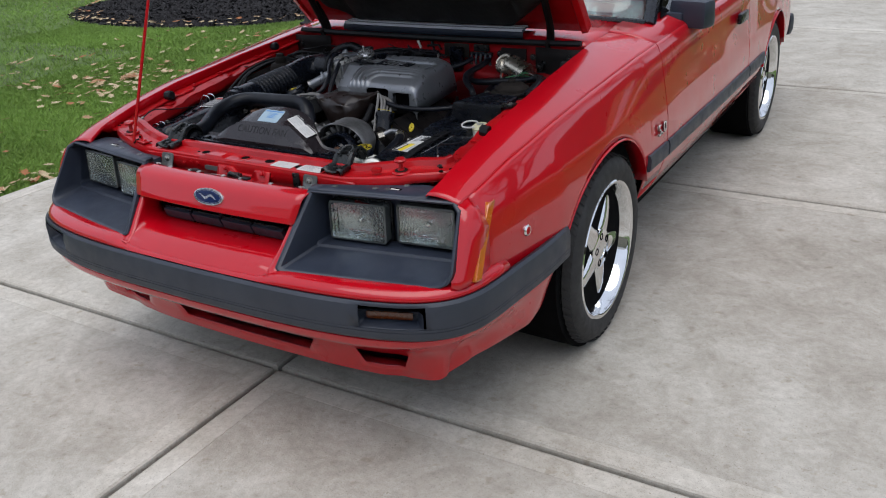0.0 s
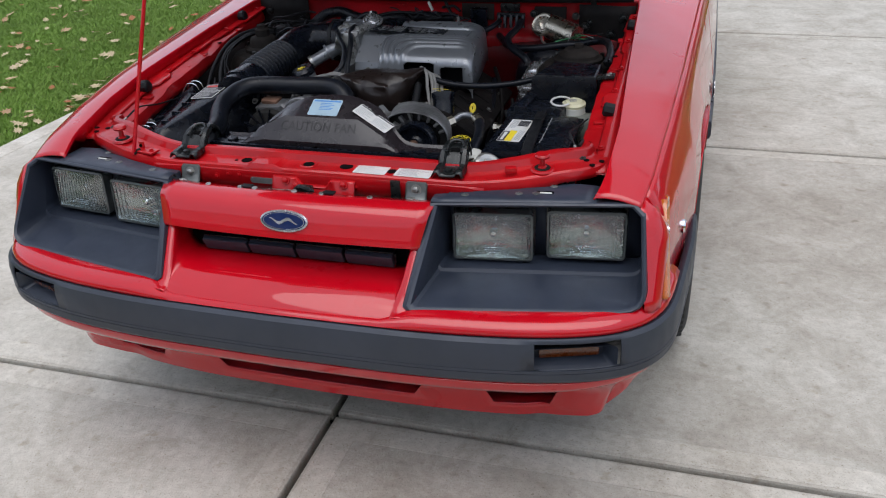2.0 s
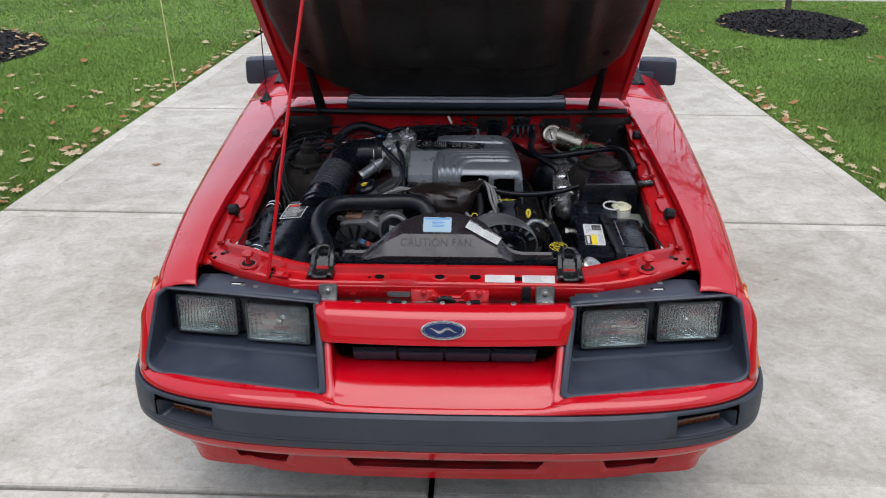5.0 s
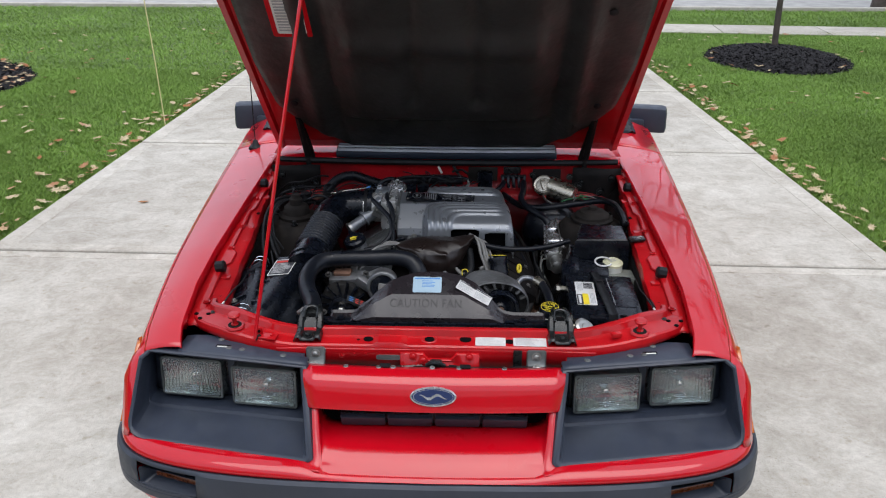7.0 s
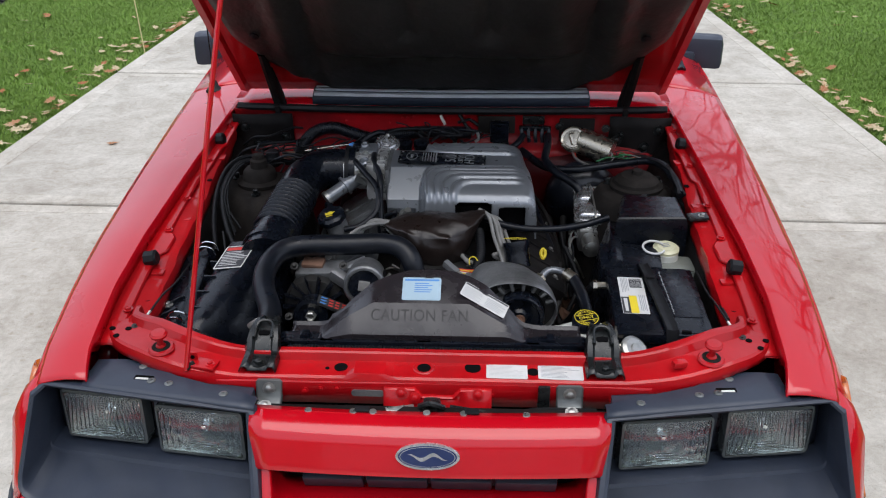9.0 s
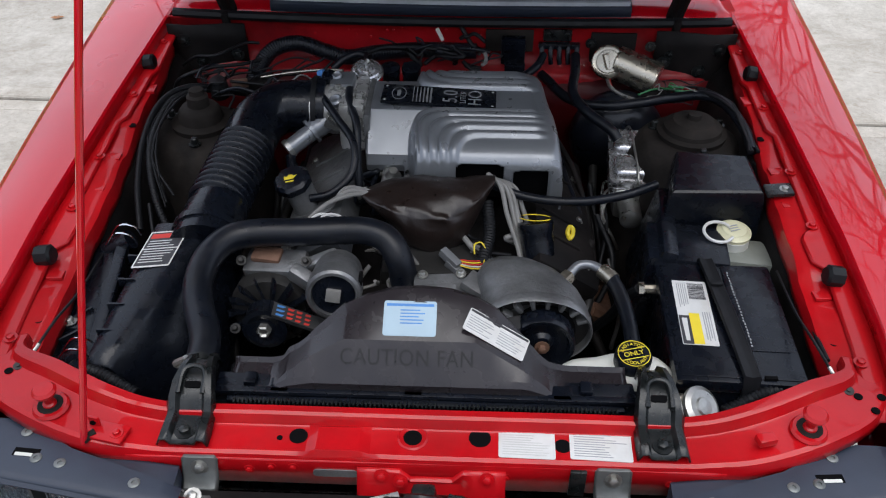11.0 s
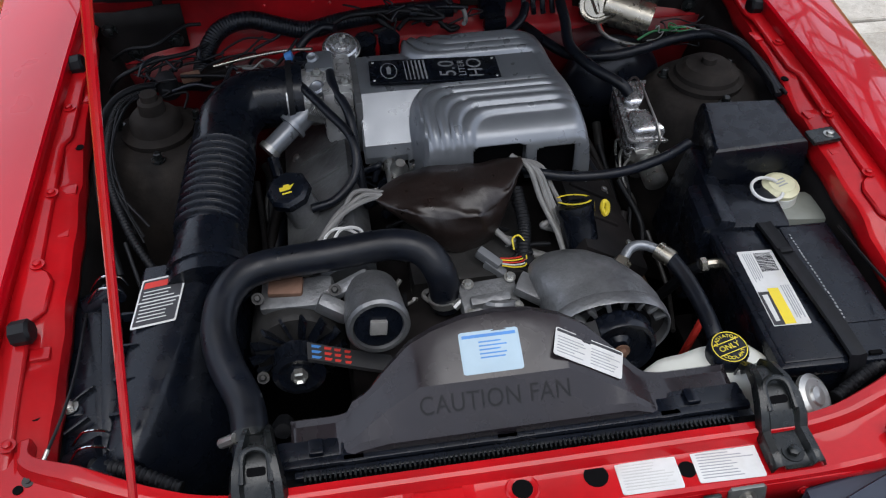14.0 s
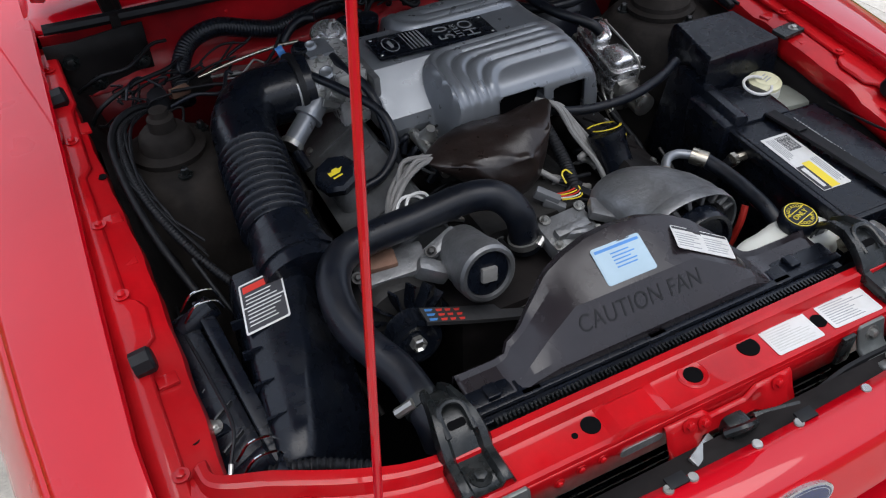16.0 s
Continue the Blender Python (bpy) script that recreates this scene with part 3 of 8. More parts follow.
def build_bezel(s):
    """The dark housing round a pair of lamps: rim, sloping floor, back wall, top flange."""
    rim = [(0.310, 0.302, 0.731), (0.716, 0.368, 0.733), (0.737, 0.354, 0.718), (0.753, 0.276, 0.587), (0.751, 0.266, 0.572), (0.744, 0.2585, 0.5615), (0.731, 0.2520, 0.5545), (0.710, 0.2455, 0.552), (0.290, 0.165, 0.553), (0.282, 0.168, 0.559)]
    bm = bmesh.new()

    def inset(pts, k, dy):
        c = np.mean(pts, axis=0)
        return [tuple(np.array(p) + (c - np.array(p)) * k + np.array((0, dy, 0))) for p in pts]
    back = [(0.328, 0.378, 0.722), (0.716, 0.426, 0.724), (0.724, 0.427, 0.712), (0.7325, 0.425, 0.598), (0.732, 0.425, 0.590), (0.729, 0.424, 0.5845), (0.722, 0.423, 0.582), (0.712, 0.422, 0.5815), (0.334, 0.374, 0.5815), (0.328, 0.374, 0.588)]
    loops = [inset(rim, -0.012, 0.012), rim, inset(rim, 0.022, -0.002), inset(rim, 0.042, 0.001), inset(rim, 0.050, 0.007)]
    mid = [tuple(lerp(np.array(a), np.array(b), 0.30)) for a, b in zip(loops[-1], back)]
    last = loops[-1]
    loops += [mid] + [[tuple(lerp(np.array(a), np.array(b), t) + np.array((0, 0, up if 3 <= k else 0))) for k, (a, b) in enumerate(zip(last, back))] for t, up in ((0.62, 0.0), (0.645, 0.006), (0.95, 0.004))] + [back]
    grid([[(s * x, y, z) for x, y, z in lp] for lp in loops], bm, close=True)
    bm.faces.new([bm.verts.new((s * x, y, z)) for x, y, z in back])
    bezel = part("headlamp_bezel", bm, TRIM, car, "charcoal plastic headlamp housing", 28, 0.003)
    # top flange with screws
    rows = []
    for k in range(13):
        t = k / 12
        x = lerp(0.309, 0.640, t)
        yf = lerp(0.302, 0.356, t)
        yb = interp(t, [(0, 0.332), (0.25, 0.362), (0.5, 0.390), (0.72, 0.43), (0.86, 0.44), (1, 0.435)])
        rows.append([(s * x, yf - 0.001, 0.7305), (s * x, yf + 0.004, 0.7350), (s * x, yf + 0.012, 0.7370), (s * x, lerp(yf, yb, 0.6), 0.7365), (s * x, yb, 0.736), (s * x, yb + 0.004, 0.726)])
    fl = part("flange", grid(rows), TRIM, bezel, smooth=40, thick=0.003)
    for x, y in ((0.372, 0.338), (0.480, 0.365), (0.515, 0.372), (0.545, 0.415)):
        part("screw", lathe([(0.008, 0), (0.008, 0.002), (0.0055, 0.003), (0.003, 0.003), (0.0025, 0.0015)], (s * x, y, 0.7370), (0, 0, 1), 14), STRAP, bezel, "dull zinc screw with a washer")
    nt = part("flange_notch", box((s * 0.532, 0.381, 0.7373), (0.036, 0.014, 0.002), 0.0005, (0, 0, s * 4)), DARK, bezel)
    part("notch_tab", box((s * 0.534, 0.377, 0.7390), (0.024, 0.005, 0.001), 0, (0, 0, s * 4)), BOTTLE, nt)
    # two sealed-beam lamps, each a moulded glass face over a silvered bowl
    for x0, x1, y0, zc, high in ((0.345, 0.511, 0.346, 0.643, False), (0.540, 0.700, 0.378, 0.649, True)):
        w, h = x1 - x0 + 0.004, 0.108
        c = Vector((s * (x0 + x1) / 2, y0, zc))
        u = on_plane(c, (1, s * 0.12, 0), (0, 0.05, 1))
        lamp = part("headlamp", prism(rounded(w + 0.006, h + 0.006, 0.010), -0.036, -0.030, u, 0.002), BLACK, bezel, "rectangular clear glass headlamp")
        bm = bmesh.new()
        o = rounded(w - 0.001, h - 0.001, 0.009)
        k_in = rounded(w - 0.010, h - 0.010, 0.006)
        grid([[u @ Vector((x, y, z)) for x, y in ol] for ol, z in ((o, -0.026), (o, 0.003), (k_in, 0.0045), (k_in, 0.000))], bm, close=True)
        part("lamp_rim", bm, LAMPRIM, lamp, "grey glass edge of the lamp")
        # parabolic bowl cut off by flat walls
        hw, hh, nn = w / 2 - 0.006, h / 2 - 0.006, 22
        rows = []
        for i in range(nn + 3):
            r = []
            for j in range(nn + 3):
                a, b = max(-1, min(1, lerp(-1, 1, (i - 1) / nn))), max(-1, min(1, lerp(-1, 1, (j - 1) / nn)))
                edge = i in (0, nn + 2) or j in (0, nn + 2)
                r.append(u @ Vector((a * hw, b * hh, 0.0 if edge else -0.023 + 3.0 * ((a * hw) ** 2 + (b * hh) ** 2))))
            rows.append(r)
        part("reflector", grid(rows), REFLECTOR, lamp, "silvered reflector", 30)
        part("bulb_cap", lathe([(0.004, -0.006), (0.009, 0.0), (0.009, 0.007), (0.006, 0.011), (0.0, 0.012)], u @ Vector((0, 0.0, -0.022)), u.to_3x3() @ Vector((0, 0, 1)), 16), CHROME, lamp)
        # moulded glass: smooth outside, flutes, blocks and an arched band inside
        front, back_rows = [], []
        nx, ny = 84, 34
        for j in range(ny + 1):
            b = lerp(-1, 1, j / ny)
            fr, bk = [], []
            for i in range(nx + 1):
                a = lerp(-1, 1, i / nx)
                x, y = a * hw, b * hh
                dome = 0.0030 * (1 - a * a) * (1 - 0.5 * b * b)
                arch_line = -0.42 - 0.42 * (a * 1.25) ** 2
                if b < -0.86 or b > 0.88:
                    relief = 0.0016
                elif b < arch_line:
                    relief = 0.0020 * abs(math.sin(y / 0.0062 * math.pi + 9 * a * a))
                elif high:
                    relief = 0.0020 * (1 - abs(math.sin((x + 0.18 * y * a) / 0.0085 * math.pi))) * (0.35 + 0.65 * min(1, abs(a) * 2))
                elif abs(a) > 0.52:
                    relief = 0.0020 * (1 - abs(math.sin(x / 0.012 * math.pi))) + 0.0010 * (int((b + 1) * 4) % 2)
                else:
                    relief = 0.0006 * (0.5 + 0.5 * math.cos(a * 5)) + (0.0009 if b > 0.45 else 0.0) * abs(math.sin(x / 0.010 * math.pi))
                fr.append(u @ Vector((x, y, 0.0035 + dome)))
                bk.append(u @ Vector((x, y, 0.0 + dome - relief)))
            front.append(fr)
            back_rows.append(bk)
        bm = grid(front)
        grid([r[::-1] for r in back_rows], bm)
        g = part("lens", bm, LENS, lamp, "clear fluted glass lens", 28)
        g.visible_shadow = False


build_bezel(-1)
build_bezel(1)


def side_x(y):
    return interp(y, [(0.36, 0.775), (0.47, 0.796), (0.57, 0.811), (0.78, 0.836), (1.1, 0.853), (1.57, 0.864), (1.7, 0.867), (2.5, 0.874), (3.6, 0.872), (4.2, 0.84), (4.5, 0.78)])


def crease(y):
    """The shoulder line between the top and the side: x and z."""
    return (interp(y, [(0.365, 0.728), (0.45, 0.742), (0.7, 0.762), (1.0, 0.778), (1.4, 0.795), (1.9, 0.815), (2.9, 0.83), (4.5, 0.74)]),
            interp(y, [(0.365, 0.728), (0.45, 0.752), (0.6, 0.783), (0.8, 0.812), (1.1, 0.840), (1.5, 0.872), (1.9, 0.895), (2.9, 0.925), (4.5, 0.92)]))


def fender_in(y):
    """The inner edge of the fender's top: x and z."""
    return (interp(y, [(0.365, 0.634), (0.42, 0.648), (0.6, 0.656), (0.77, 0.650), (1.1, 0.637), (1.47, 0.625), (1.9, 0.615)]),
            interp(y, [(0.365, 0.742), (0.445, 0.773), (0.455, 0.776), (0.6, 0.808), (0.77, 0.838), (1.1, 0.873), (1.47, 0.903), (1.9, 0.93)]))


def arch(y, c, front, rear, rise, hub=0.32):
    t = (y - c) / (front if y < c else rear)
    return hub + rise * math.sqrt(max(0, 1 - t * t)) if abs(t) < 1 else None


def side_section(y, s, zb, zt):
    """Points down the body's side from the shoulder to zb."""
    xm, (xc, zc) = side_x(y), crease(y)
    prof = [(xc, zc)]
    table = [(0.20, xm - 0.17), (0.285, xm - 0.105), (0.34, xm - 0.060), (0.40, xm - 0.028), (0.46, xm - 0.008), (0.53, xm), (0.62, xm - 0.002), (0.70, xm - 0.014), (zc - 0.03, xc + 0.020), (zc - 0.008, xc + 0.008), (zc, xc)]
    table = sorted(table)
    out = [(s * interp(z, table), y, z) for z in [lerp(zc - 0.008, max(zb, 0.0), t) for t in np.linspace(0, 1, 14)]]
    return [(s * xc, y, zc)] + out


def build_fender(s):
    ys = sorted({*np.round(np.linspace(0.40, 1.652, 44), 3), 1.478, 0.738, 0.742, 1.474, 1.6495, 1.6512})
    top, sides = [], []
    for y in [0.365, 0.38] + [y for y in ys]:
        xi, zi = fender_in(y)
        xc, zc = crease(y)
        r = [(s * (xi - 0.001), y, zi - (0.034 if y > 0.45 else 0.008)), (s * xi, y, zi - 0.003)]
        r += [(s * lerp(xi, xc, t), y, lerp(zi, zc, t) + 0.006 * math.sin(math.pi * t)) for t in (0.02, 0.2, 0.4, 0.6, 0.8, 0.93)]
        r += [(s * xc, y, zc)]
        top.append(r)
    for y in ys:
        if y < 0.40:
            continue
        zb = arch(y, 1.148, 0.41, 0.33, 0.355)
        if zb is None:
            zb = 0.40
        sides.append(side_section(y, s, max(zb, 0.42) if y < 1 else max(zb, 0.38), None))
    # the nose of the fender wraps round beside the lamps
    f = part("fender", grid(top), PAINT, car, "glossy red front fender", 40, 0.003)
    part("side_panel", grid(sides), PAINT, f, smooth=40, thick=0.003)
    nose = []
    for k in range(10):
        t = k / 9
        z = lerp(0.728, 0.545, t)
        a = np.array((lerp(0.730, 0.755, t), lerp(0.360, 0.262, t), z))
        c = np.array(side_section(0.41, 1, 0.42, None)[1 + min(12, int(lerp(0, 12, min(1, (crease(0.41)[1] - z) / (crease(0.41)[1] - 0.43))) + 0.5))])
        c[2] = z if k else crease(0.41)[1]
        xm = lerp(crease(0.41)[0], side_x(0.41), min(1, 3 * t) ** 0.6)
        c[0] = xm
        b = np.array((lerp(a[0], c[0], 0.72), lerp(a[1], c[1], 0.22), z))
        nose.append([(s * p[0], p[1], p[2]) for p in (a + np.array((0, 0.01, 0)), a, lerp(a, b, 0.5) + np.array((0.004, -0.004, 0)), b + np.array((0.006, 0, 0)), lerp(b, c, 0.5) + np.array((0.007, 0, 0)), c)])
    crest = []
    for p in nose[0]:
        y = max(0.362, p[1])
        crest.append((s * (crease(y)[0] - 0.001), y, crease(y)[1] - 0.0005))
    nose = [crest] + nose[1:]
    part("fender_nose", grid(nose), PAINT, f, smooth=60, thick=0.003)
    # side marker, a tall amber strip
    rows = [[(s * (interp(z, [(0.552, 0.789), (0.715, 0.768)]) + dx), y0 + dy, z) for dx, dy in ((-0.006, 0), (0.005, 0.002), (0.009, 0.020), (0.001, 0.029))] for z, y0 in ((0.552, 0.316), (0.558, 0.320), (0.62, 0.362), (0.70, 0.424), (0.716, 0.439))]
    part("side_marker", grid(rows), AMBER, f, "tall narrow amber side marker lens", 40, 0.004)
    # arch lip
    lip = []
    for a in np.linspace(0, 1, 40):
        y = lerp(0.742, 1.474, a)
        z = arch(y, 1.148, 0.41, 0.33, 0.355)
        x = side_x(y) - 0.002
        if z > 0.385:
            lip.append([(s * (x + 0.001), y, z), (s * (x + 0.003), y, z - 0.006), (s * (x - 0.05), y, z - 0.004)])
    part("arch_lip", grid(lip), PAINT, f, smooth=60, thick=0.002)
    # round chrome key cap
    p = Vector((s * 0.809, 0.571, 0.596))
    if s > 0:
        cap = part("key_cap", lathe([(0.016, 0), (0.016, 0.006), (0.013, 0.010), (0.011, 0.010), (0.010, 0.008)], p, (s, -0.1, 0), 20), CHROME, f, "round chrome cap with a red ring")
        part("ring", lathe([(0.0115, 0.009), (0.009, 0.011), (0.006, 0.0115), (0.0, 0.013)], p, (s, -0.1, 0), 18), GRIMY_SHADED_RED, cap)
        u = on_plane((0.8655, 1.572, 0.602), (0.012, 1, 0), (-0.03, 0, 1))
        lettering("badge_shadow", "5.0", 0.056, u @ pose(0.003, -0.003, 0.004), BLACK, f, 0.002, 1.12, 1.2)
        lettering("badge_digits", "5.0", 0.056, u @ pose(0, 0, 0.0066), BRIGHT, f, 0.0012, 1.12, 1.2)
    # rub strip on the side behind the wheel
    rows = [[(s * (side_x(y) + o), y, z) for o, z in ((-0.003, 0.475), (0.008, 0.478), (0.012, 0.49), (0.012, 0.52), (0.008, 0.534), (-0.003, 0.537))] for y in (1.455, 1.46, 1.56, 1.648)]
    part("rub_strip", grid(rows, cap=True), BUMPER, f, "grey rubber side strip", 40)


build_fender(-1)
build_fender(1)


def build_wheel(s, y, hub_x=0.839):
    wheel = part("wheel", lathe([(0.05, -0.14), (0.06, -0.05), (0.15, -0.05), (0.15, -0.04), (0.05, -0.04)], (s * hub_x, y, 0.314), (s, 0, 0), 32), STEEL, car, "wide wheel on a black tyre")
    o, ax = (s * hub_x, y, 0.314), (s, 0, 0)
    prof = [(0.225, -0.205), (0.262, -0.212), (0.296, -0.206), (0.305, -0.192), (0.312, -0.17)]
    for k in range(4):
        x = -0.165 + 0.035 * k
        prof += [(0.314, x), (0.314, x + 0.027), (0.307, x + 0.029), (0.307, x + 0.033)]
    prof += [(0.314, -0.025), (0.309, -0.010), (0.297, 0.003), (0.282, 0.010), (0.262, 0.013), (0.24, 0.009), (0.226, 0.001), (0.215, -0.012)]
    tyre = part("tyre", lathe(prof, o, ax, 72, cap=False), TYRE, wheel, "black road tyre with cut tread", 35)
    # tread blocks along the shoulder
    bm = bmesh.new()
    for k in range(60):
        a = 2 * math.pi * k / 60
        for x0, x1, sk in ((-0.20, -0.168, 0.03), (-0.134, -0.10, -0.02), (-0.064, -0.030, 0.02), (-0.026, 0.001, 0.05)):
            vs = []
            for (x, da) in ((x0, 0), (x1, sk), (x1, sk + 0.058), (x0, 0.058)):
                rr = 0.3165 - max(0, x + 0.02) * 0.35 - max(0, -0.175 - x) * 0.45
                vs.append(bm.verts.new((s * (hub_x + x), y + rr * math.cos(a + da), 0.314 + rr * math.sin(a + da))))
            bm.faces.new(vs)
    part("tread", bm, TYRE, tyre, smooth=0, thick=0.002)["kind"] = "stuff"
    rim = part("rim", lathe([(0.232, 0.000), (0.234, 0.006), (0.230, 0.010), (0.222, 0.007), (0.217, 0.000), (0.211, -0.016), (0.203, -0.040), (0.197, -0.060), (0.192, -0.10), (0.190, -0.19)], o, ax, 64, cap=False), POLISHED, wheel, "deep polished chrome rim", 35)
    for k in range(5):
        a0 = 2 * math.pi * k / 5 + 1.10
        rows = []
        for r, w, d in ((0.040, 0.026, -0.022), (0.060, 0.036, -0.019), (0.080, 0.033, -0.018), (0.105, 0.028, -0.019), (0.140, 0.025, -0.022), (0.172, 0.027, -0.029), (0.192, 0.034, -0.038), (0.206, 0.048, -0.046)):
            ring = []
            for dw, dd in ((-1.15, -0.032), (-1, -0.010), (-0.70, -0.002), (-0.25, 0.001), (0.25, 0.001), (0.70, -0.002), (1, -0.010), (1.15, -0.032)):
                a = a0 + dw * w / r * 1.15
                ring.append((s * (hub_x + d + dd), y + r * math.cos(a), 0.314 + r * math.sin(a)))
            rows.append(ring)
        part("spoke", fix(grid(rows, close=True, cap=True)), POLISHED, rim, "polished wheel spoke", smooth=40)
    hub = part("hub", lathe([(0.070, -0.045), (0.070, -0.022), (0.062, -0.0165), (0.034, -0.016), (0.032, -0.020), (0.028, -0.022), (0.0, -0.021)], o, ax, 32), POLISHED, rim, "chrome hub with five nut holes")
    for k in range(5):
        a = 2 * math.pi * k / 5 + 1.10 + math.pi / 5
        part("nut", lathe([(0.0125, 0), (0.0125, 0.003), (0.009, 0.0032), (0.008, -0.003), (0.0, -0.003)], (s * (hub_x - 0.018), y + 0.047 * math.cos(a), 0.314 + 0.047 * math.sin(a)), ax, 12), DARK, rim)
    part("brake_disc", lathe([(0.165, -0.10), (0.165, -0.085), (0.06, -0.083)], o, ax, 40), THROTTLE, wheel, "worn steel brake disc")
    # near-black drum paints the shade round the wheel
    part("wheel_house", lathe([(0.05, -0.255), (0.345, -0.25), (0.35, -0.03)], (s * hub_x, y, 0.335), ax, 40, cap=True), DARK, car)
    return wheel


for s in (-1, 1):
    build_wheel(s, 1.122)
    build_wheel(s, 3.665)


def build_cabin():
    for s in (-1, 1):
        # door
        for y in (1.6545, 2.943):
            part("shut_line", grid([[(s * (abs(p[0]) - 0.010), yy, p[2]) for p in side_section(yy, s, 0.32, None)] for yy in (y - 0.02, y + 0.02)]), DARK, car)
        ys = sorted([*np.linspace(1.657, 2.94, 18), 1.6578, 1.6595, 2.9375, 2.939])
        door = part("door", grid([side_section(y, s, 0.345, None) for y in ys]), PAINT, car, "red door with a dark mirror", 40, 0.004)
        rows = [[(s * (side_x(y) + o), y, z) for o, z in ((-0.003, 0.475), (0.008, 0.478), (0.012, 0.49), (0.012, 0.52), (0.008, 0.534), (-0.003, 0.537))] for y in (1.662, 1.9, 2.3, 2.7, 2.935)]
        part("rub_strip", grid(rows, cap=True), BUMPER, door, "grey rubber side strip", 40)
        part("door_handle", box((s * 0.872, 2.74, 0.80), (0.02, 0.15, 0.045), 0.006), BLACK, door, "black door handle")
        # rocker
        ys = np.linspace(1.50, 3.36, 10)
        part("rocker", grid([[(s * (side_x(y) - o), y, z) for o, z in ((0.032, 0.392), (0.062, 0.342), (0.080, 0.318), (0.106, 0.288), (0.125, 0.284))] for y in ys]), PAINT, car, smooth=50, thick=0.003)
        # quarter panel with the rear arch
        ys = sorted({*np.round(np.linspace(2.947, 4.5, 50), 3), 2.948, 2.9495})
        rows = []
        for y in ys:
            zb = max(arch(y, 3.67, 0.37, 0.37, 0.365) or 0.39, 0.39)
            rows.append(side_section(y, s, zb, None))
        q = part("quarter_panel", grid(rows), PAINT, car, smooth=40, thick=0.004)
        rows = [[(s * (side_x(y) + o), y, z) for o, z in ((-0.003, 0.475), (0.008, 0.478), (0.012, 0.49), (0.012, 0.52), (0.008, 0.534), (-0.003, 0.537))] for y in (2.95, 3.1, 3.30)]
        part("rub_strip", grid(rows, cap=True), BUMPER, q, "grey rubber side strip", 40)
        lip = []
        for a in np.linspace(0.01, 0.99, 40):
            y = lerp(3.30, 4.04, a)
            z = arch(y, 3.67, 0.37, 0.37, 0.365)
            if z is not None and z > 0.40:
                lip.append([(s * side_x(y), y, z), (s * (side_x(y) + 0.002), y, z - 0.006), (s * (side_x(y) - 0.05), y, z - 0.004)])
        part("arch_lip", grid(lip), PAINT, q, smooth=60, thick=0.002)
        # belt shelf between the shoulder and the glass
        rows = []
        for y in [1.652, 1.68, 1.70, 1.72, *np.linspace(1.80, 4.5, 22)]:
            xc, zc = crease(y)
            xi = interp(y, [(1.652, 0.632), (1.86, 0.632), (1.95, 0.71), (2.1, 0.755), (3.0, 0.785), (4.5, 0.60)])
            zi = interp(y, [(1.652, 0.917), (1.72, 0.925), (2.1, 0.935), (3.0, 0.955), (4.5, 0.96)])
            rows.append([(s * xc, y, zc), (s * lerp(xc, xi, 0.5), y, lerp(zc, zi, 0.5) + 0.006), (s * xi, y, zi)])
        part("belt", grid(rows), PAINT, car, smooth=50, thick=0.003)
        # mirror
        m = part("mirror", box((s * 0.828, 2.03, 0.928), (0.155, 0.10, 0.105), 0.020, (0, 0, s * -12), taper=(0.97, 0.9)), TRIM, car, "dark grey door mirror")
        part("mirror_stalk", box((s * 0.770, 2.02, 0.905), (0.07, 0.09, 0.06), 0.012), TRIM, m)
        # pillar, side glass
        a, b, c, d = (s * 0.722, 1.83, 0.905), (s * 0.565, 2.56, 1.31), (s * 0.56, 3.30, 1.31), (s * 0.70, 4.05, 0.98)
        part("pillar", tube([a, lerp(np.array(a), np.array(b), 0.5), b], 0.026, 8, 8), BLACK, car, "black windscreen pillar")
        bm = bmesh.new()
        bm.faces.new([bm.verts.new(p) for p in ((s * 0.745, 1.90, 0.925), (s * 0.575, 2.56, 1.30), (s * 0.57, 3.30, 1.30), (s * 0.745, 3.95, 0.965))])
        part("side_window", bm, WINDOW, car, "tinted side window", 0, 0.004)
    # windscreen, roof, hatch
    rows = [[(x * lerp(0.708, 0.56, t), lerp(1.77, 2.54, t) + 0.06 * x * x, lerp(0.948, 1.32, t) - lerp(0.026, 0.01, t) * x * x) for x in np.linspace(-1, 1, 12)] for t in np.linspace(0, 1, 6)]
    part("screen_seal", tube([(x * 0.71, 1.765 + 0.06 * x * x, 0.946 - 0.026 * x * x) for x in np.linspace(-1, 1, 14)], 0.013, 8, 40), BLACK, car, "black rubber seal under the windscreen")
    part("windscreen", grid(rows), WINDOW, car, "clear windscreen", 60, 0.005).visible_shadow = False
    rows = [[(x * 0.585, y, 1.335 - 0.025 * x * x - 0.02 * ((y - 2.9) / 0.4) ** 2) for x in np.linspace(-1, 1, 12)] for y in np.linspace(2.53, 3.32, 8)]
    part("roof", grid(rows), PAINT, car, smooth=60, thick=0.02)
    rows = [[(x * lerp(0.565, 0.66, t), lerp(3.31, 4.30, t), lerp(1.31, 0.985, t) - 0.012 * x * x) for x in np.linspace(-1, 1, 10)] for t in np.linspace(0, 1, 6)]
    part("hatch_glass", grid(rows), WINDOW, car, "tinted hatch glass", 60, 0.005)
    part("tail", box((0, 4.45, 0.66), (1.50, 0.20, 0.56), 0.05), PAINT, car)
    part("rear_bumper", box((0, 4.55, 0.46), (1.62, 0.12, 0.14), 0.04), BUMPER, car)
    part("cabin_floor", box((0, 2.9, 0.30), (1.5, 2.7, 0.12), 0.02), DARK, car)
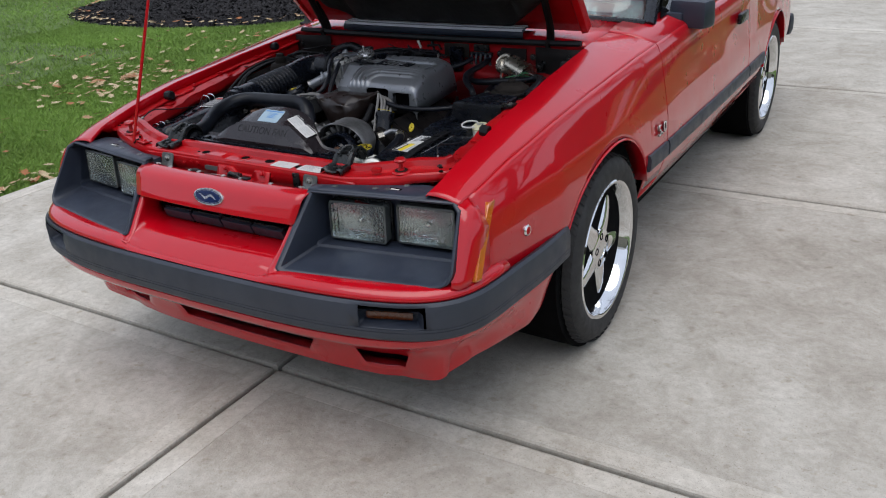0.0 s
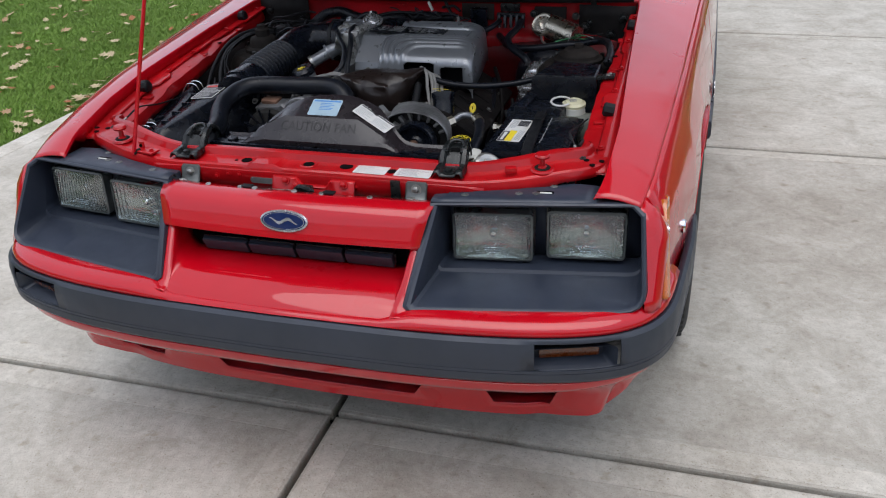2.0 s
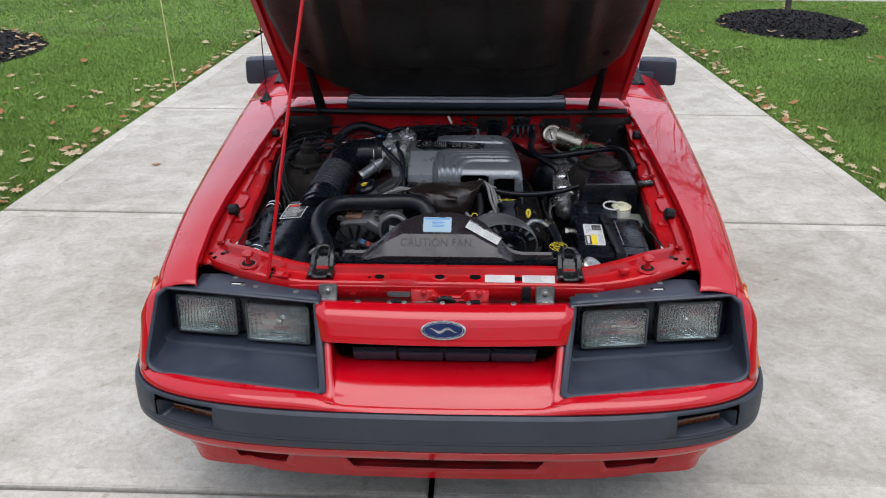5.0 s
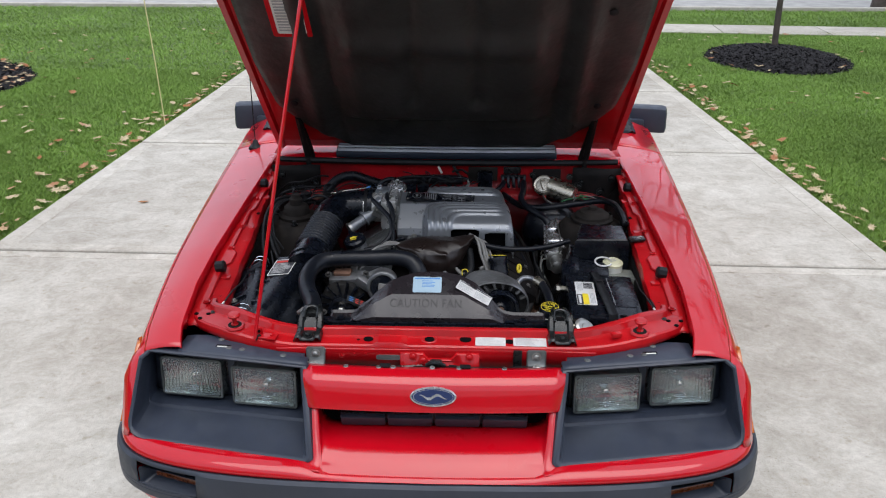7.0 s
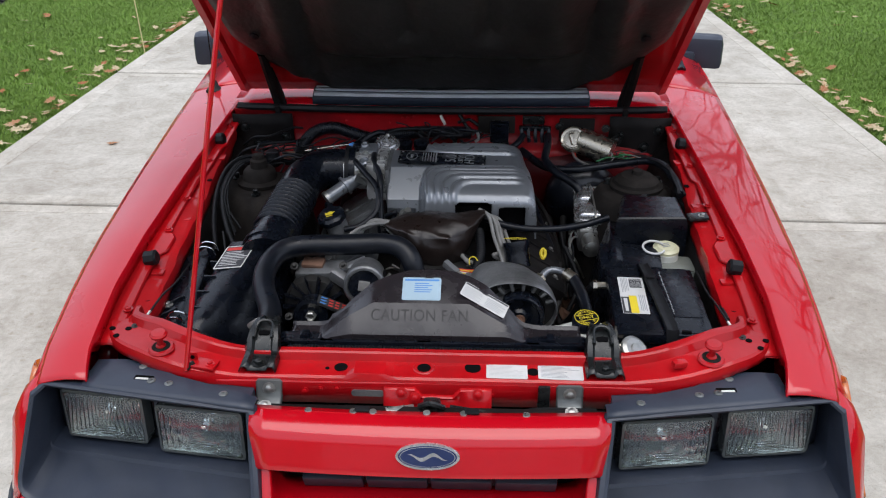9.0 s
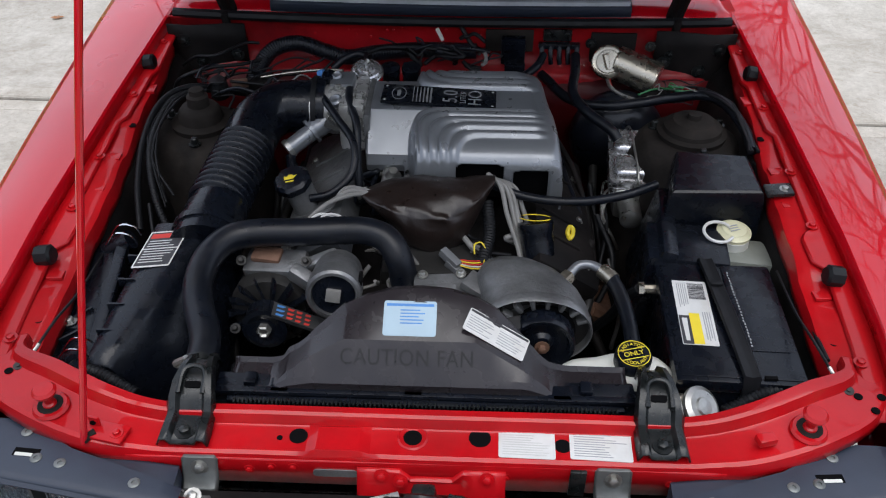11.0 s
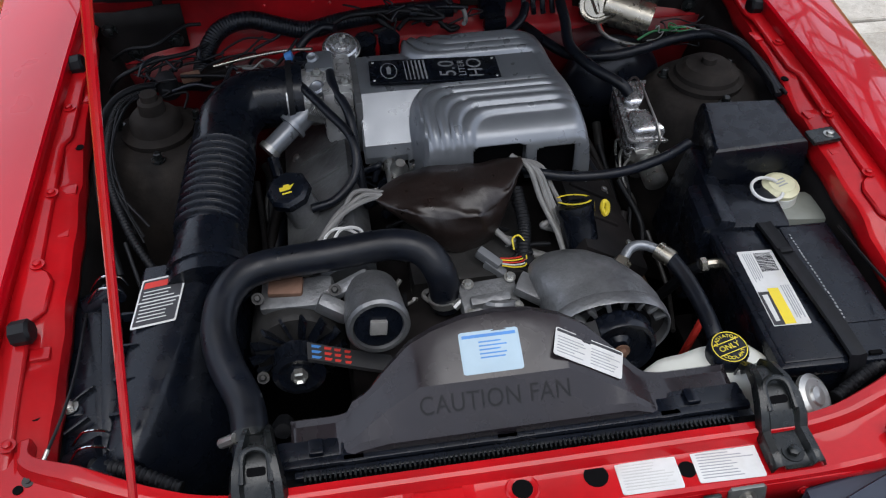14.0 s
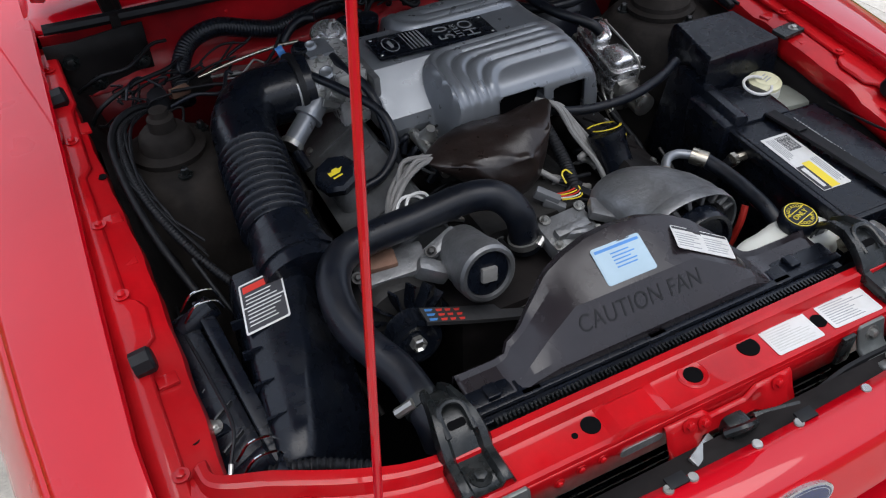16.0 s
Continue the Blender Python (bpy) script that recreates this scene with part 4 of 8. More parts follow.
    part("dashboard", box((0, 2.05, 0.86), (1.26, 0.30, 0.12), 0.03), BLACK, car, "black dashboard")
    for s in (-1, 1):
        seat = part("front_seat", box((s * 0.36, 2.75, 0.52), (0.50, 0.50, 0.16), 0.05), INSUL, car, "dark cloth front seat")
        part("seat_back", box((s * 0.36, 3.02, 0.82), (0.48, 0.14, 0.60), 0.05, (-14, 0, 0)), INSUL, seat)


build_cabin()


def build_cowl():
    # painted cowl, the black wiper well vent and the seal in front of it
    rows = [[(x, y + 0.03 * (1 - (x / 0.64) ** 2) * -1, z - 0.018 * (x / 0.63) ** 6) for x in np.linspace(-0.634, 0.634, 26)] for y, z in ((1.475, 0.905), (1.48, 0.915), (1.52, 0.925), (1.62, 0.933), (1.94, 0.94))]
    cowl = part("cowl", grid(rows), PAINT, car, smooth=50, thick=0.003)
    rows = [[(x, y - 0.03 * (1 - (x / 0.64) ** 2), z) for x in np.linspace(-0.392, 0.392, 16)] for y, z in ((1.462, 0.918), (1.462, 0.936), (1.468, 0.942), (1.495, 0.950), (1.56, 0.952), (1.57, 0.935))]
    vent = part("cowl_vent", grid(rows), TRIM, cowl, "ribbed charcoal cowl vent", 30, 0.002)
    for k in range(4):
        rows = [[(x, 1.4645 + 0.024 * k - 0.03 * (1 - (x / 0.64) ** 2) + dy, 0.9435 + 0.003 * k + dz) for x in np.linspace(-0.388, 0.388, 14)] for dy, dz in ((0, -0.002), (0.001, 0.006), (0.011, 0.007), (0.012, -0.002))]
        part("rib", grid(rows), VENTRIB, vent, "vent rib coloured pale for the sky's reflection")
    seal = [(x, 1.452 - 0.03 * (1 - (x / 0.64) ** 2), 0.908) for x in np.linspace(-0.61, 0.61, 12)]
    part("cowl_seal", tube(seal, 0.011, 8, 40), RUBBER, cowl, "black rubber hood seal")
    part("wiper_arm", tube([(-0.45, 1.70, 0.962), (-0.1, 1.73, 0.968), (0.2, 1.76, 0.972)], 0.007, 6), BLACK, cowl)


build_cowl()


HINGE = Matrix.Translation((0, 1.50, 0.935)) @ Matrix.Rotation(radians(-48), 4, "X")


def build_hood():
    """Built lying flat from the hinge line forwards, then swung open."""
    L = 1.24

    def at(x, f, h):
        return HINGE @ Vector((x, -f, h))

    def half_w(f):
        return interp(f, [(0, 0.615), (0.5, 0.632), (0.9, 0.648), (1.1, 0.645), (1.2, 0.625), (1.24, 0.60)])
    fs = list(np.linspace(0, L, 26))
    outer = []
    for f in fs:
        w = half_w(f)
        outer.append([at(x * w, f, 0.035 + 0.018 * (1 - x * x) - (0.05 * max(0, f - 1.05) / 0.19)) for x in np.linspace(-1, 1, 20)])
    hood = part("hood", grid(outer), PAINT, car, "red hood propped open, dark felt lining beneath", 40, 0.003)
    # painted inner frame: rim all round with a raised inner edge
    for s in (-1, 1):
        bm = bmesh.new()
        rows = []
        for f in fs:
            w = half_w(f)
            d = 0.05 * max(0, f - 1.05) / 0.19
            wi = interp(f, [(0, 0.30), (0.06, 0.36), (0.16, 0.47), (0.28, 0.545), (0.5, 0.575), (1.0, 0.59), (1.16, 0.52), (1.24, 0.50)])
            rows.append([at(s * w, f, 0.033 - d), at(s * (w - 0.003), f, 0.005 - d), at(s * (w - 0.022), f, 0.0 - d), at(s * (w - 0.030), f, 0.010 - d), at(s * (wi + 0.012), f, 0.012 - d), at(s * wi, f, 0.004 - d)])
        grid(rows, bm)
        part("inner_frame", bm, PAINT_BAY, hood, "red painted inner frame", 35, 0.002)
    # felt lining with pressed channels
    rows = []
    for f in np.linspace(0.035, 1.20, 60):
        wi = interp(f, [(0, 0.30), (0.06, 0.37), (0.16, 0.485), (0.28, 0.56), (0.5, 0.59), (1.0, 0.60), (1.16, 0.54), (1.24, 0.50)])
        r = []
        for x in np.linspace(-1, 1, 70):
            X = x * wi
            h = 0.0
            h += 0.010 * math.exp(-((abs(X) - 0.36) / 0.018) ** 2) - 0.012 * math.exp(-((abs(X) - 0.42) / 0.03) ** 2)
            h -= 0.016 * (1 / (1 + math.exp((abs(X) - 0.30) * 90))) * (1 / (1 + math.exp(-(f - 0.22) * 80)))
            h += 0.010 * math.exp(-((f - 0.20) / 0.012) ** 2) * (abs(X) < 0.34)
            h -= 0.010 * math.exp(-((f - 0.62) / 0.05) ** 2) * (abs(X) < 0.30)
            h += 0.012 * math.exp(-((X - 0.10 * (1 if X > 0 else -1)) / 0.02) ** 2) * (f > 0.32)
            h *= 1.7
            h += 0.004 * noise.noise(Vector((X * 7, f * 7, 0))) + 0.002 * noise.noise(Vector((X * 25, f * 25, 3)))
            edge = min(1.0, (1 - abs(x)) * 14, (f - 0.03) * 60)
            r.append(at(X, f, -0.004 - 0.006 * edge + h * edge))
        rows.append(r)
    lining = part("lining", grid(rows), INSUL, hood, "sooty dark felt lining", 60, 0.004)
    for x, f in ((-0.085, 0.31), (0.085, 0.31), (-0.50, 0.30), (0.50, 0.30), (-0.42, 0.48), (0.05, 0.66), (0.48, 0.75)):
        part("clip", lathe([(0.013, 0), (0.013, 0.002), (0.006, 0.004)], at(x, f, -0.016), HINGE.to_3x3() @ Vector((0, 0, -1)), 12), RUBBER, lining)
    # white notice in a red-edged corner
    u = HINGE @ on_plane((-0.440, -0.745, -0.022), (1, 0, 0), (0, 1, 0)) @ pose(0, 0, 0, 180)
    lab = part("notice", prism(rounded(0.085, 0.17, 0.006), 0.001, 0.0024, u), WHITE, hood, "white instruction label on the felt")
    part("red_edge", prism(rounded(0.115, 0.20, 0.008), 0, 0.0012, u), PAINT_BAY, lab)
    part("print", bars(bmesh.new(), u @ pose(0, 0, 0.0024), 12, -0.036, 0.036, -0.076, 0.07, 0.0004, 0.3), GREYINK, lab)
    # hinge arms
    for s in (-1, 1):
        bm = bmesh.new()
        box((s * 0.492, 1.455, 0.855), (0.016, 0.045, 0.13), 0.004, (8, 0, 0), bm)
        tube([(s * 0.492, 1.46, 0.90), (s * 0.50, 1.44, 0.96), tuple(at(s * 0.505, 0.20, 0.0))], 0.013, 8, 8, bm)
        tube([(s * 0.475, 1.47, 0.86), (s * 0.485, 1.46, 0.94), tuple(at(s * 0.50, 0.12, 0.0))], 0.009, 8, 8, bm)
        part("hinge", bm, BAYBLACK, hood, "sooty black steel hinge arm")
    # prop rod
    rod = part("prop_rod", tube([(-0.4545, 0.391, 0.750), (-0.412, 0.461, 1.026), (-0.371, 0.5275, 1.285), (-0.277, 0.672, 1.845)], 0.0047, 10, 24), PAINT, car, "thin red steel prop rod")
    part("pivot", box((-0.425, 0.405, 0.755), (0.052, 0.030, 0.005), 0.0015, (0, 0, -12)), PAINT_BAY, rod)
    part("pivot_tab", box((-0.446, 0.416, 0.764), (0.016, 0.004, 0.018), 0.0015, (0, 0, -12)), PAINT_BAY, rod)
    part("tab_hole", lathe([(0.004, 0), (0.004, 0.0012), (0, 0.0012)], (-0.447, 0.4135, 0.764), (0.2, -1, 0), 12), DARK, rod)
    part("bolt", bolt(bmesh.new(), (-0.412, 0.402, 0.7572), (0, 0, 1), 0.006, 0.005), PAINT_BAY, rod)
    part("rod_foot", tube([(-0.4545, 0.391, 0.752), (-0.450, 0.397, 0.7545), (-0.442, 0.404, 0.7575)], 0.0052, 10, 8), DUSTY, rod)


build_hood()

# ---- engine bay: shell ----
def rail_z(y):
    return fender_in(y)[1] - 0.030


def build_bay():
    for s in (-1, 1):
        # painted rail below the fender's edge
        rows = []
        for k, y in enumerate(np.linspace(0.47, 1.46, 40)):
            z = rail_z(y)
            wob = 0.0012 * math.sin(k * 1.7)
            xi = interp(y, [(0.47, 0.585), (0.6, 0.578), (0.9, 0.582), (1.1, 0.594), (1.3, 0.604), (1.46, 0.622)]) + wob
            step = 0.006 if (0.66 < y < 0.74 or 0.98 < y < 1.06 or y > 1.32) else 0.0
            rows.append([(s * 0.672, y, z - 0.004), (s * 0.628, y, z), (s * 0.624, y, z - 0.003 - step), (s * (xi + 0.010), y, z - 0.006 - step), (s * xi, y, z - 0.010 - step), (s * (xi - 0.004), y, z - 0.030), (s * (xi - 0.002), y, z - 0.046)])
        rail = part("apron_rail", grid(rows), PAINT_BAY, car, "dusty red apron rail with bolts", 35, 0.002)
        # upper flange sheet with a jogged edge, laid over the rail
        jog = [(0.47, 0.615), (0.735, 0.617), (0.75, 0.600), (0.80, 0.597), (0.815, 0.604), (0.825, 0.616), (1.08, 0.618), (1.10, 0.607), (1.25, 0.606), (1.27, 0.598), (1.46, 0.604)]
        ys = sorted({*np.round(np.linspace(0.47, 1.455, 40), 3), *[p[0] for p in jog[:-1]]})
        part("upper_flange", grid([[(s * x, y, rail_z(y) + dz) for x, dz in ((0.655, 0.002), (0.630, 0.003), (interp(y, jog) + 0.004, 0.002), (interp(y, jog), -0.001))] for y in ys]), PAINT_BAY, rail, smooth=30, thick=0.0015)
        for y, w in ((0.69, 0.02), (0.90, 0.028), (0.985, 0.022), (1.21, 0.03)):
            part("crimp", box((s * 0.603, y, rail_z(y) - 0.008), (0.026, w, 0.006), 0.002, (0, 0, 4)), PAINT_BAY, rail)
        for y in (0.56, 0.83, 0.97, 1.17, 1.38):
            part("bolt", bolt(bmesh.new(), (s * 0.622, y, rail_z(y) + 0.004), (0, 0, 1), 0.007, 0.005), PAINT_BAY, rail)
        for y in (0.60, 0.90, 1.08):
            part("hole", lathe([(0.007, 0), (0.007, 0.0012), (0, 0.0012)], (s * 0.597, y, rail_z(y) - 0.0065), (0, 0, 1), 12), DARK, rail)
        for y in (0.711, 1.28):
            m = part("rubber_stop", lathe([(0.017, -0.012), (0.017, 0.010), (0.013, 0.014), (0.0, 0.014)], (s * 0.622, y, fender_in(y)[1] - 0.018), (-s, 0, 0.15), 8), RUBBER, rail, "black rubber hood stop")
        # dark apron
        rows = []
        for y in np.linspace(0.47, 1.46, 30):
            b = 0.05 * math.exp(-((y - 1.15) / 0.16) ** 2)
            z = rail_z(y) - 0.04
            rows.append([(s * (0.588 + 0.02 * (y > 1.2)), y, z), (s * (0.575 - b * 0.2), y, z - 0.04), (s * (0.558 - b + 0.006 * math.sin(y * 31)), y, 0.68), (s * (0.545 - b), y, 0.55), (s * 0.52, y, 0.38), (s * 0.46, y, 0.26)])
        part("apron", grid(rows), BAYBLACK, car, "sooty dark inner apron", 60, 0.002)
        part("apron_hole", lathe([(0.03, 0), (0.03, 0.004), (0.0, 0.004)], (s * 0.562, 0.86, 0.70), (-s, 0, 0.1), 18), DARK, car)
        # strut tower
        t = part("strut_tower", lathe([(0.17, -0.35), (0.135, -0.12), (0.115, -0.03), (0.095, -0.006), (0.088, 0.0), (0.07, 0.002)], (s * 0.485, 1.15, 0.795), (0, 0, 1), 36), DUSTY, car, "dark strut tower with a rubber mount")
        cap_profile = ([(0.058, 0), (0.060, 0.012), (0.044, 0.017), (0.041, 0.036), (0.034, 0.044), (0.022, 0.047), (0.021, 0.066), (0.015, 0.070), (0.014, 0.080), (0.0, 0.082)] if s < 0 else
                       [(0.066, 0), (0.068, 0.012), (0.058, 0.016), (0.056, 0.024), (0.046, 0.029), (0.040, 0.036), (0.018, 0.039), (0.014, 0.040), (0.013, 0.050), (0.0, 0.052)])
        part("mount", lathe(cap_profile, (s * 0.488, 1.155, 0.795), (0, 0, 1), 30), DUSTY, t)
        for a in (0.6, 2.7, 4.8):
            part("stud", bolt(bmesh.new(), (s * 0.488 + 0.075 * math.cos(a), 1.15 + 0.075 * math.sin(a), 0.797), (0, 0, 1), 0.008, 0.014), GUNMETAL, t)
        part("paint_patch", box((s * 0.46, 1.04, 0.735), (0.035, 0.004, 0.010), 0.001, (-20, 0, 0)), PAINT_BAY, t)
        # corner panels by the hinges
        part("corner_panel", grid([[(s * x, 1.418 + 0.008 * math.sin(x * 30), z) for x in (0.45, 0.48, 0.52, 0.57, 0.62)] for z in (0.60, 0.72, 0.80, 0.86, 0.895)]), BAYBLACK, car, thick=0.003)
        for x, z in ((0.47, 0.83), (0.55, 0.81), (0.585, 0.86)):
            part("bolt", bolt(bmesh.new(), (s * x, 1.410, z), (0, -1, 0), 0.010, 0.008), GUNMETAL, car)
    # firewall
    rows = []
    for z, y in ((0.903, 1.440), (0.895, 1.446), (0.865, 1.448), (0.835, 1.446), (0.812, 1.440), (0.800, 1.420), (0.790, 1.412), (0.74, 1.41)):
        rows.append([(x, y - 0.012 * (1 - (x / 0.6) ** 2) + 0.004 * noise.noise(Vector((x * 9, z * 20, 0))), z) for x in np.linspace(-0.62, 0.62, 50)])
    fw = part("firewall", grid(rows), GRIMY_SHADED_RED, car, "red painted firewall with road grime", 50, 0.003)
    # lower sheet in a darker, blotched red than the firewall above
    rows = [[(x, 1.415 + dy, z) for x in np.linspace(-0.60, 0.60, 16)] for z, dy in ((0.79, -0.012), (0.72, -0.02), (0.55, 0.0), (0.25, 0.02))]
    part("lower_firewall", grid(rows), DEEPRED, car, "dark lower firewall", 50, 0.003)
    r = random.Random(3)
    for _ in range(26):
        x, z = r.uniform(-0.40, 0.35), r.uniform(0.865, 0.893)
        bm = bmesh.new()
        lathe([(0.0035, -0.001), (0.0035, 0.002), (0.002, 0.003)], (x, 1.436 + 0.012 * (x / 0.6) ** 2 - 0.001, z), (0, -1, 0.1), 8, bm)
        part("weld_pip", bm, PAINT_BAY, fw)
    # near-black floor paints the shade deep in the bay
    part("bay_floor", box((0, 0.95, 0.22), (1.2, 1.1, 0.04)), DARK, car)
    part("crossmember", box((0, 1.15, 0.34), (1.0, 0.16, 0.10), 0.03), BAYBLACK, car)
    # front: radiator support
    n = 170
    fe = curve([(-0.655, 0.545), (-0.628, 0.478), (-0.560, 0.428), (-0.455, 0.392), (-0.36, 0.386), (-0.2, 0.386), (0, 0.385), (0.2, 0.385), (0.36, 0.386), (0.455, 0.392), (0.560, 0.428), (0.628, 0.478), (0.655, 0.545)], n)
    re = curve([(-0.592, 0.560), (-0.585, 0.535), (-0.53, 0.513), (-0.44, 0.476), (-0.36, 0.459), (-0.2, 0.458), (0, 0.458), (0.2, 0.459), (0.36, 0.460), (0.44, 0.478), (0.53, 0.514), (0.585, 0.537), (0.592, 0.562)], n)
    rows = []
    for f, b in zip(fe, re):
        k = min(1.0, max(0.0, (abs(f[0]) - 0.36) / 0.2))
        zt = 0.743 + 0.022 * k
        press = -0.006 * max(0, min(1, (f[0] + 0.155) / 0.006)) * max(0, min(1, (-0.075 - f[0]) / 0.006)) * -1
        q = lambda t: lerp(f, b, t)
        rows.append([(*q(-0.02), zt - 0.055 * (1 - 0.6 * k)), (*q(0.0), zt - 0.012), (*q(0.04), zt - 0.003), (*q(0.10), zt + press), (*q(0.62), zt + press), (*q(0.70), zt + 0.002), (*q(0.78), zt + 0.016), (*q(0.84), zt + 0.018), (*q(0.97), zt + 0.018), (*q(1.0), zt + 0.014), (*q(1.02), zt - 0.03)])
    sup = part("radiator_support", grid(rows), PAINT_BAY, car, "red steel radiator support panel", 21, 0.002)
    # face below the deck, with slots and the latch
    rows = [[(x, y, z) for x in np.linspace(-0.40, 0.40, 24)] for y, z in ((0.386, 0.735), (0.387, 0.715), (0.392, 0.692), (0.398, 0.684))]
    face = part("support_face", grid(rows), PAINT_BAY, sup, thick=0.002)
    part("slot", prism(rounded(0.062, 0.014, 0.007), 0, 0.002, on_plane((-0.118, 0.3845, 0.712), (1, 0, 0), (0, 0, 1))), CAST, sup)
    for x, y, rr in ((-0.171, 0.418, 0.0125), (-0.016, 0.421, 0.0125), (0.075, 0.424, 0.015), (0.186, 0.415, 0.011), (-0.196, 0.414, 0.004)):
        part("hole", lathe([(rr, 0), (rr, 0.0016), (0, 0.0016)], (x, y, 0.7435), (0, 0, 1), 22), DARK, sup)
    part("hole_ring", lathe([(0.021, 0), (0.0185, 0.002), (0.0135, 0.0005), (0.0130, -0.001)], (-0.016, 0.421, 0.7445), (0, 0, 1), 26, cap=False), PAINT_BAY, sup)
    for x, z in ((-0.235, 0.715), (-0.205, 0.722), (-0.175, 0.722), (0.05, 0.70), (0.11, 0.715), (0.33, 0.71), (0.37, 0.70)):
        part("bolt", bolt(bmesh.new(), (x, 0.384, z), (0, -1, 0), 0.005, 0.004), PAINT_BAY, sup)
    for s in (-1, 1):
        # hood rest buttons on their dimpled pads
        o = (s * 0.515, 0.440, 0.764)
        part("hood_rest", lathe([(0.025, 0), (0.022, 0.004), (0.010, 0.004), (0.009, 0.008), (0.006, 0.010), (0.0055, 0.026), (0.015, 0.028), (0.0165, 0.033), (0.013, 0.037), (0, 0.038)], o, (0, -0.05, 1), 24), PAINT_BAY, sup, "red mushroom-shaped hood rest")
        # thin brown-black ring on the pad round the stem
        part("base_grime", lathe([(0.0175, 0), (0.0165, 0.0012), (0.008, 0.0016)], (s * 0.515, 0.440, 0.7682), (0, -0.05, 1), 14), DUSTY, sup)
        for p in ((0.60, 0.50), (0.632, 0.50), (0.615, 0.475)):
            part("hole", lathe([(0.006, 0), (0.006, 0.0016), (0, 0.0016)], (s * p[0], p[1], 0.7662), (0, 0, 1), 12), DARK, sup)
        # ring terminals on the corners
        part("terminal", tube([(s * 0.585, 0.515, 0.769), (s * 0.574, 0.528, 0.777), (s * 0.568, 0.54, 0.783)], 0.003, 8), STEEL, sup)
        part("terminal_ring", lathe([(0.0075, 0), (0.0075, 0.002), (0.0032, 0.002), (0.003, 0.004), (0.0, 0.004)], (s * 0.590, 0.510, 0.7665), (0, -0.2, 1), 14), CASTDARK, sup)
        part("earth_wire", tube([(s * 0.568, 0.54, 0.783), (s * 0.552, 0.575, 0.80), (s * 0.555, 0.66, 0.78), (s * 0.565, 0.78, 0.76)], 0.0022, 6), RUBBER, sup)
    part("buffer_block", box((0.452, 0.418, 0.768), (0.026, 0.016, 0.012), 0.003, (0, 0, 14)), PAINT_BAY, sup)
    # radiator hold-down brackets
    for s, x in ((-1, -0.323), (1, 0.317)):
        rows = []
        for y, z, w in ((0.392, 0.749, 0.034), (0.412, 0.750, 0.034), (0.440, 0.752, 0.033), (0.452, 0.768, 0.033), (0.47, 0.780, 0.030), (0.495, 0.785, 0.024), (0.520, 0.779, 0.019), (0.540, 0.762, 0.017), (0.545, 0.74, 0.016)):
            rows.append([(x - w, y, z - 0.001), (x - w * 0.86, y, z + 0.010), (x - w * 0.62, y, z + 0.011), (x - w * 0.48, y, z + 0.002), (x + w * 0.48, y, z + 0.002), (x + w * 0.62, y, z + 0.011), (x + w * 0.86, y, z + 0.010), (x + w, y, z - 0.001)])
        br = part("radiator_bracket", grid(rows), GUNMETAL, car, "worn black steel radiator bracket", 40, 0.003)
        part("bolt", bolt(bmesh.new(), (x, 0.412, 0.753), (0, 0, 1), 0.009, 0.008), GUNMETAL, br)
        part("window", prism(rounded(0.022, 0.010, 0.003), 0, 0.002, on_plane((x, 0.470, 0.7825), (1, 0, 0), (0, 1, 0.3))), DARK, br)
        part("arch_loop", tube([(x - 0.017, 0.455, 0.782), (x - 0.015, 0.485, 0.794), (x, 0.493, 0.797), (x + 0.015, 0.485, 0.794), (x + 0.017, 0.455, 0.782)], 0.004, 8), GUNMETAL, br)
    # grey straps from the support to the nose
    for x in (-0.300, 0.252):
        rows = []
        for y, z in ((0.392, 0.738), (0.384, 0.736), (0.380, 0.722), (0.374, 0.706), (0.362, 0.698), (0.346, 0.706), (0.338, 0.711), (0.326, 0.711)):
            rows.append([(x - 0.024, y, z - 0.004), (x - 0.020, y - 0.001, z), (x + 0.020, y - 0.001, z), (x + 0.024, y, z - 0.004)])
        st = part("nose_strap", grid(rows), STRAP, car, "dull grey steel strap", 40, 0.0025)
        for y, z, ax in ((0.379, 0.722, (0, -1, 0.3)), (0.338, 0.713, (0, -0.3, 1))):
            part("bolt", bolt(bmesh.new(), (x, y, z), ax, 0.008, 0.007), STEEL, st)
    part("strap_post", box((0.205, 0.378, 0.715), (0.022, 0.006, 0.05), 0.002), GUNMETAL, car)
    # hood latch
    rows = []
    for k in range(15):
        x = lerp(-0.088, 0.110, k / 14)
        d = 0.010 if -0.035 < x < 0.06 else 0.0
        top = 0.728 if (x < -0.03 or x > 0.05) else 0.712
        rows.append([(x, 0.383, top), (x, 0.378, top - 0.004), (x, 0.370 + d, 0.704), (x, 0.362 + d, 0.690), (x, 0.366 + d, 0.672)])
    latch = part("hood_latch", grid(rows), PAINT_BAY, car, "red latch plate with a greasy steel catch", 35, 0.003)
    part("catch", box((0.002, 0.352, 0.706), (0.034, 0.030, 0.032), 0.009), GUNMETAL, latch)
    part("catch_hook", tube([(-0.02, 0.348, 0.712), (0.0, 0.338, 0.726), (0.024, 0.345, 0.712)], 0.006, 8), GUNMETAL, latch)
    part("lever", box((-0.055, 0.346, 0.706), (0.055, 0.014, 0.004), 0.001, (20, 10, 25)), STEEL, latch)
    part("side_lever", box((0.065, 0.345, 0.704), (0.065, 0.018, 0.006), 0.002, (15, 0, -12)), GUNMETAL, latch)
    for x, z in ((-0.055, 0.722), (0.085, 0.722), (-0.03, 0.712)):
        part("bolt", bolt(bmesh.new(), (x, 0.374, z), (0, -1, 0.4), 0.007, 0.006), PAINT_BAY, latch)
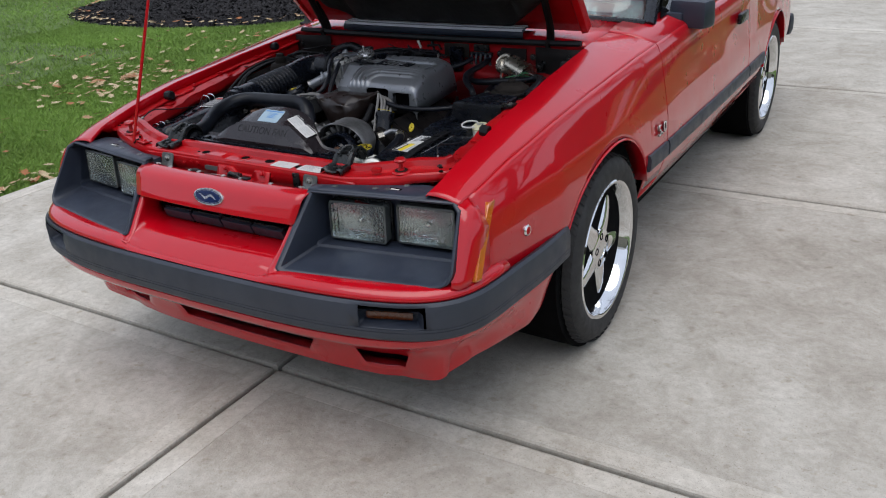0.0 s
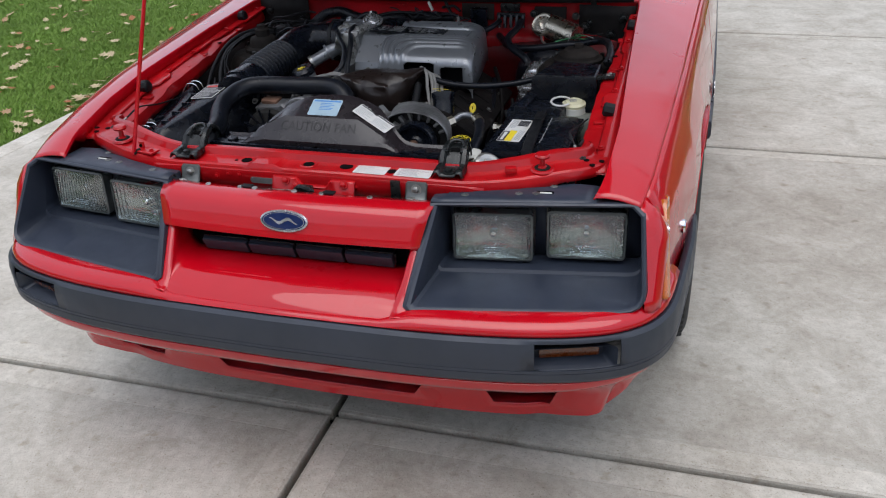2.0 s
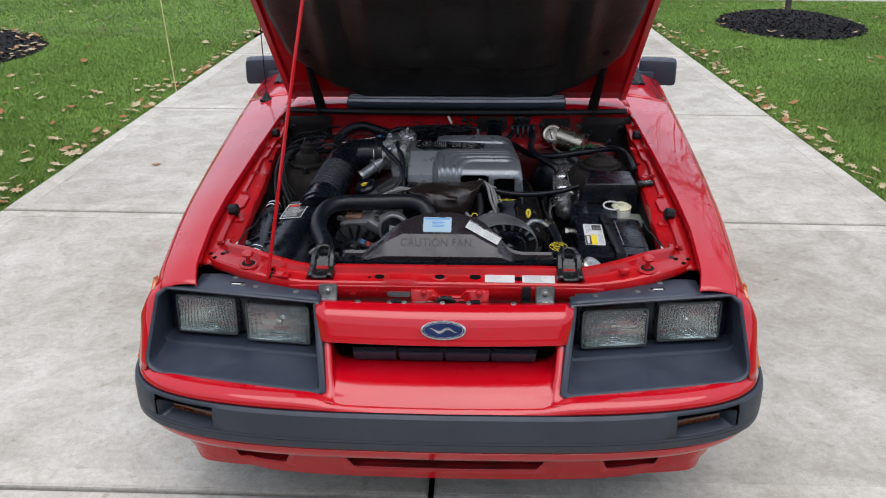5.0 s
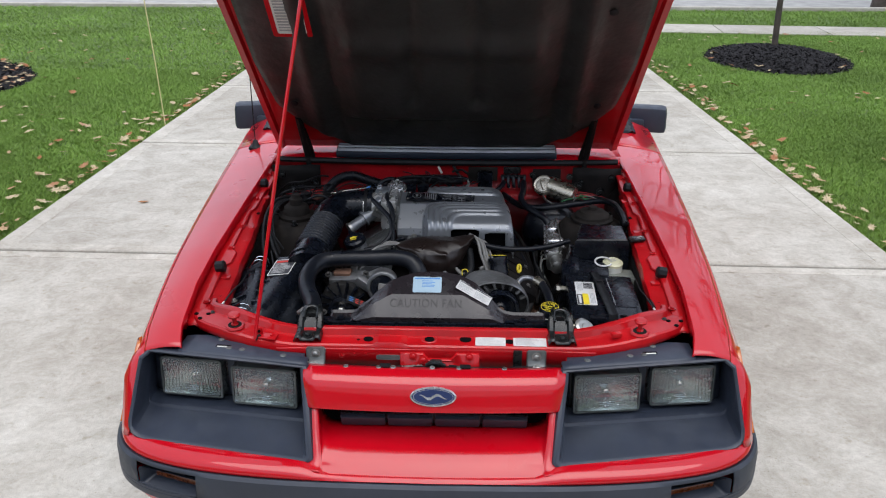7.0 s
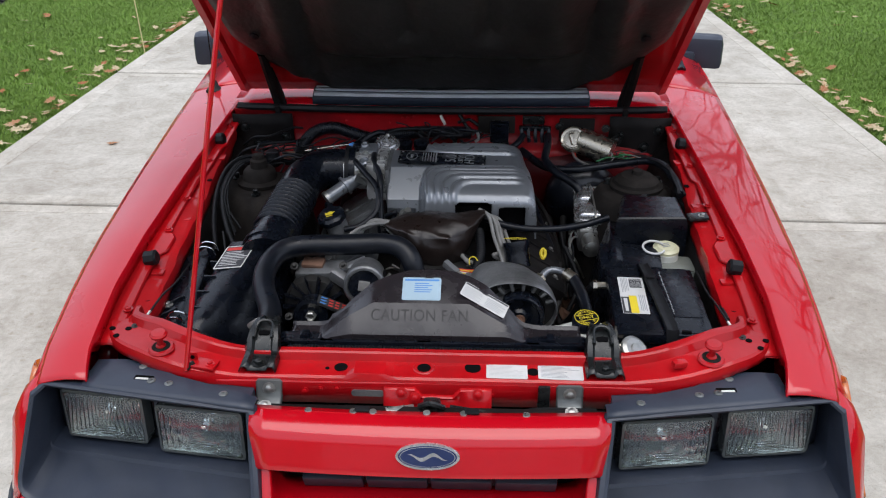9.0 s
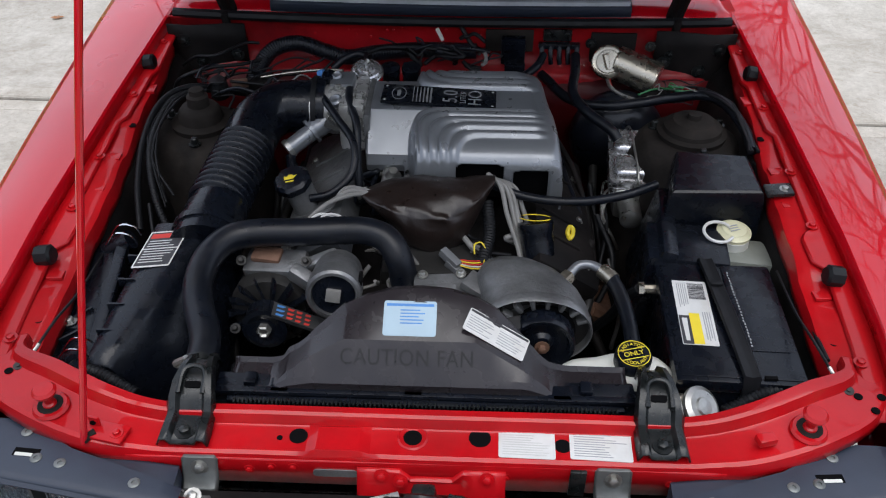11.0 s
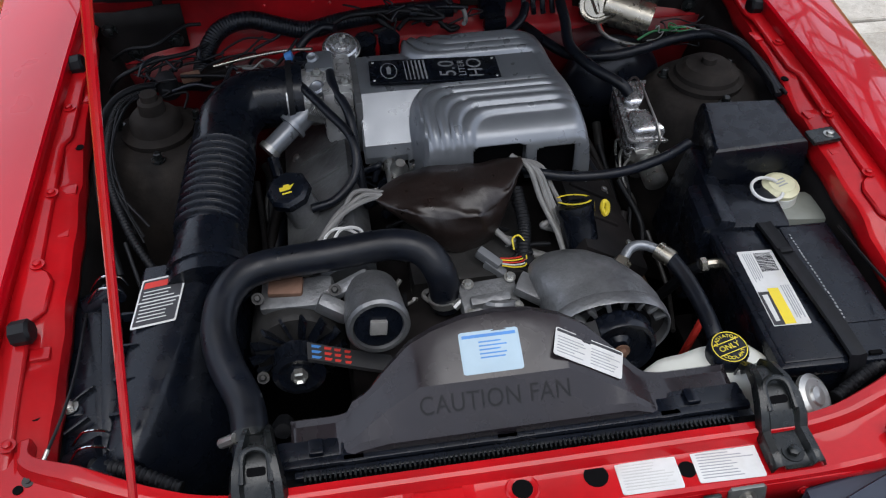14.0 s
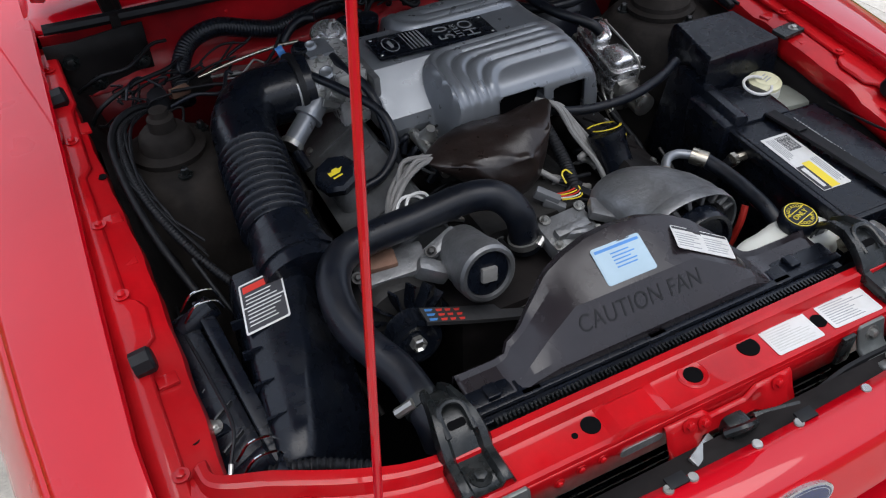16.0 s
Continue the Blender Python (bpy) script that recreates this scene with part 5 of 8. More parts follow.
    part("latch_cable", tube([(0.09, 0.35, 0.70), (0.13, 0.352, 0.693), (0.20, 0.36, 0.70), (0.30, 0.36, 0.70)], 0.005, 6), RUBBER, latch)
    for x in (-0.215, -0.135, -0.10, -0.005, 0.06, 0.17):
        part("nose_screw", lathe([(0.007, 0), (0.006, 0.002), (0.003, 0.002)], (x, 0.313, 0.726), (0, 0, 1), 12), STEEL, car)
    for x in (-0.12, 0.075):
        part("nose_clip", box((x, 0.318, 0.727), (0.026, 0.016, 0.004), 0.001), RUBBER, car)
    part("nose_shelf", box((0, 0.335, 0.705), (0.63, 0.035, 0.006), 0.001), BAYBLACK, car)
    # condenser fins in the gap below
    cond = part("condenser", box((0, 0.47, 0.60), (0.66, 0.02, 0.28)), DARK, car, "black finned condenser")
    for k in range(9):
        part("condenser_tube", box((0, 0.455, 0.49 + 0.022 * k), (0.64, 0.012, 0.006), 0.001), BLACK, cond)
    # paper labels on the deck
    for cx, w, rot, seed, mt in ((0.138, 0.076, -1, 4, PALEINK), (0.237, 0.083, -2, 5, GREYINK)):
        u = Matrix.Translation((cx, 0.4165, 0.7445)) @ pose(0, 0, 0, 0, 0, rot)
        lb = part("paper_label", prism(rounded(w, 0.048, 0.003), 0, 0.0007, u), WHITE, sup, "white printed paper label")
        part("print", bars(bmesh.new(), u @ pose(0, 0, 0.0007), 10, -w * 0.43, w * 0.43, -0.020, 0.020, 0.0002, 0.45, 0.34, seed), mt, lb)


build_bay()


# ---- radiator and shroud ----
def build_cooling():
    rad = part("radiator", box((-0.005, 0.503, 0.60), (0.62, 0.05, 0.27), 0.004), BLACK, car, "black radiator with a fluted top tank")
    part("top_tank", box((-0.005, 0.512, 0.742), (0.60, 0.030, 0.022), 0.006), BLACK, rad)
    part("tank_rail", box((-0.005, 0.490, 0.752), (0.60, 0.012, 0.010), 0.003), BLACK, rad)
    bm = bmesh.new()
    for k in range(90):
        box((-0.27 + 0.006 * k, 0.470, 0.751), (0.0025, 0.009, 0.008), 0, (0, 0, 0), bm)
    part("comb_back", box((-0.003, 0.478, 0.746), (0.56, 0.010, 0.010), 0.002), BLACK, rad)
    fins = part("fin_comb", bm, GUNMETAL, rad, smooth=0)
    fins["kind"] = "stuff"
    for x in (-0.21, -0.02, 0.19):
        part("clip", box((x, 0.498, 0.752), (0.030, 0.030, 0.010), 0.003), BLACK, rad)
    # shroud
    hump = [(-0.212, 0.0), (-0.205, 0.12), (-0.185, 0.19), (-0.128, 0.71), (-0.095, 0.86), (-0.055, 0.97), (-0.015, 1.0), (0.03, 0.97), (0.068, 0.86), (0.098, 0.70), (0.160, 0.08), (0.175, 0.0)]
    rows = []
    for x in sorted([*np.linspace(-0.285, 0.285, 72), -0.2005, -0.1995, -0.1205, -0.1195, 0.0645, 0.0655, 0.1445, 0.1455]):
        h = interp(x, hump)
        # the lettered face is bounded by sloping shoulders
        face = interp(x, [(-0.20, 0.0), (-0.12, 1.0), (0.065, 1.0), (0.145, 0.0)])
        base = interp(abs(x + 0.015), [(0.15, 0.762), (0.215, 0.748)])
        yb = 0.496
        up = interp(x, [(-0.23, 0.0), (-0.20, 1.0), (0.145, 1.0), (0.175, 0.0)])
        p1 = (yb + 0.004 * up, base + 0.013 * up)
        p2 = (yb + 0.010 * up + lerp(0.004, 0.030, face), base + 0.012 * up + lerp(0.004, 0.040, face) * (1 if h > 0.02 else 0.4))
        zc = max(base + 0.010 + 0.074 * h, p2[1] + 0.002)
        p3 = (lerp(0.545, 0.590, h), max(zc - 0.006, p2[1]))
        p4 = (lerp(0.55, 0.612, h), zc)
        p5 = (lerp(0.555, 0.625, h), zc - 0.006)
        p6 = (lerp(0.556, 0.628, h), base - 0.05)
        rows.append([(x, yb - 0.004, base - 0.02), (x, yb - 0.002, base + 0.006 * up), (x, *p1), (x, *p2), (x, *p3), (x, *p4), (x, *p5), (x, *p6)])
    sh = part("fan_shroud", grid(rows), SHROUD, car, "dark brown plastic fan shroud", 11, 0.003)
    sl = on_plane((-0.030, 0.5195, 0.7955), (1, 0, 0), (0, 0.036, 0.039)) @ pose(0, 0, 0.0008)
    lettering("raised_letters", "CAUTION FAN", 0.033, sl, ENGRAVED, sh, 0.0016, 1.06, 0.82)
    top = lambda x, y: interp(y, [(0.536, 0.814), (0.590, 0.772 + 0.074 * interp(x, hump) - 0.006), (0.612, 0.772 + 0.074 * interp(x, hump))])
    z0, z1 = top(-0.028, 0.537), top(-0.028, 0.587)
    u = on_plane((-0.028, 0.566, (z0 + z1) / 2 + 0.0030), (1, 0, 0), (0, 0.05, z1 - z0))
    lb = part("blue_label", prism(rounded(0.076, 0.054, 0.004), 0, 0.0008, u), BLUELAB, sh, "pale blue printed sticker")
    part("blue_field", prism(rounded(0.072, 0.050, 0.003), 0.0006, 0.0011, u), BLUELAB, lb)
    part("print", bars(bmesh.new(), u @ pose(0, 0, 0.0010), 5, -0.014, 0.022, -0.010, 0.015, 0.0004, 0.4, 0.35, 7), BLUEINK, lb)
    part("head_bar", prism([(-0.034, 0.0185), (0.034, 0.0185), (0.034, 0.0225), (-0.034, 0.0225)], 0.0011, 0.0014, u), BLUEINK, lb)
    u = on_plane((0.096, 0.556, 0.8125), (0.075, -0.020, -0.036), (0.02, 0.05, 0.006))
    lb = part("white_label", prism(rounded(0.098, 0.040, 0.003), 0, 0.0008, u), WHITE, sh, "white printed caution sticker")
    part("print", bars(bmesh.new(), u @ pose(0, 0, 0.0008), 6, -0.045, -0.004, -0.016, 0.010, 0.0003, 0.4, 0.3, 8), GREYINK, lb)
    part("print", bars(bmesh.new(), u @ pose(0, 0, 0.0008), 6, 0.003, 0.045, -0.016, 0.010, 0.0003, 0.4, 0.3, 9), GREYINK, lb)
    part("head_bar", prism([(-0.047, 0.0145), (0.047, 0.0145), (0.047, 0.0185), (-0.047, 0.0185)], 0.0007, 0.0011, u), INK, lb)
    for x in (-0.255, 0.225):
        part("clip", box((x, 0.510, 0.755), (0.018, 0.022, 0.010), 0.003), BLACK, sh)
    part("front_tab", prism([(-0.03, 0), (0.03, 0), (0.018, 0.012), (-0.018, 0.012)], 0, 0.004, on_plane((-0.01, 0.487, 0.748), (1, 0, 0), (0, -1, 0.2))), SHROUD, sh)
    # upper hose
    hose = part("radiator_hose", tube([(-0.330, 0.497, 0.715), (-0.334, 0.520, 0.748), (-0.340, 0.585, 0.758), (-0.366, 0.650, 0.772), (-0.374, 0.70, 0.785), (-0.360, 0.755, 0.798), (-0.318, 0.788, 0.803), (-0.213, 0.799, 0.803), (-0.130, 0.806, 0.803), (-0.084, 0.795, 0.795), (-0.060, 0.772, 0.765), (-0.052, 0.764, 0.705)], 0.0235, 18, 72), HOSE, car, "thick black rubber radiator hose")
    part("hose_clamp", tube([(-0.335, 0.528, 0.750), (-0.336, 0.543, 0.753)], 0.026, 20, 2), GUNMETAL, hose)
    part("clamp_screw", tube([(-0.370, 0.535, 0.755), (-0.350, 0.528, 0.772)], 0.007, 8, 2), STEEL, hose)
    part("hose_clamp", tube([(-0.055, 0.765, 0.728), (-0.053, 0.764, 0.718)], 0.026, 20, 2), STEEL, hose)
    part("clamp_screw", tube([(-0.045, 0.738, 0.725), (-0.030, 0.745, 0.735)], 0.006, 8, 2), STEEL, hose)
    part("seam", tube([(-0.157, 0.8055, 0.803), (-0.152, 0.8058, 0.803)], 0.0243, 18, 2), HOSE, hose)
    # overflow bottle and filler cap
    ob = bmesh.new()
    rows = []
    for t in np.linspace(0, 1, 16):
        x = lerp(0.192, 0.366, t)
        zt = interp(x, [(0.192, 0.722), (0.21, 0.732), (0.25, 0.736), (0.275, 0.744), (0.33, 0.745), (0.345, 0.742), (0.366, 0.730)])
        dy = interp(x, [(0.192, 0.018), (0.22, 0.030), (0.30, 0.036), (0.34, 0.036), (0.366, 0.022)])
        yc = interp(x, [(0.192, 0.572), (0.30, 0.570), (0.366, 0.562)])
        rows.append([(x, yc + dy * a, zt + b) for a, b in ((-1, -0.12), (-1, -0.02), (-0.85, -0.006), (-0.4, 0.0), (0.4, 0.0), (0.85, -0.006), (1, -0.02), (1, -0.12))])
    bottle = part("overflow_bottle", grid(rows, ob, close=True, cap=True), BOTTLE, car, "milky plastic coolant bottle", 50)
    c = (0.300, 0.575, 0.742)
    cap = part("cap", lathe([(0.024, 0.0), (0.0275, 0.003), (0.0275, 0.020), (0.025, 0.024), (0.0, 0.0245)], c, (0, -0.12, 1), 32), BLACK, bottle, "black cap with yellow lettering")
    u = on_plane(Vector(c) + Vector((0, -0.12, 1)).normalized() * 0.0246, (1, 0.05, 0), (0, 1, 0.12)) @ pose(0, 0, 0, 0, 0, 12)
    ring = [[u @ Vector((r * math.cos(a), r * math.sin(a), h)) for a in np.linspace(0, 2 * math.pi, 40, endpoint=False)] for r, h in ((0.0240, 0), (0.0240, 0.0006), (0.0228, 0.0006), (0.0228, 0))]
    part("yellow_ring", grid(ring, close=True), YELLOW, cap)
    lettering("cap_word", "ONLY", 0.0115, u, YELLOW, cap, 0.0004)
    for w, rad, flip in (("RADIATOR", 0.0175, 1), ("COOLANT", 0.0175, -1)):
        for i, chx in enumerate(w):
            a = radians((i - (len(w) - 1) / 2) * 17)
            lettering("cap_letter", chx, 0.0072, u @ pose(rad * math.sin(a), flip * rad * math.cos(a), 0, 0, 0, math.degrees(-a * flip)), YELLOW, cap, 0.0003)
    for y in (-0.0085, 0.0085):
        part("cap_line", prism([(-0.020, y - 0.0006), (0.020, y - 0.0006), (0.020, y + 0.0006), (-0.020, y + 0.0006)], 0, 0.0005, u), YELLOW, cap)
    # radiator filler cap, chromed, tilted
    rc = part("radiator_cap", lathe([(0.012, -0.01), (0.020, -0.004), (0.031, 0.0), (0.031, 0.006), (0.024, 0.010), (0.014, 0.009), (0.012, 0.012), (0.0, 0.013)], (0.384, 0.492, 0.742), (0.42, -0.34, 0.72), 28), STEEL, car, "chromed radiator pressure cap")
    part("neck", tube([(0.352, 0.51, 0.742), (0.372, 0.507, 0.742)], 0.006, 10, 2), SILVERCAN, rc)
    # ribbed loom behind the deck
    for s in (-1, 1):
        part("loom", tube([(s * 0.42, 0.492, 0.735), (s * 0.48, 0.520, 0.745), (s * 0.53, 0.540, 0.738)], 0.0085, 10, 90, ripple=lambda d: 0.0014 * math.sin(d * 2 * math.pi / 0.007)), RUBBER, car, "black ribbed wire loom")


build_cooling()
# ---- engine ----
def build_engine():
    part("engine_block", box((-0.01, 0.96, 0.52), (0.40, 0.56, 0.34), 0.03), BAYBLACK, car, "sooty engine block")
    part("gearbox", box((0, 1.36, 0.50), (0.30, 0.24, 0.30), 0.05), BAYBLACK, car)
    part("front_cover", box((0.0, 0.735, 0.60), (0.26, 0.12, 0.16), 0.03), CASTDARK, car, "dull cast timing cover")
    part("lower_intake", box((0.0, 0.97, 0.695), (0.20, 0.34, 0.05), 0.012), CASTDARK, car, "cast lower intake")
    for s, lab in ((-1, "grey valve cover with an oil cap"), (1, "cast valve cover coloured near-black for shade")):
        # right cover is near-black: shade beside the engine put into its colour
        vc = part("valve_cover", box((s * 0.218, 1.02, 0.722 if s < 0 else 0.690), (0.135, 0.42, 0.055), 0.014, (0, s * 32, 0)), VALVE if s < 0 else BAYBLACK, car, lab)
        for k in range(4):
            part("rib", box((s * 0.222, 0.90 + 0.07 * k, 0.752 if s < 0 else 0.72), (0.08, 0.006, 0.008), 0.002, (0, s * 32, 0)), VALVE if s < 0 else BAYBLACK, vc)
        for y in (0.86, 1.0, 1.14):
            part("bolt", bolt(bmesh.new(), (s * 0.262, y, 0.725 if s < 0 else 0.693), (s * 0.5, 0, 0.85), 0.007, 0.006), STEEL, vc)
        part("exhaust_header", tube([(s * 0.27, 0.85, 0.60), (s * 0.31, 0.90, 0.55), (s * 0.31, 1.10, 0.50), (s * 0.28, 1.25, 0.42)], 0.022, 10), RUST, car)

    # upper intake: plain plenum block
    sec = [(1.245, 0.77), (1.246, 0.850), (1.236, 0.860), (1.220, 0.8635), (1.130, 0.8635), (1.118, 0.860), (1.110, 0.853), (1.052, 0.800), (1.046, 0.780), (1.05, 0.765)]
    rows = [[(x, lerp(y, 1.17, k), lerp(z, 0.82, k * 0.6)) for y, z in sec] for x, k in ((-0.146, 0.02), (-0.143, 0.0), (-0.10, 0.0), (-0.05, 0.0), (0.02, 0.0), (0.10, 0.0), (0.17, 0.0))]
    man = part("intake_manifold", fix(grid(rows, close=True, cap=True)), ALU, car, "satin silver cast intake manifold with ribbed runners", 18)
    part("flange_joint", box((-0.1465, 1.165, 0.815), (0.012, 0.16, 0.10), 0.004), CAST, man)
    # ribbed runner cover over the plenum: ribs run along the plate, bend, and go down the inner side
    prof = [(1.312, 0.775), (1.309, 0.800), (1.302, 0.830), (1.285, 0.856), (1.25, 0.8705), (1.215, 0.8705), (1.19, 0.8662), (1.16, 0.8648), (1.13, 0.8660), (1.10, 0.8680),
            (1.07, 0.8660), (1.045, 0.8605), (1.02, 0.8515), (1.003, 0.8420), (0.994, 0.8330), (0.988, 0.8230), (0.9855, 0.808), (0.985, 0.788), (0.9845, 0.762)]
    pc = curve(prof, 150)

    def smooth_min(a, b, k):
        h = max(0.0, min(1.0, 0.5 + 0.5 * (b - a) / k))
        return lerp(b, a, h) - k * h * (1 - h)

    def ease(v):
        v = max(0.0, min(1.0, v))
        return v * v * (3 - 2 * v)
    nx = 96
    rows, cut = [], set()
    for j, (y, z) in enumerate(pc):
        xe = interp(y, [(0.985, 0.2205), (1.12, 0.2085), (1.30, 0.186)])
        plenum = interp(y, [(0.98, 0.60), (1.045, 0.775), (1.052, 0.7995), (1.110, 0.8535), (1.118, 0.8605), (1.130, 0.8642), (1.220, 0.8642), (1.236, 0.8605), (1.246, 0.850), (1.27, 0.78), (1.32, 0.60)])
        r = []
        for i in range(nx + 1):
            x = lerp(-0.085, xe - 0.024, i / nx)
            if y < 1.16:
                q = smooth_min(1.126 - y, (x + 0.068 - 0.10 * max(0, 1.06 - y)) * 1.05, 0.055)
            else:
                q = smooth_min(y - 1.192, (x + 0.066) * 1.05, 0.06)
            rise = ease(q / 0.018)
            if q < -0.010 and (x < 0.09 or y < 1.05 or y > 1.25):
                cut.add((j, i))
            wave = 0.5 - 0.5 * math.cos(2 * math.pi * (q - 0.004) / 0.0185)
            fade = ease(q / 0.004) * ease((0.0985 - q) / 0.006) * ease((xe - 0.014 - x) / 0.035)
            r.append((x, y, lerp(min(plenum, z) - 0.006, z - 0.003, rise) + 0.0066 * wave ** 0.7 * fade))
        for q in (0.25, 0.5, 0.75, 1.0):
            a = q * math.pi / 2
            r.append((xe - 0.024 + 0.024 * math.sin(a), y, z - 0.003 - 0.020 * (1 - math.cos(a))))
        r.append((xe + 0.002, y, min(z - 0.028, lerp(z, 0.752, 0.6))))
        r.append((xe + 0.002, y, min(z - 0.032, 0.752)))
        rows.append(r)

    def mouths(j, i):
        if (j, i) in cut or (j + 1, i + 1) in cut:
            return True
        x, y, z = rows[j][i]
        for x0, x1, zt in ((0.024, 0.112, 0.8235), (0.130, 0.206, 0.8135)):
            if y < 1.0 and i < nx and x0 < x < x1 and z < zt - 0.25 * max(0, 0.012 - min(x - x0, x1 - x)):
                return True
        return False
    part("runner_cover", grid(rows, skip=mouths), ALU, man, "ribbed silver runner cover", 50, 0.004)
    # near-black block stands in for the shade inside the runner mouths
    part("mouth_lining", box((0.088, 1.035, 0.770), (0.245, 0.05, 0.07), 0.004), DARK, man)
    part("divider", box((0.121, 1.004, 0.775), (0.012, 0.03, 0.055), 0.003), ALU, man)
    part("inner_wall", box((-0.020, 1.022, 0.768), (0.070, 0.05, 0.05), 0.006), ALU, man)
    # name plate
    u = on_plane((-0.011, 1.1565, 0.8705), (1, -0.03, -0.035), (0, 1, 0))
    plate = part("name_plate", prism(rounded(0.222, 0.071, 0.003), -0.004, 0.001, u, 0.0008), BLACK, man, "black plate with silver lettering")
    for k in range(6):
        part("stripe", box(tuple(u @ Vector((-0.050 + 0.0068 * k, 0.0, 0.0012))), (0.0016 + 0.0004 * k, 0.060, 0.0006)), PRINTSILVER, plate)
    turned = u @ pose(0, 0, 0, 0, 0, 90)
    lettering("plate_digits", "5.0", 0.040, turned @ pose(0, -0.023, 0.001), PRINTSILVER, plate, 0.0004, 1.0, 1.05)
    lettering("plate_word", "LITER", 0.0165, turned @ pose(0, -0.0475, 0.001), PRINTSILVER, plate, 0.0004, 1.05, 1.2)
    lettering("plate_mark", "HO", 0.037, turned @ pose(0, -0.071, 0.001), PRINTSILVER, plate, 0.0004, 1.0, 1.05)
    oval = [(0.0145 * math.cos(a), 0.025 * math.sin(a)) for a in np.linspace(0, 2 * math.pi, 28, endpoint=False)]
    part("oval_ring", prism(oval, 0.0008, 0.0014, u @ pose(-0.078, 0, 0)), PRINTSILVER, plate)
    part("oval_field", prism([(x * 0.86, y * 0.91) for x, y in oval], 0.0008, 0.0018, u @ pose(-0.078, 0, 0)), BLACK, plate)
    part("oval_swash", prism([(-0.003, -0.013), (0.003, -0.011), (0.004, 0.006), (0.001, 0.014), (-0.004, 0.008)], 0.0008, 0.0022, u @ pose(-0.078, 0, 0)), PRINTSILVER, plate)
    for x in (-0.104, 0.104):
        for y in (-0.028, 0.028):
            part("rivet", lathe([(0.003, 0), (0.002, 0.0012), (0, 0.0014)], u @ Vector((x, y, 0.001)), (0, 0, 1), 10), STEEL, plate)

    # throttle body
    tb = part("throttle_body", box((-0.178, 1.17, 0.818), (0.056, 0.118, 0.105), 0.014), THROTTLE, car, "bright cast throttle body")
    part("throat", lathe([(0.050, 0), (0.050, 0.03), (0.046, 0.05), (0.046, 0.07)], (-0.195, 1.178, 0.826), (-1, 0, 0), 28), THROTTLE, tb)
    part("boss", box((-0.205, 1.205, 0.868), (0.05, 0.06, 0.03), 0.010), ALU, tb)
    part("egr_spacer", box((-0.166, 1.185, 0.826), (0.026, 0.150, 0.092), 0.006), THROTTLE, tb)
    for p, r0 in (((-0.212, 1.145, 0.862), 0.014), ((-0.170, 1.128, 0.850), 0.010), ((-0.215, 1.205, 0.884), 0.011)):
        part("lug", lathe([(r0, -0.02), (r0, 0.004), (r0 * 0.7, 0.007), (r0 * 0.3, 0.004), (0, 0.004)], p, (-0.2, -0.4, 1), 14), ALU, tb)
    part("linkage", box((-0.214, 1.118, 0.835), (0.030, 0.006, 0.042), 0.002, (0, 20, 0)), STEEL, tb)
    part("return_spring", tube([(-0.224, 1.112, 0.845), (-0.200, 1.110, 0.830)], 0.009, 10, 60, ripple=lambda d: 0.0015 * math.sin(d * 2 * math.pi / 0.003)), STEEL, tb)
    egr = part("egr_valve", lathe([(0.015, -0.034), (0.015, -0.012), (0.024, -0.010), (0.030, -0.006), (0.032, 0.0), (0.032, 0.003), (0.029, 0.005), (0.029, 0.009), (0.026, 0.012), (0.019, 0.013), (0.018, 0.018), (0.012, 0.021), (0.0, 0.0215)], (-0.163, 1.258, 0.868), (0.05, -0.35, 1), 32), BRIGHT, car, "round zinc gas valve on the throttle body", 25)
    part("crimp_ring", lathe([(0.0325, -0.0015), (0.034, 0.0), (0.034, 0.0025), (0.0325, 0.004)], (-0.163, 1.258, 0.868), (0.05, -0.35, 1), 32, cap=False), STEEL, egr)
    part("nipple", tube([(-0.163, 1.250, 0.887), (-0.162, 1.246, 0.898), (-0.157, 1.238, 0.902)], 0.0035, 8, 6), STEEL, egr)
    part("sensor", lathe([(0.016, 0), (0.016, 0.022), (0.012, 0.028), (0, 0.028)], (-0.232, 1.215, 0.862), (0, -0.3, 1), 16), BLACK, tb, "black sensor")
    for p in ((-0.21, 1.17, 0.875), (-0.165, 1.14, 0.872), (-0.225, 1.14, 0.84)):
        part("bolt", bolt(bmesh.new(), p, (0, 0, 1), 0.007, 0.008), STEEL, tb)
    by = part("bypass_valve", tube([(-0.205, 1.165, 0.832), (-0.255, 1.130, 0.806), (-0.305, 1.094, 0.780)], lambda t: 0.021 if t < 0.55 else 0.0175, 20, 16), ALU, car, "bright aluminium air bypass cylinder")
    part("collar", tube([(-0.258, 1.128, 0.805), (-0.263, 1.1245, 0.802)], 0.026, 20, 2), ALU, by)
    part("tip", tube([(-0.300, 1.098, 0.783), (-0.307, 1.093, 0.779)], 0.020, 20, 2), STEEL, by)
    part("plug", tube([(-0.300, 1.085, 0.772), (-0.293, 1.055, 0.752)], 0.010, 10, 3), BLACK, by)

    # intake tube with bellows
    it = part("intake_tube", tube([(-0.236, 1.186, 0.826), (-0.28, 1.186, 0.826), (-0.332, 1.182, 0.823), (-0.366, 1.140, 0.815), (-0.377, 1.060, 0.802)], lambda t: 0.058 if t < 0.12 else 0.052, 26, 40), BLACK, car, "black plastic intake elbow with bellows")
    part("bellows", tube([(-0.377, 1.062, 0.802), (-0.386, 0.970, 0.793), (-0.394, 0.885, 0.784)], 0.0505, 28, 140, ripple=lambda d: 0.0046 * math.sin(d * 2 * math.pi / 0.0162)), BLACK, it, smooth=60)
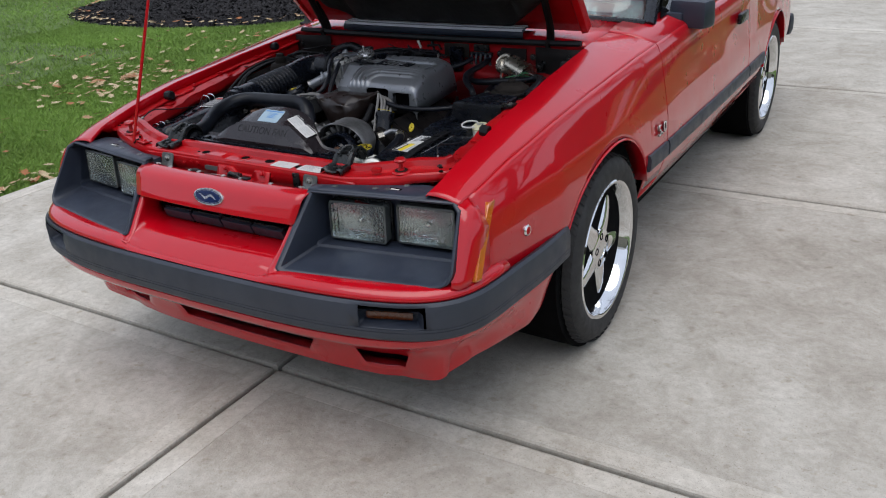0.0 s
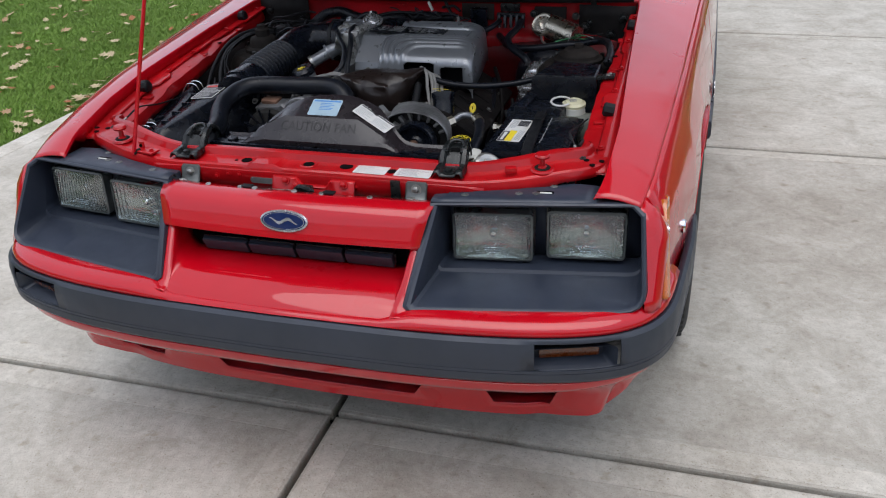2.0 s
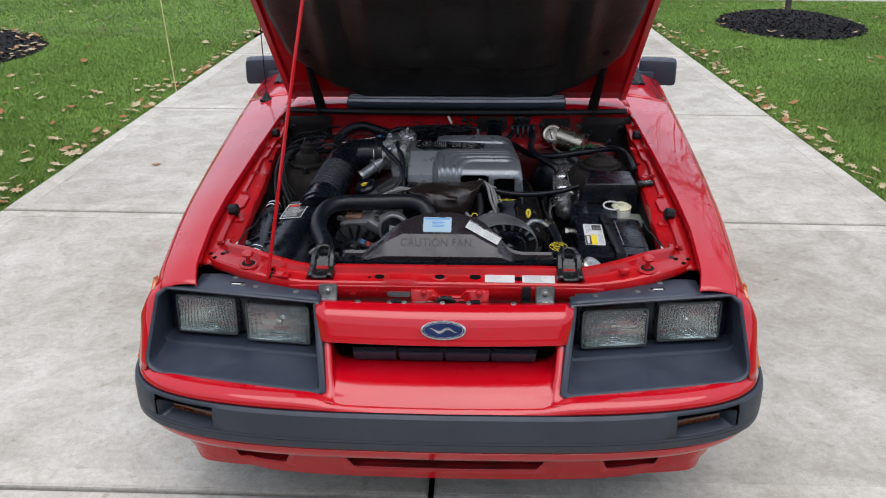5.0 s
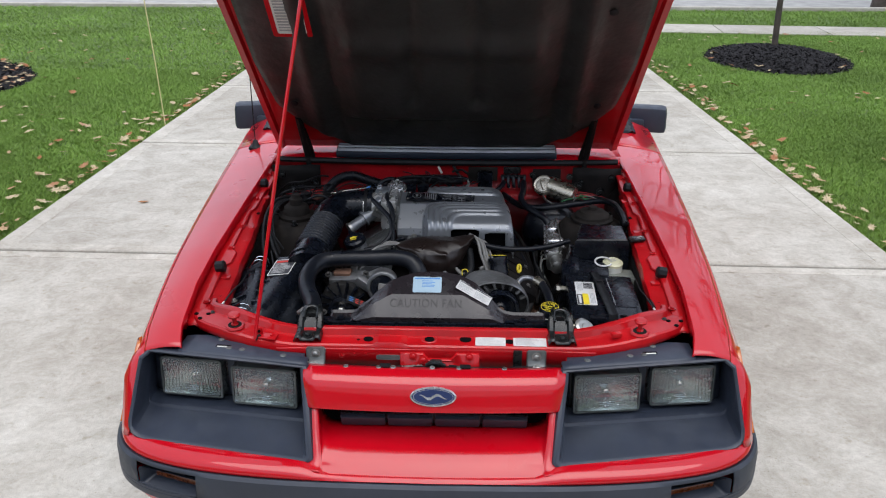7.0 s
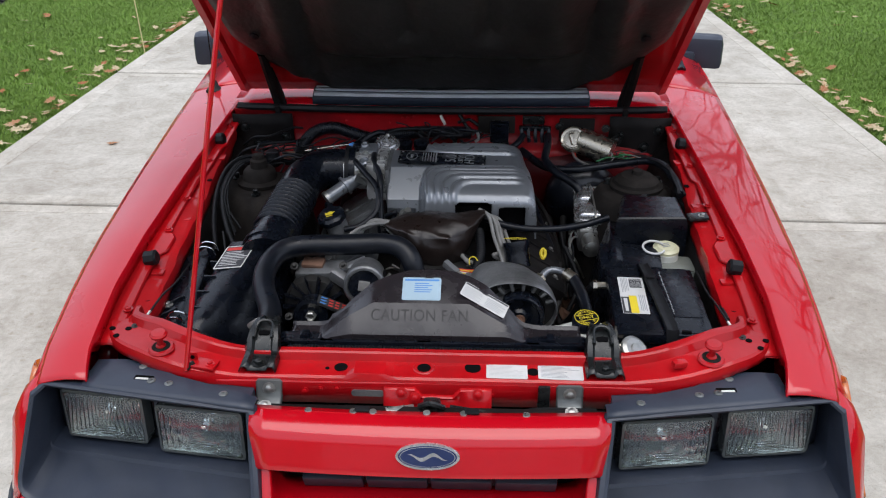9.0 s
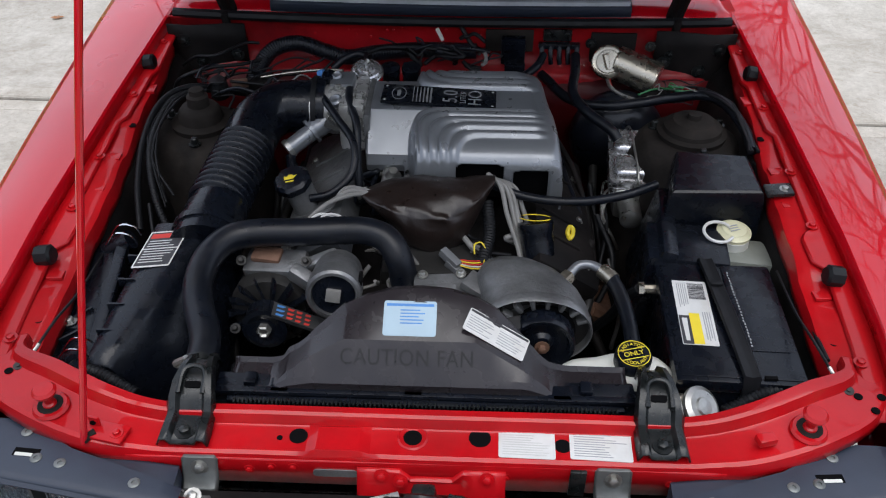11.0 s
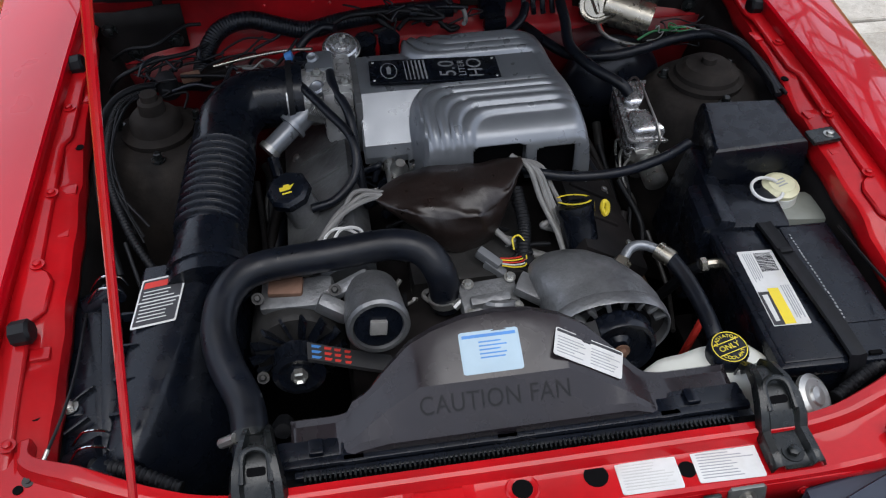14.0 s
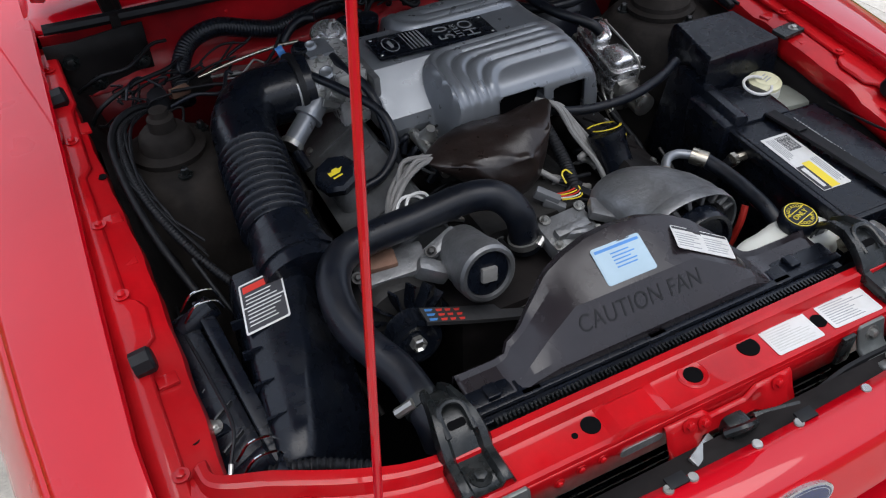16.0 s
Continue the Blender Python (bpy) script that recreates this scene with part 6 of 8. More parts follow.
    part("tube_end", tube([(-0.390, 0.886, 0.784), (-0.392, 0.84, 0.778), (-0.392, 0.792, 0.768)], lambda t: lerp(0.052, 0.060, t), 28, 10), BLACK, it)
    part("clamp", tube([(-0.252, 1.186, 0.826), (-0.262, 1.186, 0.826)], 0.0605, 28, 2), RUBBER, it)
    part("end_ring", tube([(-0.392, 0.824, 0.774), (-0.392, 0.812, 0.772)], 0.0625, 28, 2), BLACK, it)
    # air box
    def lid_z(p):
        return interp(p[1], [(0.53, 0.742), (0.82, 0.790)])
    rows = []
    for y in (0.835, 0.828, 0.80, 0.74, 0.68, 0.62, 0.575, 0.552, 0.540):
        z = lid_z((0, y)) - (0.010 if y > 0.83 or y < 0.545 else 0)
        xl = interp(y, [(0.54, -0.517), (0.82, -0.486)])
        xc = interp(y, [(0.54, -0.478), (0.71, -0.424), (0.82, -0.388)])
        xr = interp(y, [(0.54, -0.452), (0.60, -0.386), (0.82, -0.345)])
        rows.append([(xl - 0.02, y, 0.56), (xl - 0.006, y, z - 0.03), (xl, y, z - 0.006), (xl + 0.006, y, z), (lerp(xl, xc, 0.5), y, z + 0.004), (xc - 0.008, y, z + 0.006), (xc, y, z + 0.003), (xc + 0.008, y, z - 0.005), (lerp(xc, xr, 0.6), y, z - 0.045), (xr, y, z - 0.09), (xr + 0.01, y, 0.56)])
    ab = part("air_box", grid(rows, close=True, cap=True), BLACK, car, "black plastic air filter box", 40)
    u = on_plane((-0.455, 0.764, 0.7855), (0.066, 0.006, 0.004), (-0.016, 0.065, 0.0108)) @ pose(-0.002, 0, 0.0012) @ Matrix(((0.84, 0.28, 0, 0), (0, 1, 0, 0), (0, 0, 1, 0), (0, 0, 0, 1)))
    lb = part("label", prism(rounded(0.074, 0.078, 0.003), 0, 0.0008, u), WHITE, ab, "black label with white frame and print")
    part("label_field", prism(rounded(0.068, 0.072, 0.002), 0.0006, 0.0011, u), INK, lb)
    part("print", bars(bmesh.new(), u @ pose(0, 0, 0.0011), 9, -0.029, 0.029, -0.031, 0.020, 0.0003, 0.35, 0.28, 12), WHITE, lb)
    part("red_head", prism([(-0.031, 0.023), (0.012, 0.023), (0.012, 0.033), (-0.031, 0.033)], 0.0010, 0.0014, u), REDINK, lb)
    part("rule", prism([(-0.034, -0.001), (0.034, -0.001), (0.034, 0.001), (-0.034, 0.001)], 0.0010, 0.0015, u), WHITE, lb)
    side = part("filter_cover", box((-0.553, 0.675, 0.705), (0.058, 0.30, 0.075), 0.012, (9, -12, 4)), BLACK, ab, "ribbed black cover beside the lid")
    part("edge_bar", box((-0.523, 0.685, 0.752), (0.020, 0.27, 0.014), 0.004, (9, 0, 5)), BLACK, ab)
    for k in range(4):
        y = 0.60 + 0.05 * k
        part("gusset", prism([(0, -0.0025), (0.026, -0.001), (0.026, 0.001), (0, 0.0025)], 0, 0.014, pose(-0.512 + 0.03 * (y - 0.6), y, lid_z((0, y)) - 0.010)), BLACK, ab)
        part("rib", box((-0.556, y, 0.742), (0.035, 0.004, 0.010), 0.001, (9, -12, 30)), BLACK, ab)
    for y in (0.565, 0.800):
        z = lid_z((0, y)) - 0.004
        part("snout", tube([(-0.565, y - 0.004, z - 0.03), (-0.520, y, z - 0.006)], 0.017, 14, 4), BLACK, ab)
        for dy in (-0.012, 0.012):
            part("spring_clip", tube([(-0.560, y + dy, z - 0.010), (-0.540, y + dy, z + 0.014), (-0.515, y + dy, z + 0.012), (-0.507, y + dy, z - 0.006)], 0.0017, 6, 12), CHROME, ab, "bright wire clip")
    for y in (0.635, 0.755):
        part("screw", bolt(bmesh.new(), (-0.572, y, 0.738), (0, 0, 1), 0.008, 0.007), STEEL, ab)
        part("screw_lug", box((-0.572, y, 0.728), (0.040, 0.026, 0.016), 0.004), BLACK, ab)
    part("duct_snout", tube([(-0.545, 0.535, 0.720), (-0.52, 0.515, 0.700), (-0.50, 0.49, 0.66)], 0.045, 18), BLACK, ab)

    # distributor under its leatherette cover
    rows = []
    for t in np.linspace(0, 1, 56):
        x = lerp(-0.138, 0.098, t)
        yc = interp(t, [(0, 0.925), (0.15, 0.925), (0.35, 0.928), (0.7, 0.926), (0.9, 0.938), (1, 0.950)])
        w = interp(t, [(0, 0.010), (0.06, 0.026), (0.2, 0.050), (0.4, 0.066), (0.65, 0.066), (0.85, 0.046), (0.95, 0.024), (1, 0.012)])
        zt = interp(t, [(0, 0.798), (0.1, 0.803), (0.35, 0.811), (0.6, 0.812), (0.85, 0.817), (1, 0.820)])
        zb = interp(t, [(0, 0.790), (0.08, 0.778), (0.25, 0.750), (0.36, 0.712), (0.55, 0.695), (0.75, 0.705), (0.86, 0.750), (0.95, 0.795), (1, 0.808)])
        ring = []
        for k in range(44):
            a = 2 * math.pi * k / 44
            cy, cz = math.cos(a), math.sin(a)
            z = lerp((zt * 0.75 + zb * 0.25), zt, abs(cz) ** 1.3) if cz > 0 else lerp((zt * 0.75 + zb * 0.25), zb, -cz)
            y = yc + w * math.copysign(abs(cy) ** 0.8, cy) * (1 - 0.30 * max(0, -cz)) - 0.034 * max(0, -cz) ** 0.7 * math.sin(math.pi * t)
            crease_k = math.sin(t * math.pi)
            fold = 0.006 * noise.noise(Vector((x * 17, y * 22, z * 12)))
            fold += 0.0045 * (1 - abs(math.sin(y * 62 + 1.4 * math.sin(x * 17)))) ** 3 * crease_k * (cz > 0.1)
            fold += 0.006 * (1 - abs(math.sin(x * 36 + z * 40 + 0.6 * math.sin(z * 70)))) ** 2 * max(0, -cy) * (cz < 0.5)
            ring.append((x, y - fold * (0.3 if cz > 0.3 else 1), z + fold * (1 if cz > 0.1 else 0.2)))
        rows.append(ring)
    part("distributor_cover", grid(rows, close=True, cap=True), LEATHER, car, "dark brown leatherette cover over the distributor", 60)
    part("distributor", lathe([(0.04, -0.10), (0.045, -0.02), (0.05, 0.0)], (-0.005, 0.925, 0.74), (0, 0, 1), 20), CAST, car)
    # ignition wires
    r = random.Random(8)
    def rand_pts(pts, j):
        return [tuple(c + r.uniform(-j, j) for c in p) for p in pts]
    for k in range(5):
        j = 0.008 * k
        part("ignition_wire", tube(rand_pts([(-0.128, 0.918 + j * 0.7, 0.802 - j * 0.4), (-0.165, 0.912 + j, 0.806 - j * 0.6), (-0.205, 0.884 + j * 0.9, 0.798 - j), (-0.240, 0.842 + j, 0.772 - j), (-0.256, 0.80 + 2 * j, 0.72), (-0.262, 0.79 + 2 * j, 0.68)], 0.006), 0.0042, 8, 40), WIRE, car, "grey ignition wire")
        part("ignition_wire", tube(rand_pts([(0.086, 0.962 + j * 0.4, 0.818 - j * 0.5), (0.112 + j * 0.5, 0.940 + j * 0.7, 0.806 - j * 0.5), (0.126 + j * 0.7, 0.900 + j, 0.775 - j * 0.5), (0.138 + j * 1.0, 0.86 + j, 0.735), (0.150 + j, 0.83 + 2 * j, 0.695), (0.16, 0.80 + 3 * j, 0.66)], 0.006), 0.0044, 8, 40), WIRE, car, "grey ignition wire")
    for k in range(2):
        part("white_wire", tube([(-0.235 + 0.015 * k, 0.83, 0.772), (-0.215 + 0.015 * k, 0.862, 0.790), (-0.185 + 0.014 * k, 0.868, 0.785), (-0.16, 0.86, 0.76)], 0.0026, 6, 16), WHITE, car, "white wire")

    # alternator
    ac, ad = (-0.278, 0.690, 0.690), (0, -1, 0.12)
    alt = part("alternator", lathe([(0.04, -0.15), (0.066, -0.13), (0.070, -0.05), (0.062, -0.035), (0.03, -0.03)], ac, ad, 30), CASTDARK, car, "alternator with a black fan and belt pulley")
    for k in range(14):
        a = 2 * math.pi * k / 14
        part("fan_blade", box((ac[0] + 0.05 * math.cos(a), 0.722, ac[2] + 0.05 * math.sin(a)), (0.040, 0.016, 0.004), 0, (0, -math.degrees(a), 25)), BLACK, alt)
    part("pulley", lathe([(0.030, -0.024), (0.038, -0.020), (0.036, -0.014), (0.036, 0.006), (0.038, 0.012), (0.030, 0.014), (0.018, 0.008), (0.012, 0.010)], ac, ad, 30), BLACK, alt, "black belt pulley")
    part("nut", lathe([(0.012, 0.005), (0.012, 0.020), (0.009, 0.022), (0.006, 0.018)], ac, ad, 6), STEEL, alt)
    br = part("alternator_bracket", box((-0.270, 0.775, 0.752), (0.105, 0.050, 0.020), 0.006, (12, -6, -8)), CAST, car, "cast aluminium bracket arm")
    part("rust_band", box((-0.285, 0.782, 0.765), (0.05, 0.03, 0.012), 0.004, (12, 0, -8)), RUST, br)
    part("arm", box((-0.220, 0.745, 0.748), (0.05, 0.024, 0.030), 0.007, (10, 25, -20)), CAST, br)
    part("arm_lug", box((-0.196, 0.770, 0.765), (0.07, 0.022, 0.016), 0.006, (15, -20, 10)), CAST, br)
    for p in ((-0.325, 0.765, 0.765), (-0.215, 0.758, 0.772), (-0.330, 0.69, 0.68)):
        part("bolt", bolt(bmesh.new(), p, (0, -0.6, 0.8), 0.006, 0.008), CASTDARK, br)
    part("stud_boot", lathe([(0.014, 0), (0.016, 0.02), (0.011, 0.035), (0, 0.036)], (-0.305, 0.625, 0.655), (0, -0.8, 0.6), 14), RUBBER, alt)
    # belt with its print
    bw = [(-0.262, 0.690, 0.727), (-0.225, 0.688, 0.712), (-0.165, 0.684, 0.690), (-0.08, 0.68, 0.66)]
    rows = [[(p[0], p[1] - 0.014, p[2]), (p[0], p[1] + 0.014, p[2] + 0.003), (p[0], p[1] + 0.014, p[2] - 0.004), (p[0], p[1] - 0.014, p[2] - 0.007)] for p in curve(bw, 16)]
    belt = part("belt", grid(rows, close=True, cap=True), TYRE, car, "black ribbed drive belt with coloured print")
    for i, (t0, t1, mt) in enumerate(((0.05, 0.19, BLUEINK), (0.22, 0.31, REDINK), (0.33, 0.40, REDINK), (0.42, 0.49, REDINK))):
        c = curve(bw, 100)
        for dy in (-0.009, 0.0, 0.009):
            a, b = c[int(t0 * 100)], c[int(t1 * 100)]
            part("print", box(tuple((a + b) / 2 + np.array((0, dy, 0.0012 + 0.0015 * (dy / 0.014)))), (abs(b[0] - a[0]), 0.0045, 0.0006), 0, (6, math.degrees(math.atan2(a[2] - b[2], b[0] - a[0])), 0)), mt, belt)
    # tensioner drum
    tn = part("tensioner", lathe([(0.030, -0.10), (0.040, -0.085), (0.043, -0.03), (0.045, -0.028), (0.045, 0.0), (0.041, 0.004), (0.036, 0.004), (0.034, -0.004)], (-0.160, 0.688, 0.762), (0.05, -1, 0.22), 36), CAST, car, "cast aluminium tensioner drum")
    part("face", lathe([(0.034, -0.005), (0.034, -0.001), (0.0, 0.0)], (-0.160, 0.688, 0.762), (0.05, -1, 0.22), 30), BLACK, tn)
    part("square_drive", box((-0.160, 0.685, 0.763), (0.024, 0.008, 0.022), 0.002, (-12, 8, 0)), WIRE, tn)
    part("slot", box((-0.119, 0.715, 0.775), (0.006, 0.026, 0.010), 0.001), DARK, tn)

    # air pump: cast housing with a black pulley in front
    pc2 = (0.170, 0.620, 0.729)
    def pump_ring(r0, y, bulge=0.30, n=48):
        ring = []
        for k in range(n):
            a = 2 * math.pi * k / n
            rr = r0 * (1 + bulge * max(0, math.cos(a - math.pi * 0.86)) ** 3)
            ring.append((0.172 - 0.42 * max(0, y - 0.70) + rr * math.cos(a), y, 0.733 + rr * math.sin(a) * 0.85))
        return ring
    rows = [pump_ring(r0, y, b) for r0, y, b in ((0.022, 0.795, 0.4), (0.050, 0.780, 0.36), (0.066, 0.752, 0.33), (0.073, 0.715, 0.30), (0.0755, 0.685, 0.27), (0.0765, 0.664, 0.25))]
    pump = part("air_pump", fix(grid(rows, close=True, cap=True)), CAST, car, "grey cast air pump with a black pulley", 40)
    part("rim", fix(grid([pump_ring(rr, y, 0.25) for rr, y in ((0.0765, 0.666), (0.0785, 0.662), (0.0785, 0.646), (0.0770, 0.643), (0.0745, 0.645), (0.0740, 0.662))], close=True)), CAST, pump)
    part("pocket", fix(grid([pump_ring(rr, y, 0.25) for rr, y in ((0.0745, 0.660), (0.050, 0.662))], close=True)), CASTDARK, pump)
    for k in range(7):
        a = math.pi * (0.13 + 0.115 * k)
        part("web", box((0.172 + 0.067 * math.cos(a), 0.654, 0.733 + 0.057 * math.sin(a)), (0.020, 0.016, 0.007), 0.002, (0, -math.degrees(a), 0)), CAST, pump)
    part("cavity", lathe([(0.048, 0), (0.050, 0.010), (0.02, 0.012)], (0.175, 0.664, 0.728), (0, -1, 0), 36), DARK, pump)
    part("pulley", lathe([(0.047, -0.030), (0.052, -0.024), (0.052, -0.002), (0.049, 0.004), (0.043, 0.003), (0.039, -0.006), (0.020, -0.008), (0.014, -0.002), (0.0, -0.001)], pc2, (0, -1, 0.1), 44), BLACK, pump, "black pressed pulley")
    part("bolt", bolt(bmesh.new(), (0.170, 0.617, 0.729), (0, -1, 0.1), 0.008, 0.008), RUST, pump)
    bw = [(0.135, 0.630, 0.768), (0.06, 0.640, 0.735), (0.0, 0.645, 0.70)]
    rows = [[(p[0], p[1] - 0.013, p[2]), (p[0], p[1] + 0.013, p[2] + 0.003), (p[0], p[1] + 0.013, p[2] - 0.003), (p[0], p[1] - 0.013, p[2] - 0.006)] for p in curve(bw, 8)]
    part("pump_belt", grid(rows, close=True, cap=True), TYRE, car, "black ribbed drive belt")
    part("pump_arm", box((0.075, 0.735, 0.745), (0.06, 0.04, 0.016), 0.005, (0, 15, -30)), CAST, car)

    wo = part("water_outlet", box((0.008, 0.735, 0.725), (0.088, 0.075, 0.030), 0.008, (14, 0, 4)), CAST, car, "oily cast water outlet with bolts")
    part("ridge", box((0.006, 0.728, 0.745), (0.060, 0.016, 0.014), 0.004, (14, 0, 4)), CAST, wo)
    part("pipe", tube([(-0.015, 0.735, 0.735), (0.012, 0.716, 0.744), (0.042, 0.722, 0.735)], 0.008, 10, 12), CAST, wo)
    for x, y in ((-0.026, 0.712), (0.044, 0.716), (-0.022, 0.760), (0.042, 0.764)):
        part("bolt", bolt(bmesh.new(), (x, y, 0.742 + (y - 0.735) * 0.25), (0, -0.25, 1), 0.006, 0.008), STEEL, wo)
    # oil filler tube, dipstick, oil cap
    of = part("oil_filler", tube([(0.190, 0.80, 0.64), (0.180, 0.845, 0.71), (0.170, 0.880, 0.775)], lambda t: 0.028 if t < 0.9 else 0.031, 24, 14), BLACK, car, "black oil filler tube with a yellow-ringed cap")
    u = on_plane((0.169, 0.8835, 0.7795), (1, 0, 0), (0, 1, -0.45))
    for a0, a1 in ((0.3, 2.5), (3.4, 5.8)):
        ring = [[u @ Vector((r * math.cos(a), r * math.sin(a), 0.002 + h)) for a in np.linspace(a0, a1, 16)] for r, h in ((0.029, 0), (0.029, 0.001), (0.025, 0.001), (0.025, 0))]
        part("yellow_arc", grid(ring), YELLOW, of, "yellow printed arc")
    part("dipstick", tube([(0.236, 0.915, 0.66), (0.236, 0.918, 0.712), (0.2335, 0.922, 0.722), (0.237, 0.928, 0.731), (0.243, 0.926, 0.728), (0.243, 0.920, 0.718), (0.238, 0.916, 0.712)], 0.0042, 10, 28), YELLOW, car, "yellow looped dipstick handle")
    oc = part("oil_cap", lathe([(0.030, 0), (0.036, 0.004), (0.036, 0.016), (0.030, 0.022), (0.0, 0.023)], (-0.270, 0.970, 0.780), (-0.25, -0.25, 1), 8), BLACK, car, "black oil cap with a yellow symbol")
    part("neck", tube([(-0.245, 0.97, 0.72), (-0.268, 0.970, 0.785)], 0.027, 18, 3), CAST, oc)
    u = on_plane(Vector((-0.270, 0.970, 0.780)) + Vector((-0.25, -0.25, 1)).normalized() * 0.0232, (1, 0, 0.25), (0, 1, 0.25))
    part("symbol", prism([(-0.011, -0.006), (0.006, -0.006), (0.013, 0.003), (0.006, 0.001), (0.004, 0.005), (-0.004, 0.005), (-0.006, 0.001), (-0.012, 0.003)], 0, 0.0006, u), YELLOW, oc)
    part("symbol_bar", prism([(-0.008, -0.013), (0.008, -0.013), (0.008, -0.010), (-0.008, -0.010)], 0, 0.0006, u), YELLOW, oc)


build_engine()


# ---- battery, boxes, brake parts ----
def build_right_bay():
    base, topz = 0.555, 0.757
    bat = part("battery", box((0.456, 0.664, (base + topz) / 2 - 0.012), (0.178, 0.262, topz - base - 0.024), 0.006, (0, 0, -2)), BLACK, car, "black car battery with a white label")
    part("lid", box((0.456, 0.664, topz - 0.012), (0.190, 0.272, 0.024), 0.006, (0, 0, -2)), BLACK, bat)
    part("lid_step", box((0.504, 0.690, topz + 0.001), (0.070, 0.200, 0.006), 0.002, (0, 0, -2)), BLACK, bat)
    part("lid_ridge", box((0.456, 0.664, topz - 0.001), (0.174, 0.256, 0.006), 0.003, (0, 0, -2)), BLACK, bat)
    part("lift_notch", box((0.492, 0.537, topz + 0.002), (0.018, 0.006, 0.005), 0.001, (0, 0, -2)), DARK, bat)
    u = Matrix.Translation((0.409, 0.674, topz + 0.0026)) @ pose(0, 0, 0, 0, 0, -93)
    lb = part("label", prism(rounded(0.148, 0.054, 0.002), 0, 0.0008, u), WHITE, bat, "white battery label with yellow and black band")
    bm = bmesh.new()
    x = -0.068
    rr = random.Random(2)
    while x < -0.030:
        w = rr.choice((0.0008, 0.0014, 0.002))
        prism([(x, -0.004), (x + w, -0.004), (x + w, 0.022), (x, 0.022)], 0, 0.0003, u @ pose(0, 0, 0.0008), 0, bm)
        x += w + rr.choice((0.0008, 0.0012))
    part("print", bm, INK, lb)
    part("print", bars(bmesh.new(), u @ pose(0, 0, 0.0008), 5, -0.068, -0.005, -0.022, -0.006, 0.0003, 0.3, 0.4, 3), GREYINK, lb)
    part("print", bars(bmesh.new(), u @ pose(0, 0, 0.0008), 4, 0.0, 0.066, 0.010, 0.024, 0.0003, 0.3, 0.5, 4), GREYINK, lb)
    part("yellow_band", prism([(0.004, -0.010), (0.072, -0.010), (0.072, 0.006), (0.004, 0.006)], 0.0008, 0.0011, u), YELLOW, lb)
    part("black_band", prism([(0.010, -0.026), (0.073, -0.026), (0.073, -0.010), (0.010, -0.010)], 0.0008, 0.0011, u), INK, lb)
    part("white_bar", prism([(0.016, -0.022), (0.066, -0.021), (0.066, -0.015), (0.016, -0.014)], 0.0011, 0.0014, u), WHITE, lb)
    bm = bmesh.new()
    for y in np.linspace(0.60, 0.77, 26):
        box((0.480 + rr.uniform(-0.0006, 0.0006), y, topz + 0.0048), (0.0022, rr.uniform(0.002, 0.005), 0.0006), 0, (0, 0, 0), bm)
    st = part("moulded_print", bm, GREYINK, bat)
    rows = []
    for y, z in ((0.812, 0.70), (0.806, 0.745), (0.798, 0.765), (0.75, 0.767), (0.664, 0.768), (0.58, 0.767), (0.532, 0.764), (0.526, 0.745), (0.524, 0.68)):
        xc = lerp(0.449, 0.463, (0.81 - y) / 0.28)
        rows.append([(xc - 0.012, y, z), (xc - 0.010, y, z + 0.003), (xc - 0.002, y, z + 0.001), (xc + 0.002, y, z + 0.001), (xc + 0.010, y, z + 0.003), (xc + 0.012, y, z)])
    part("strap", grid(rows), RUBBER, bat, "black rubber hold-down strap", 40, 0.003)
    part("buckle", box((0.452, 0.73, 0.772), (0.020, 0.010, 0.006), 0.002), RUBBER, bat)
    part("tray", box((0.456, 0.664, 0.545), (0.22, 0.30, 0.02), 0.004), BAYBLACK, car)
    for y in (0.755, 0.515):
        tm = part("terminal", tube([(0.342, y, 0.735), (0.366, y, 0.735)], 0.008, 8, 2), SILVERCAN, bat, "brass side terminal bolt")
        part("head", tube([(0.336, y, 0.735), (0.345, y, 0.735)], 0.012, 6, 2), SILVERCAN, tm)
    part("battery_cable", tube([(0.338, 0.755, 0.735), (0.322, 0.77, 0.70), (0.30, 0.80, 0.62), (0.26, 0.83, 0.55)], 0.009, 8), RUBBER, car, "black battery cable")
    part("red_cable", tube([(0.332, 0.70, 0.68), (0.318, 0.69, 0.65), (0.312, 0.70, 0.58)], 0.006, 8), REDINK, car, "red battery cable")
    # vacuum box with its lower duct
    rows = []
    outline = [(0.436, 1.052), (0.566, 1.040), (0.566, 0.918), (0.404, 0.912)]
    ctr = np.mean(outline, axis=0)
    for g, z in ((1.10, 0.60), (1.04, 0.79), (1.02, 0.812), (0.98, 0.821), (0.92, 0.824)):
        rows.append([(*(ctr + (np.array(p) - ctr) * g), z) for p in outline])
    vb = part("canister_box", grid(rows, close=True, cap=True), BLACK, car, "black plastic box on the apron", 25)
    part("lower_step", box((0.430, 0.850, 0.715), (0.140, 0.110, 0.10), 0.012, (0, 0, -6)), BLACK, vb)
    part("side_wall", box((0.385, 0.90, 0.69), (0.03, 0.20, 0.18), 0.010, (0, 12, -6)), BLACK, vb)
    part("tab", box((0.590, 0.922, 0.826), (0.046, 0.034, 0.008), 0.003, (0, -6, 0)), GUNMETAL, vb)
    part("screw", bolt(bmesh.new(), (0.600, 0.920, 0.830), (0, 0, 1), 0.007, 0.005), STEEL, vb)
    # washer bottle
    # the body is a darker grey than the neck
    wb = part("washer_bottle", box((0.535, 0.862, 0.695), (0.110, 0.075, 0.09), 0.016, (0, 0, -8)), DIMBOTTLE, car, "dull grey washer bottle with a pale cap")
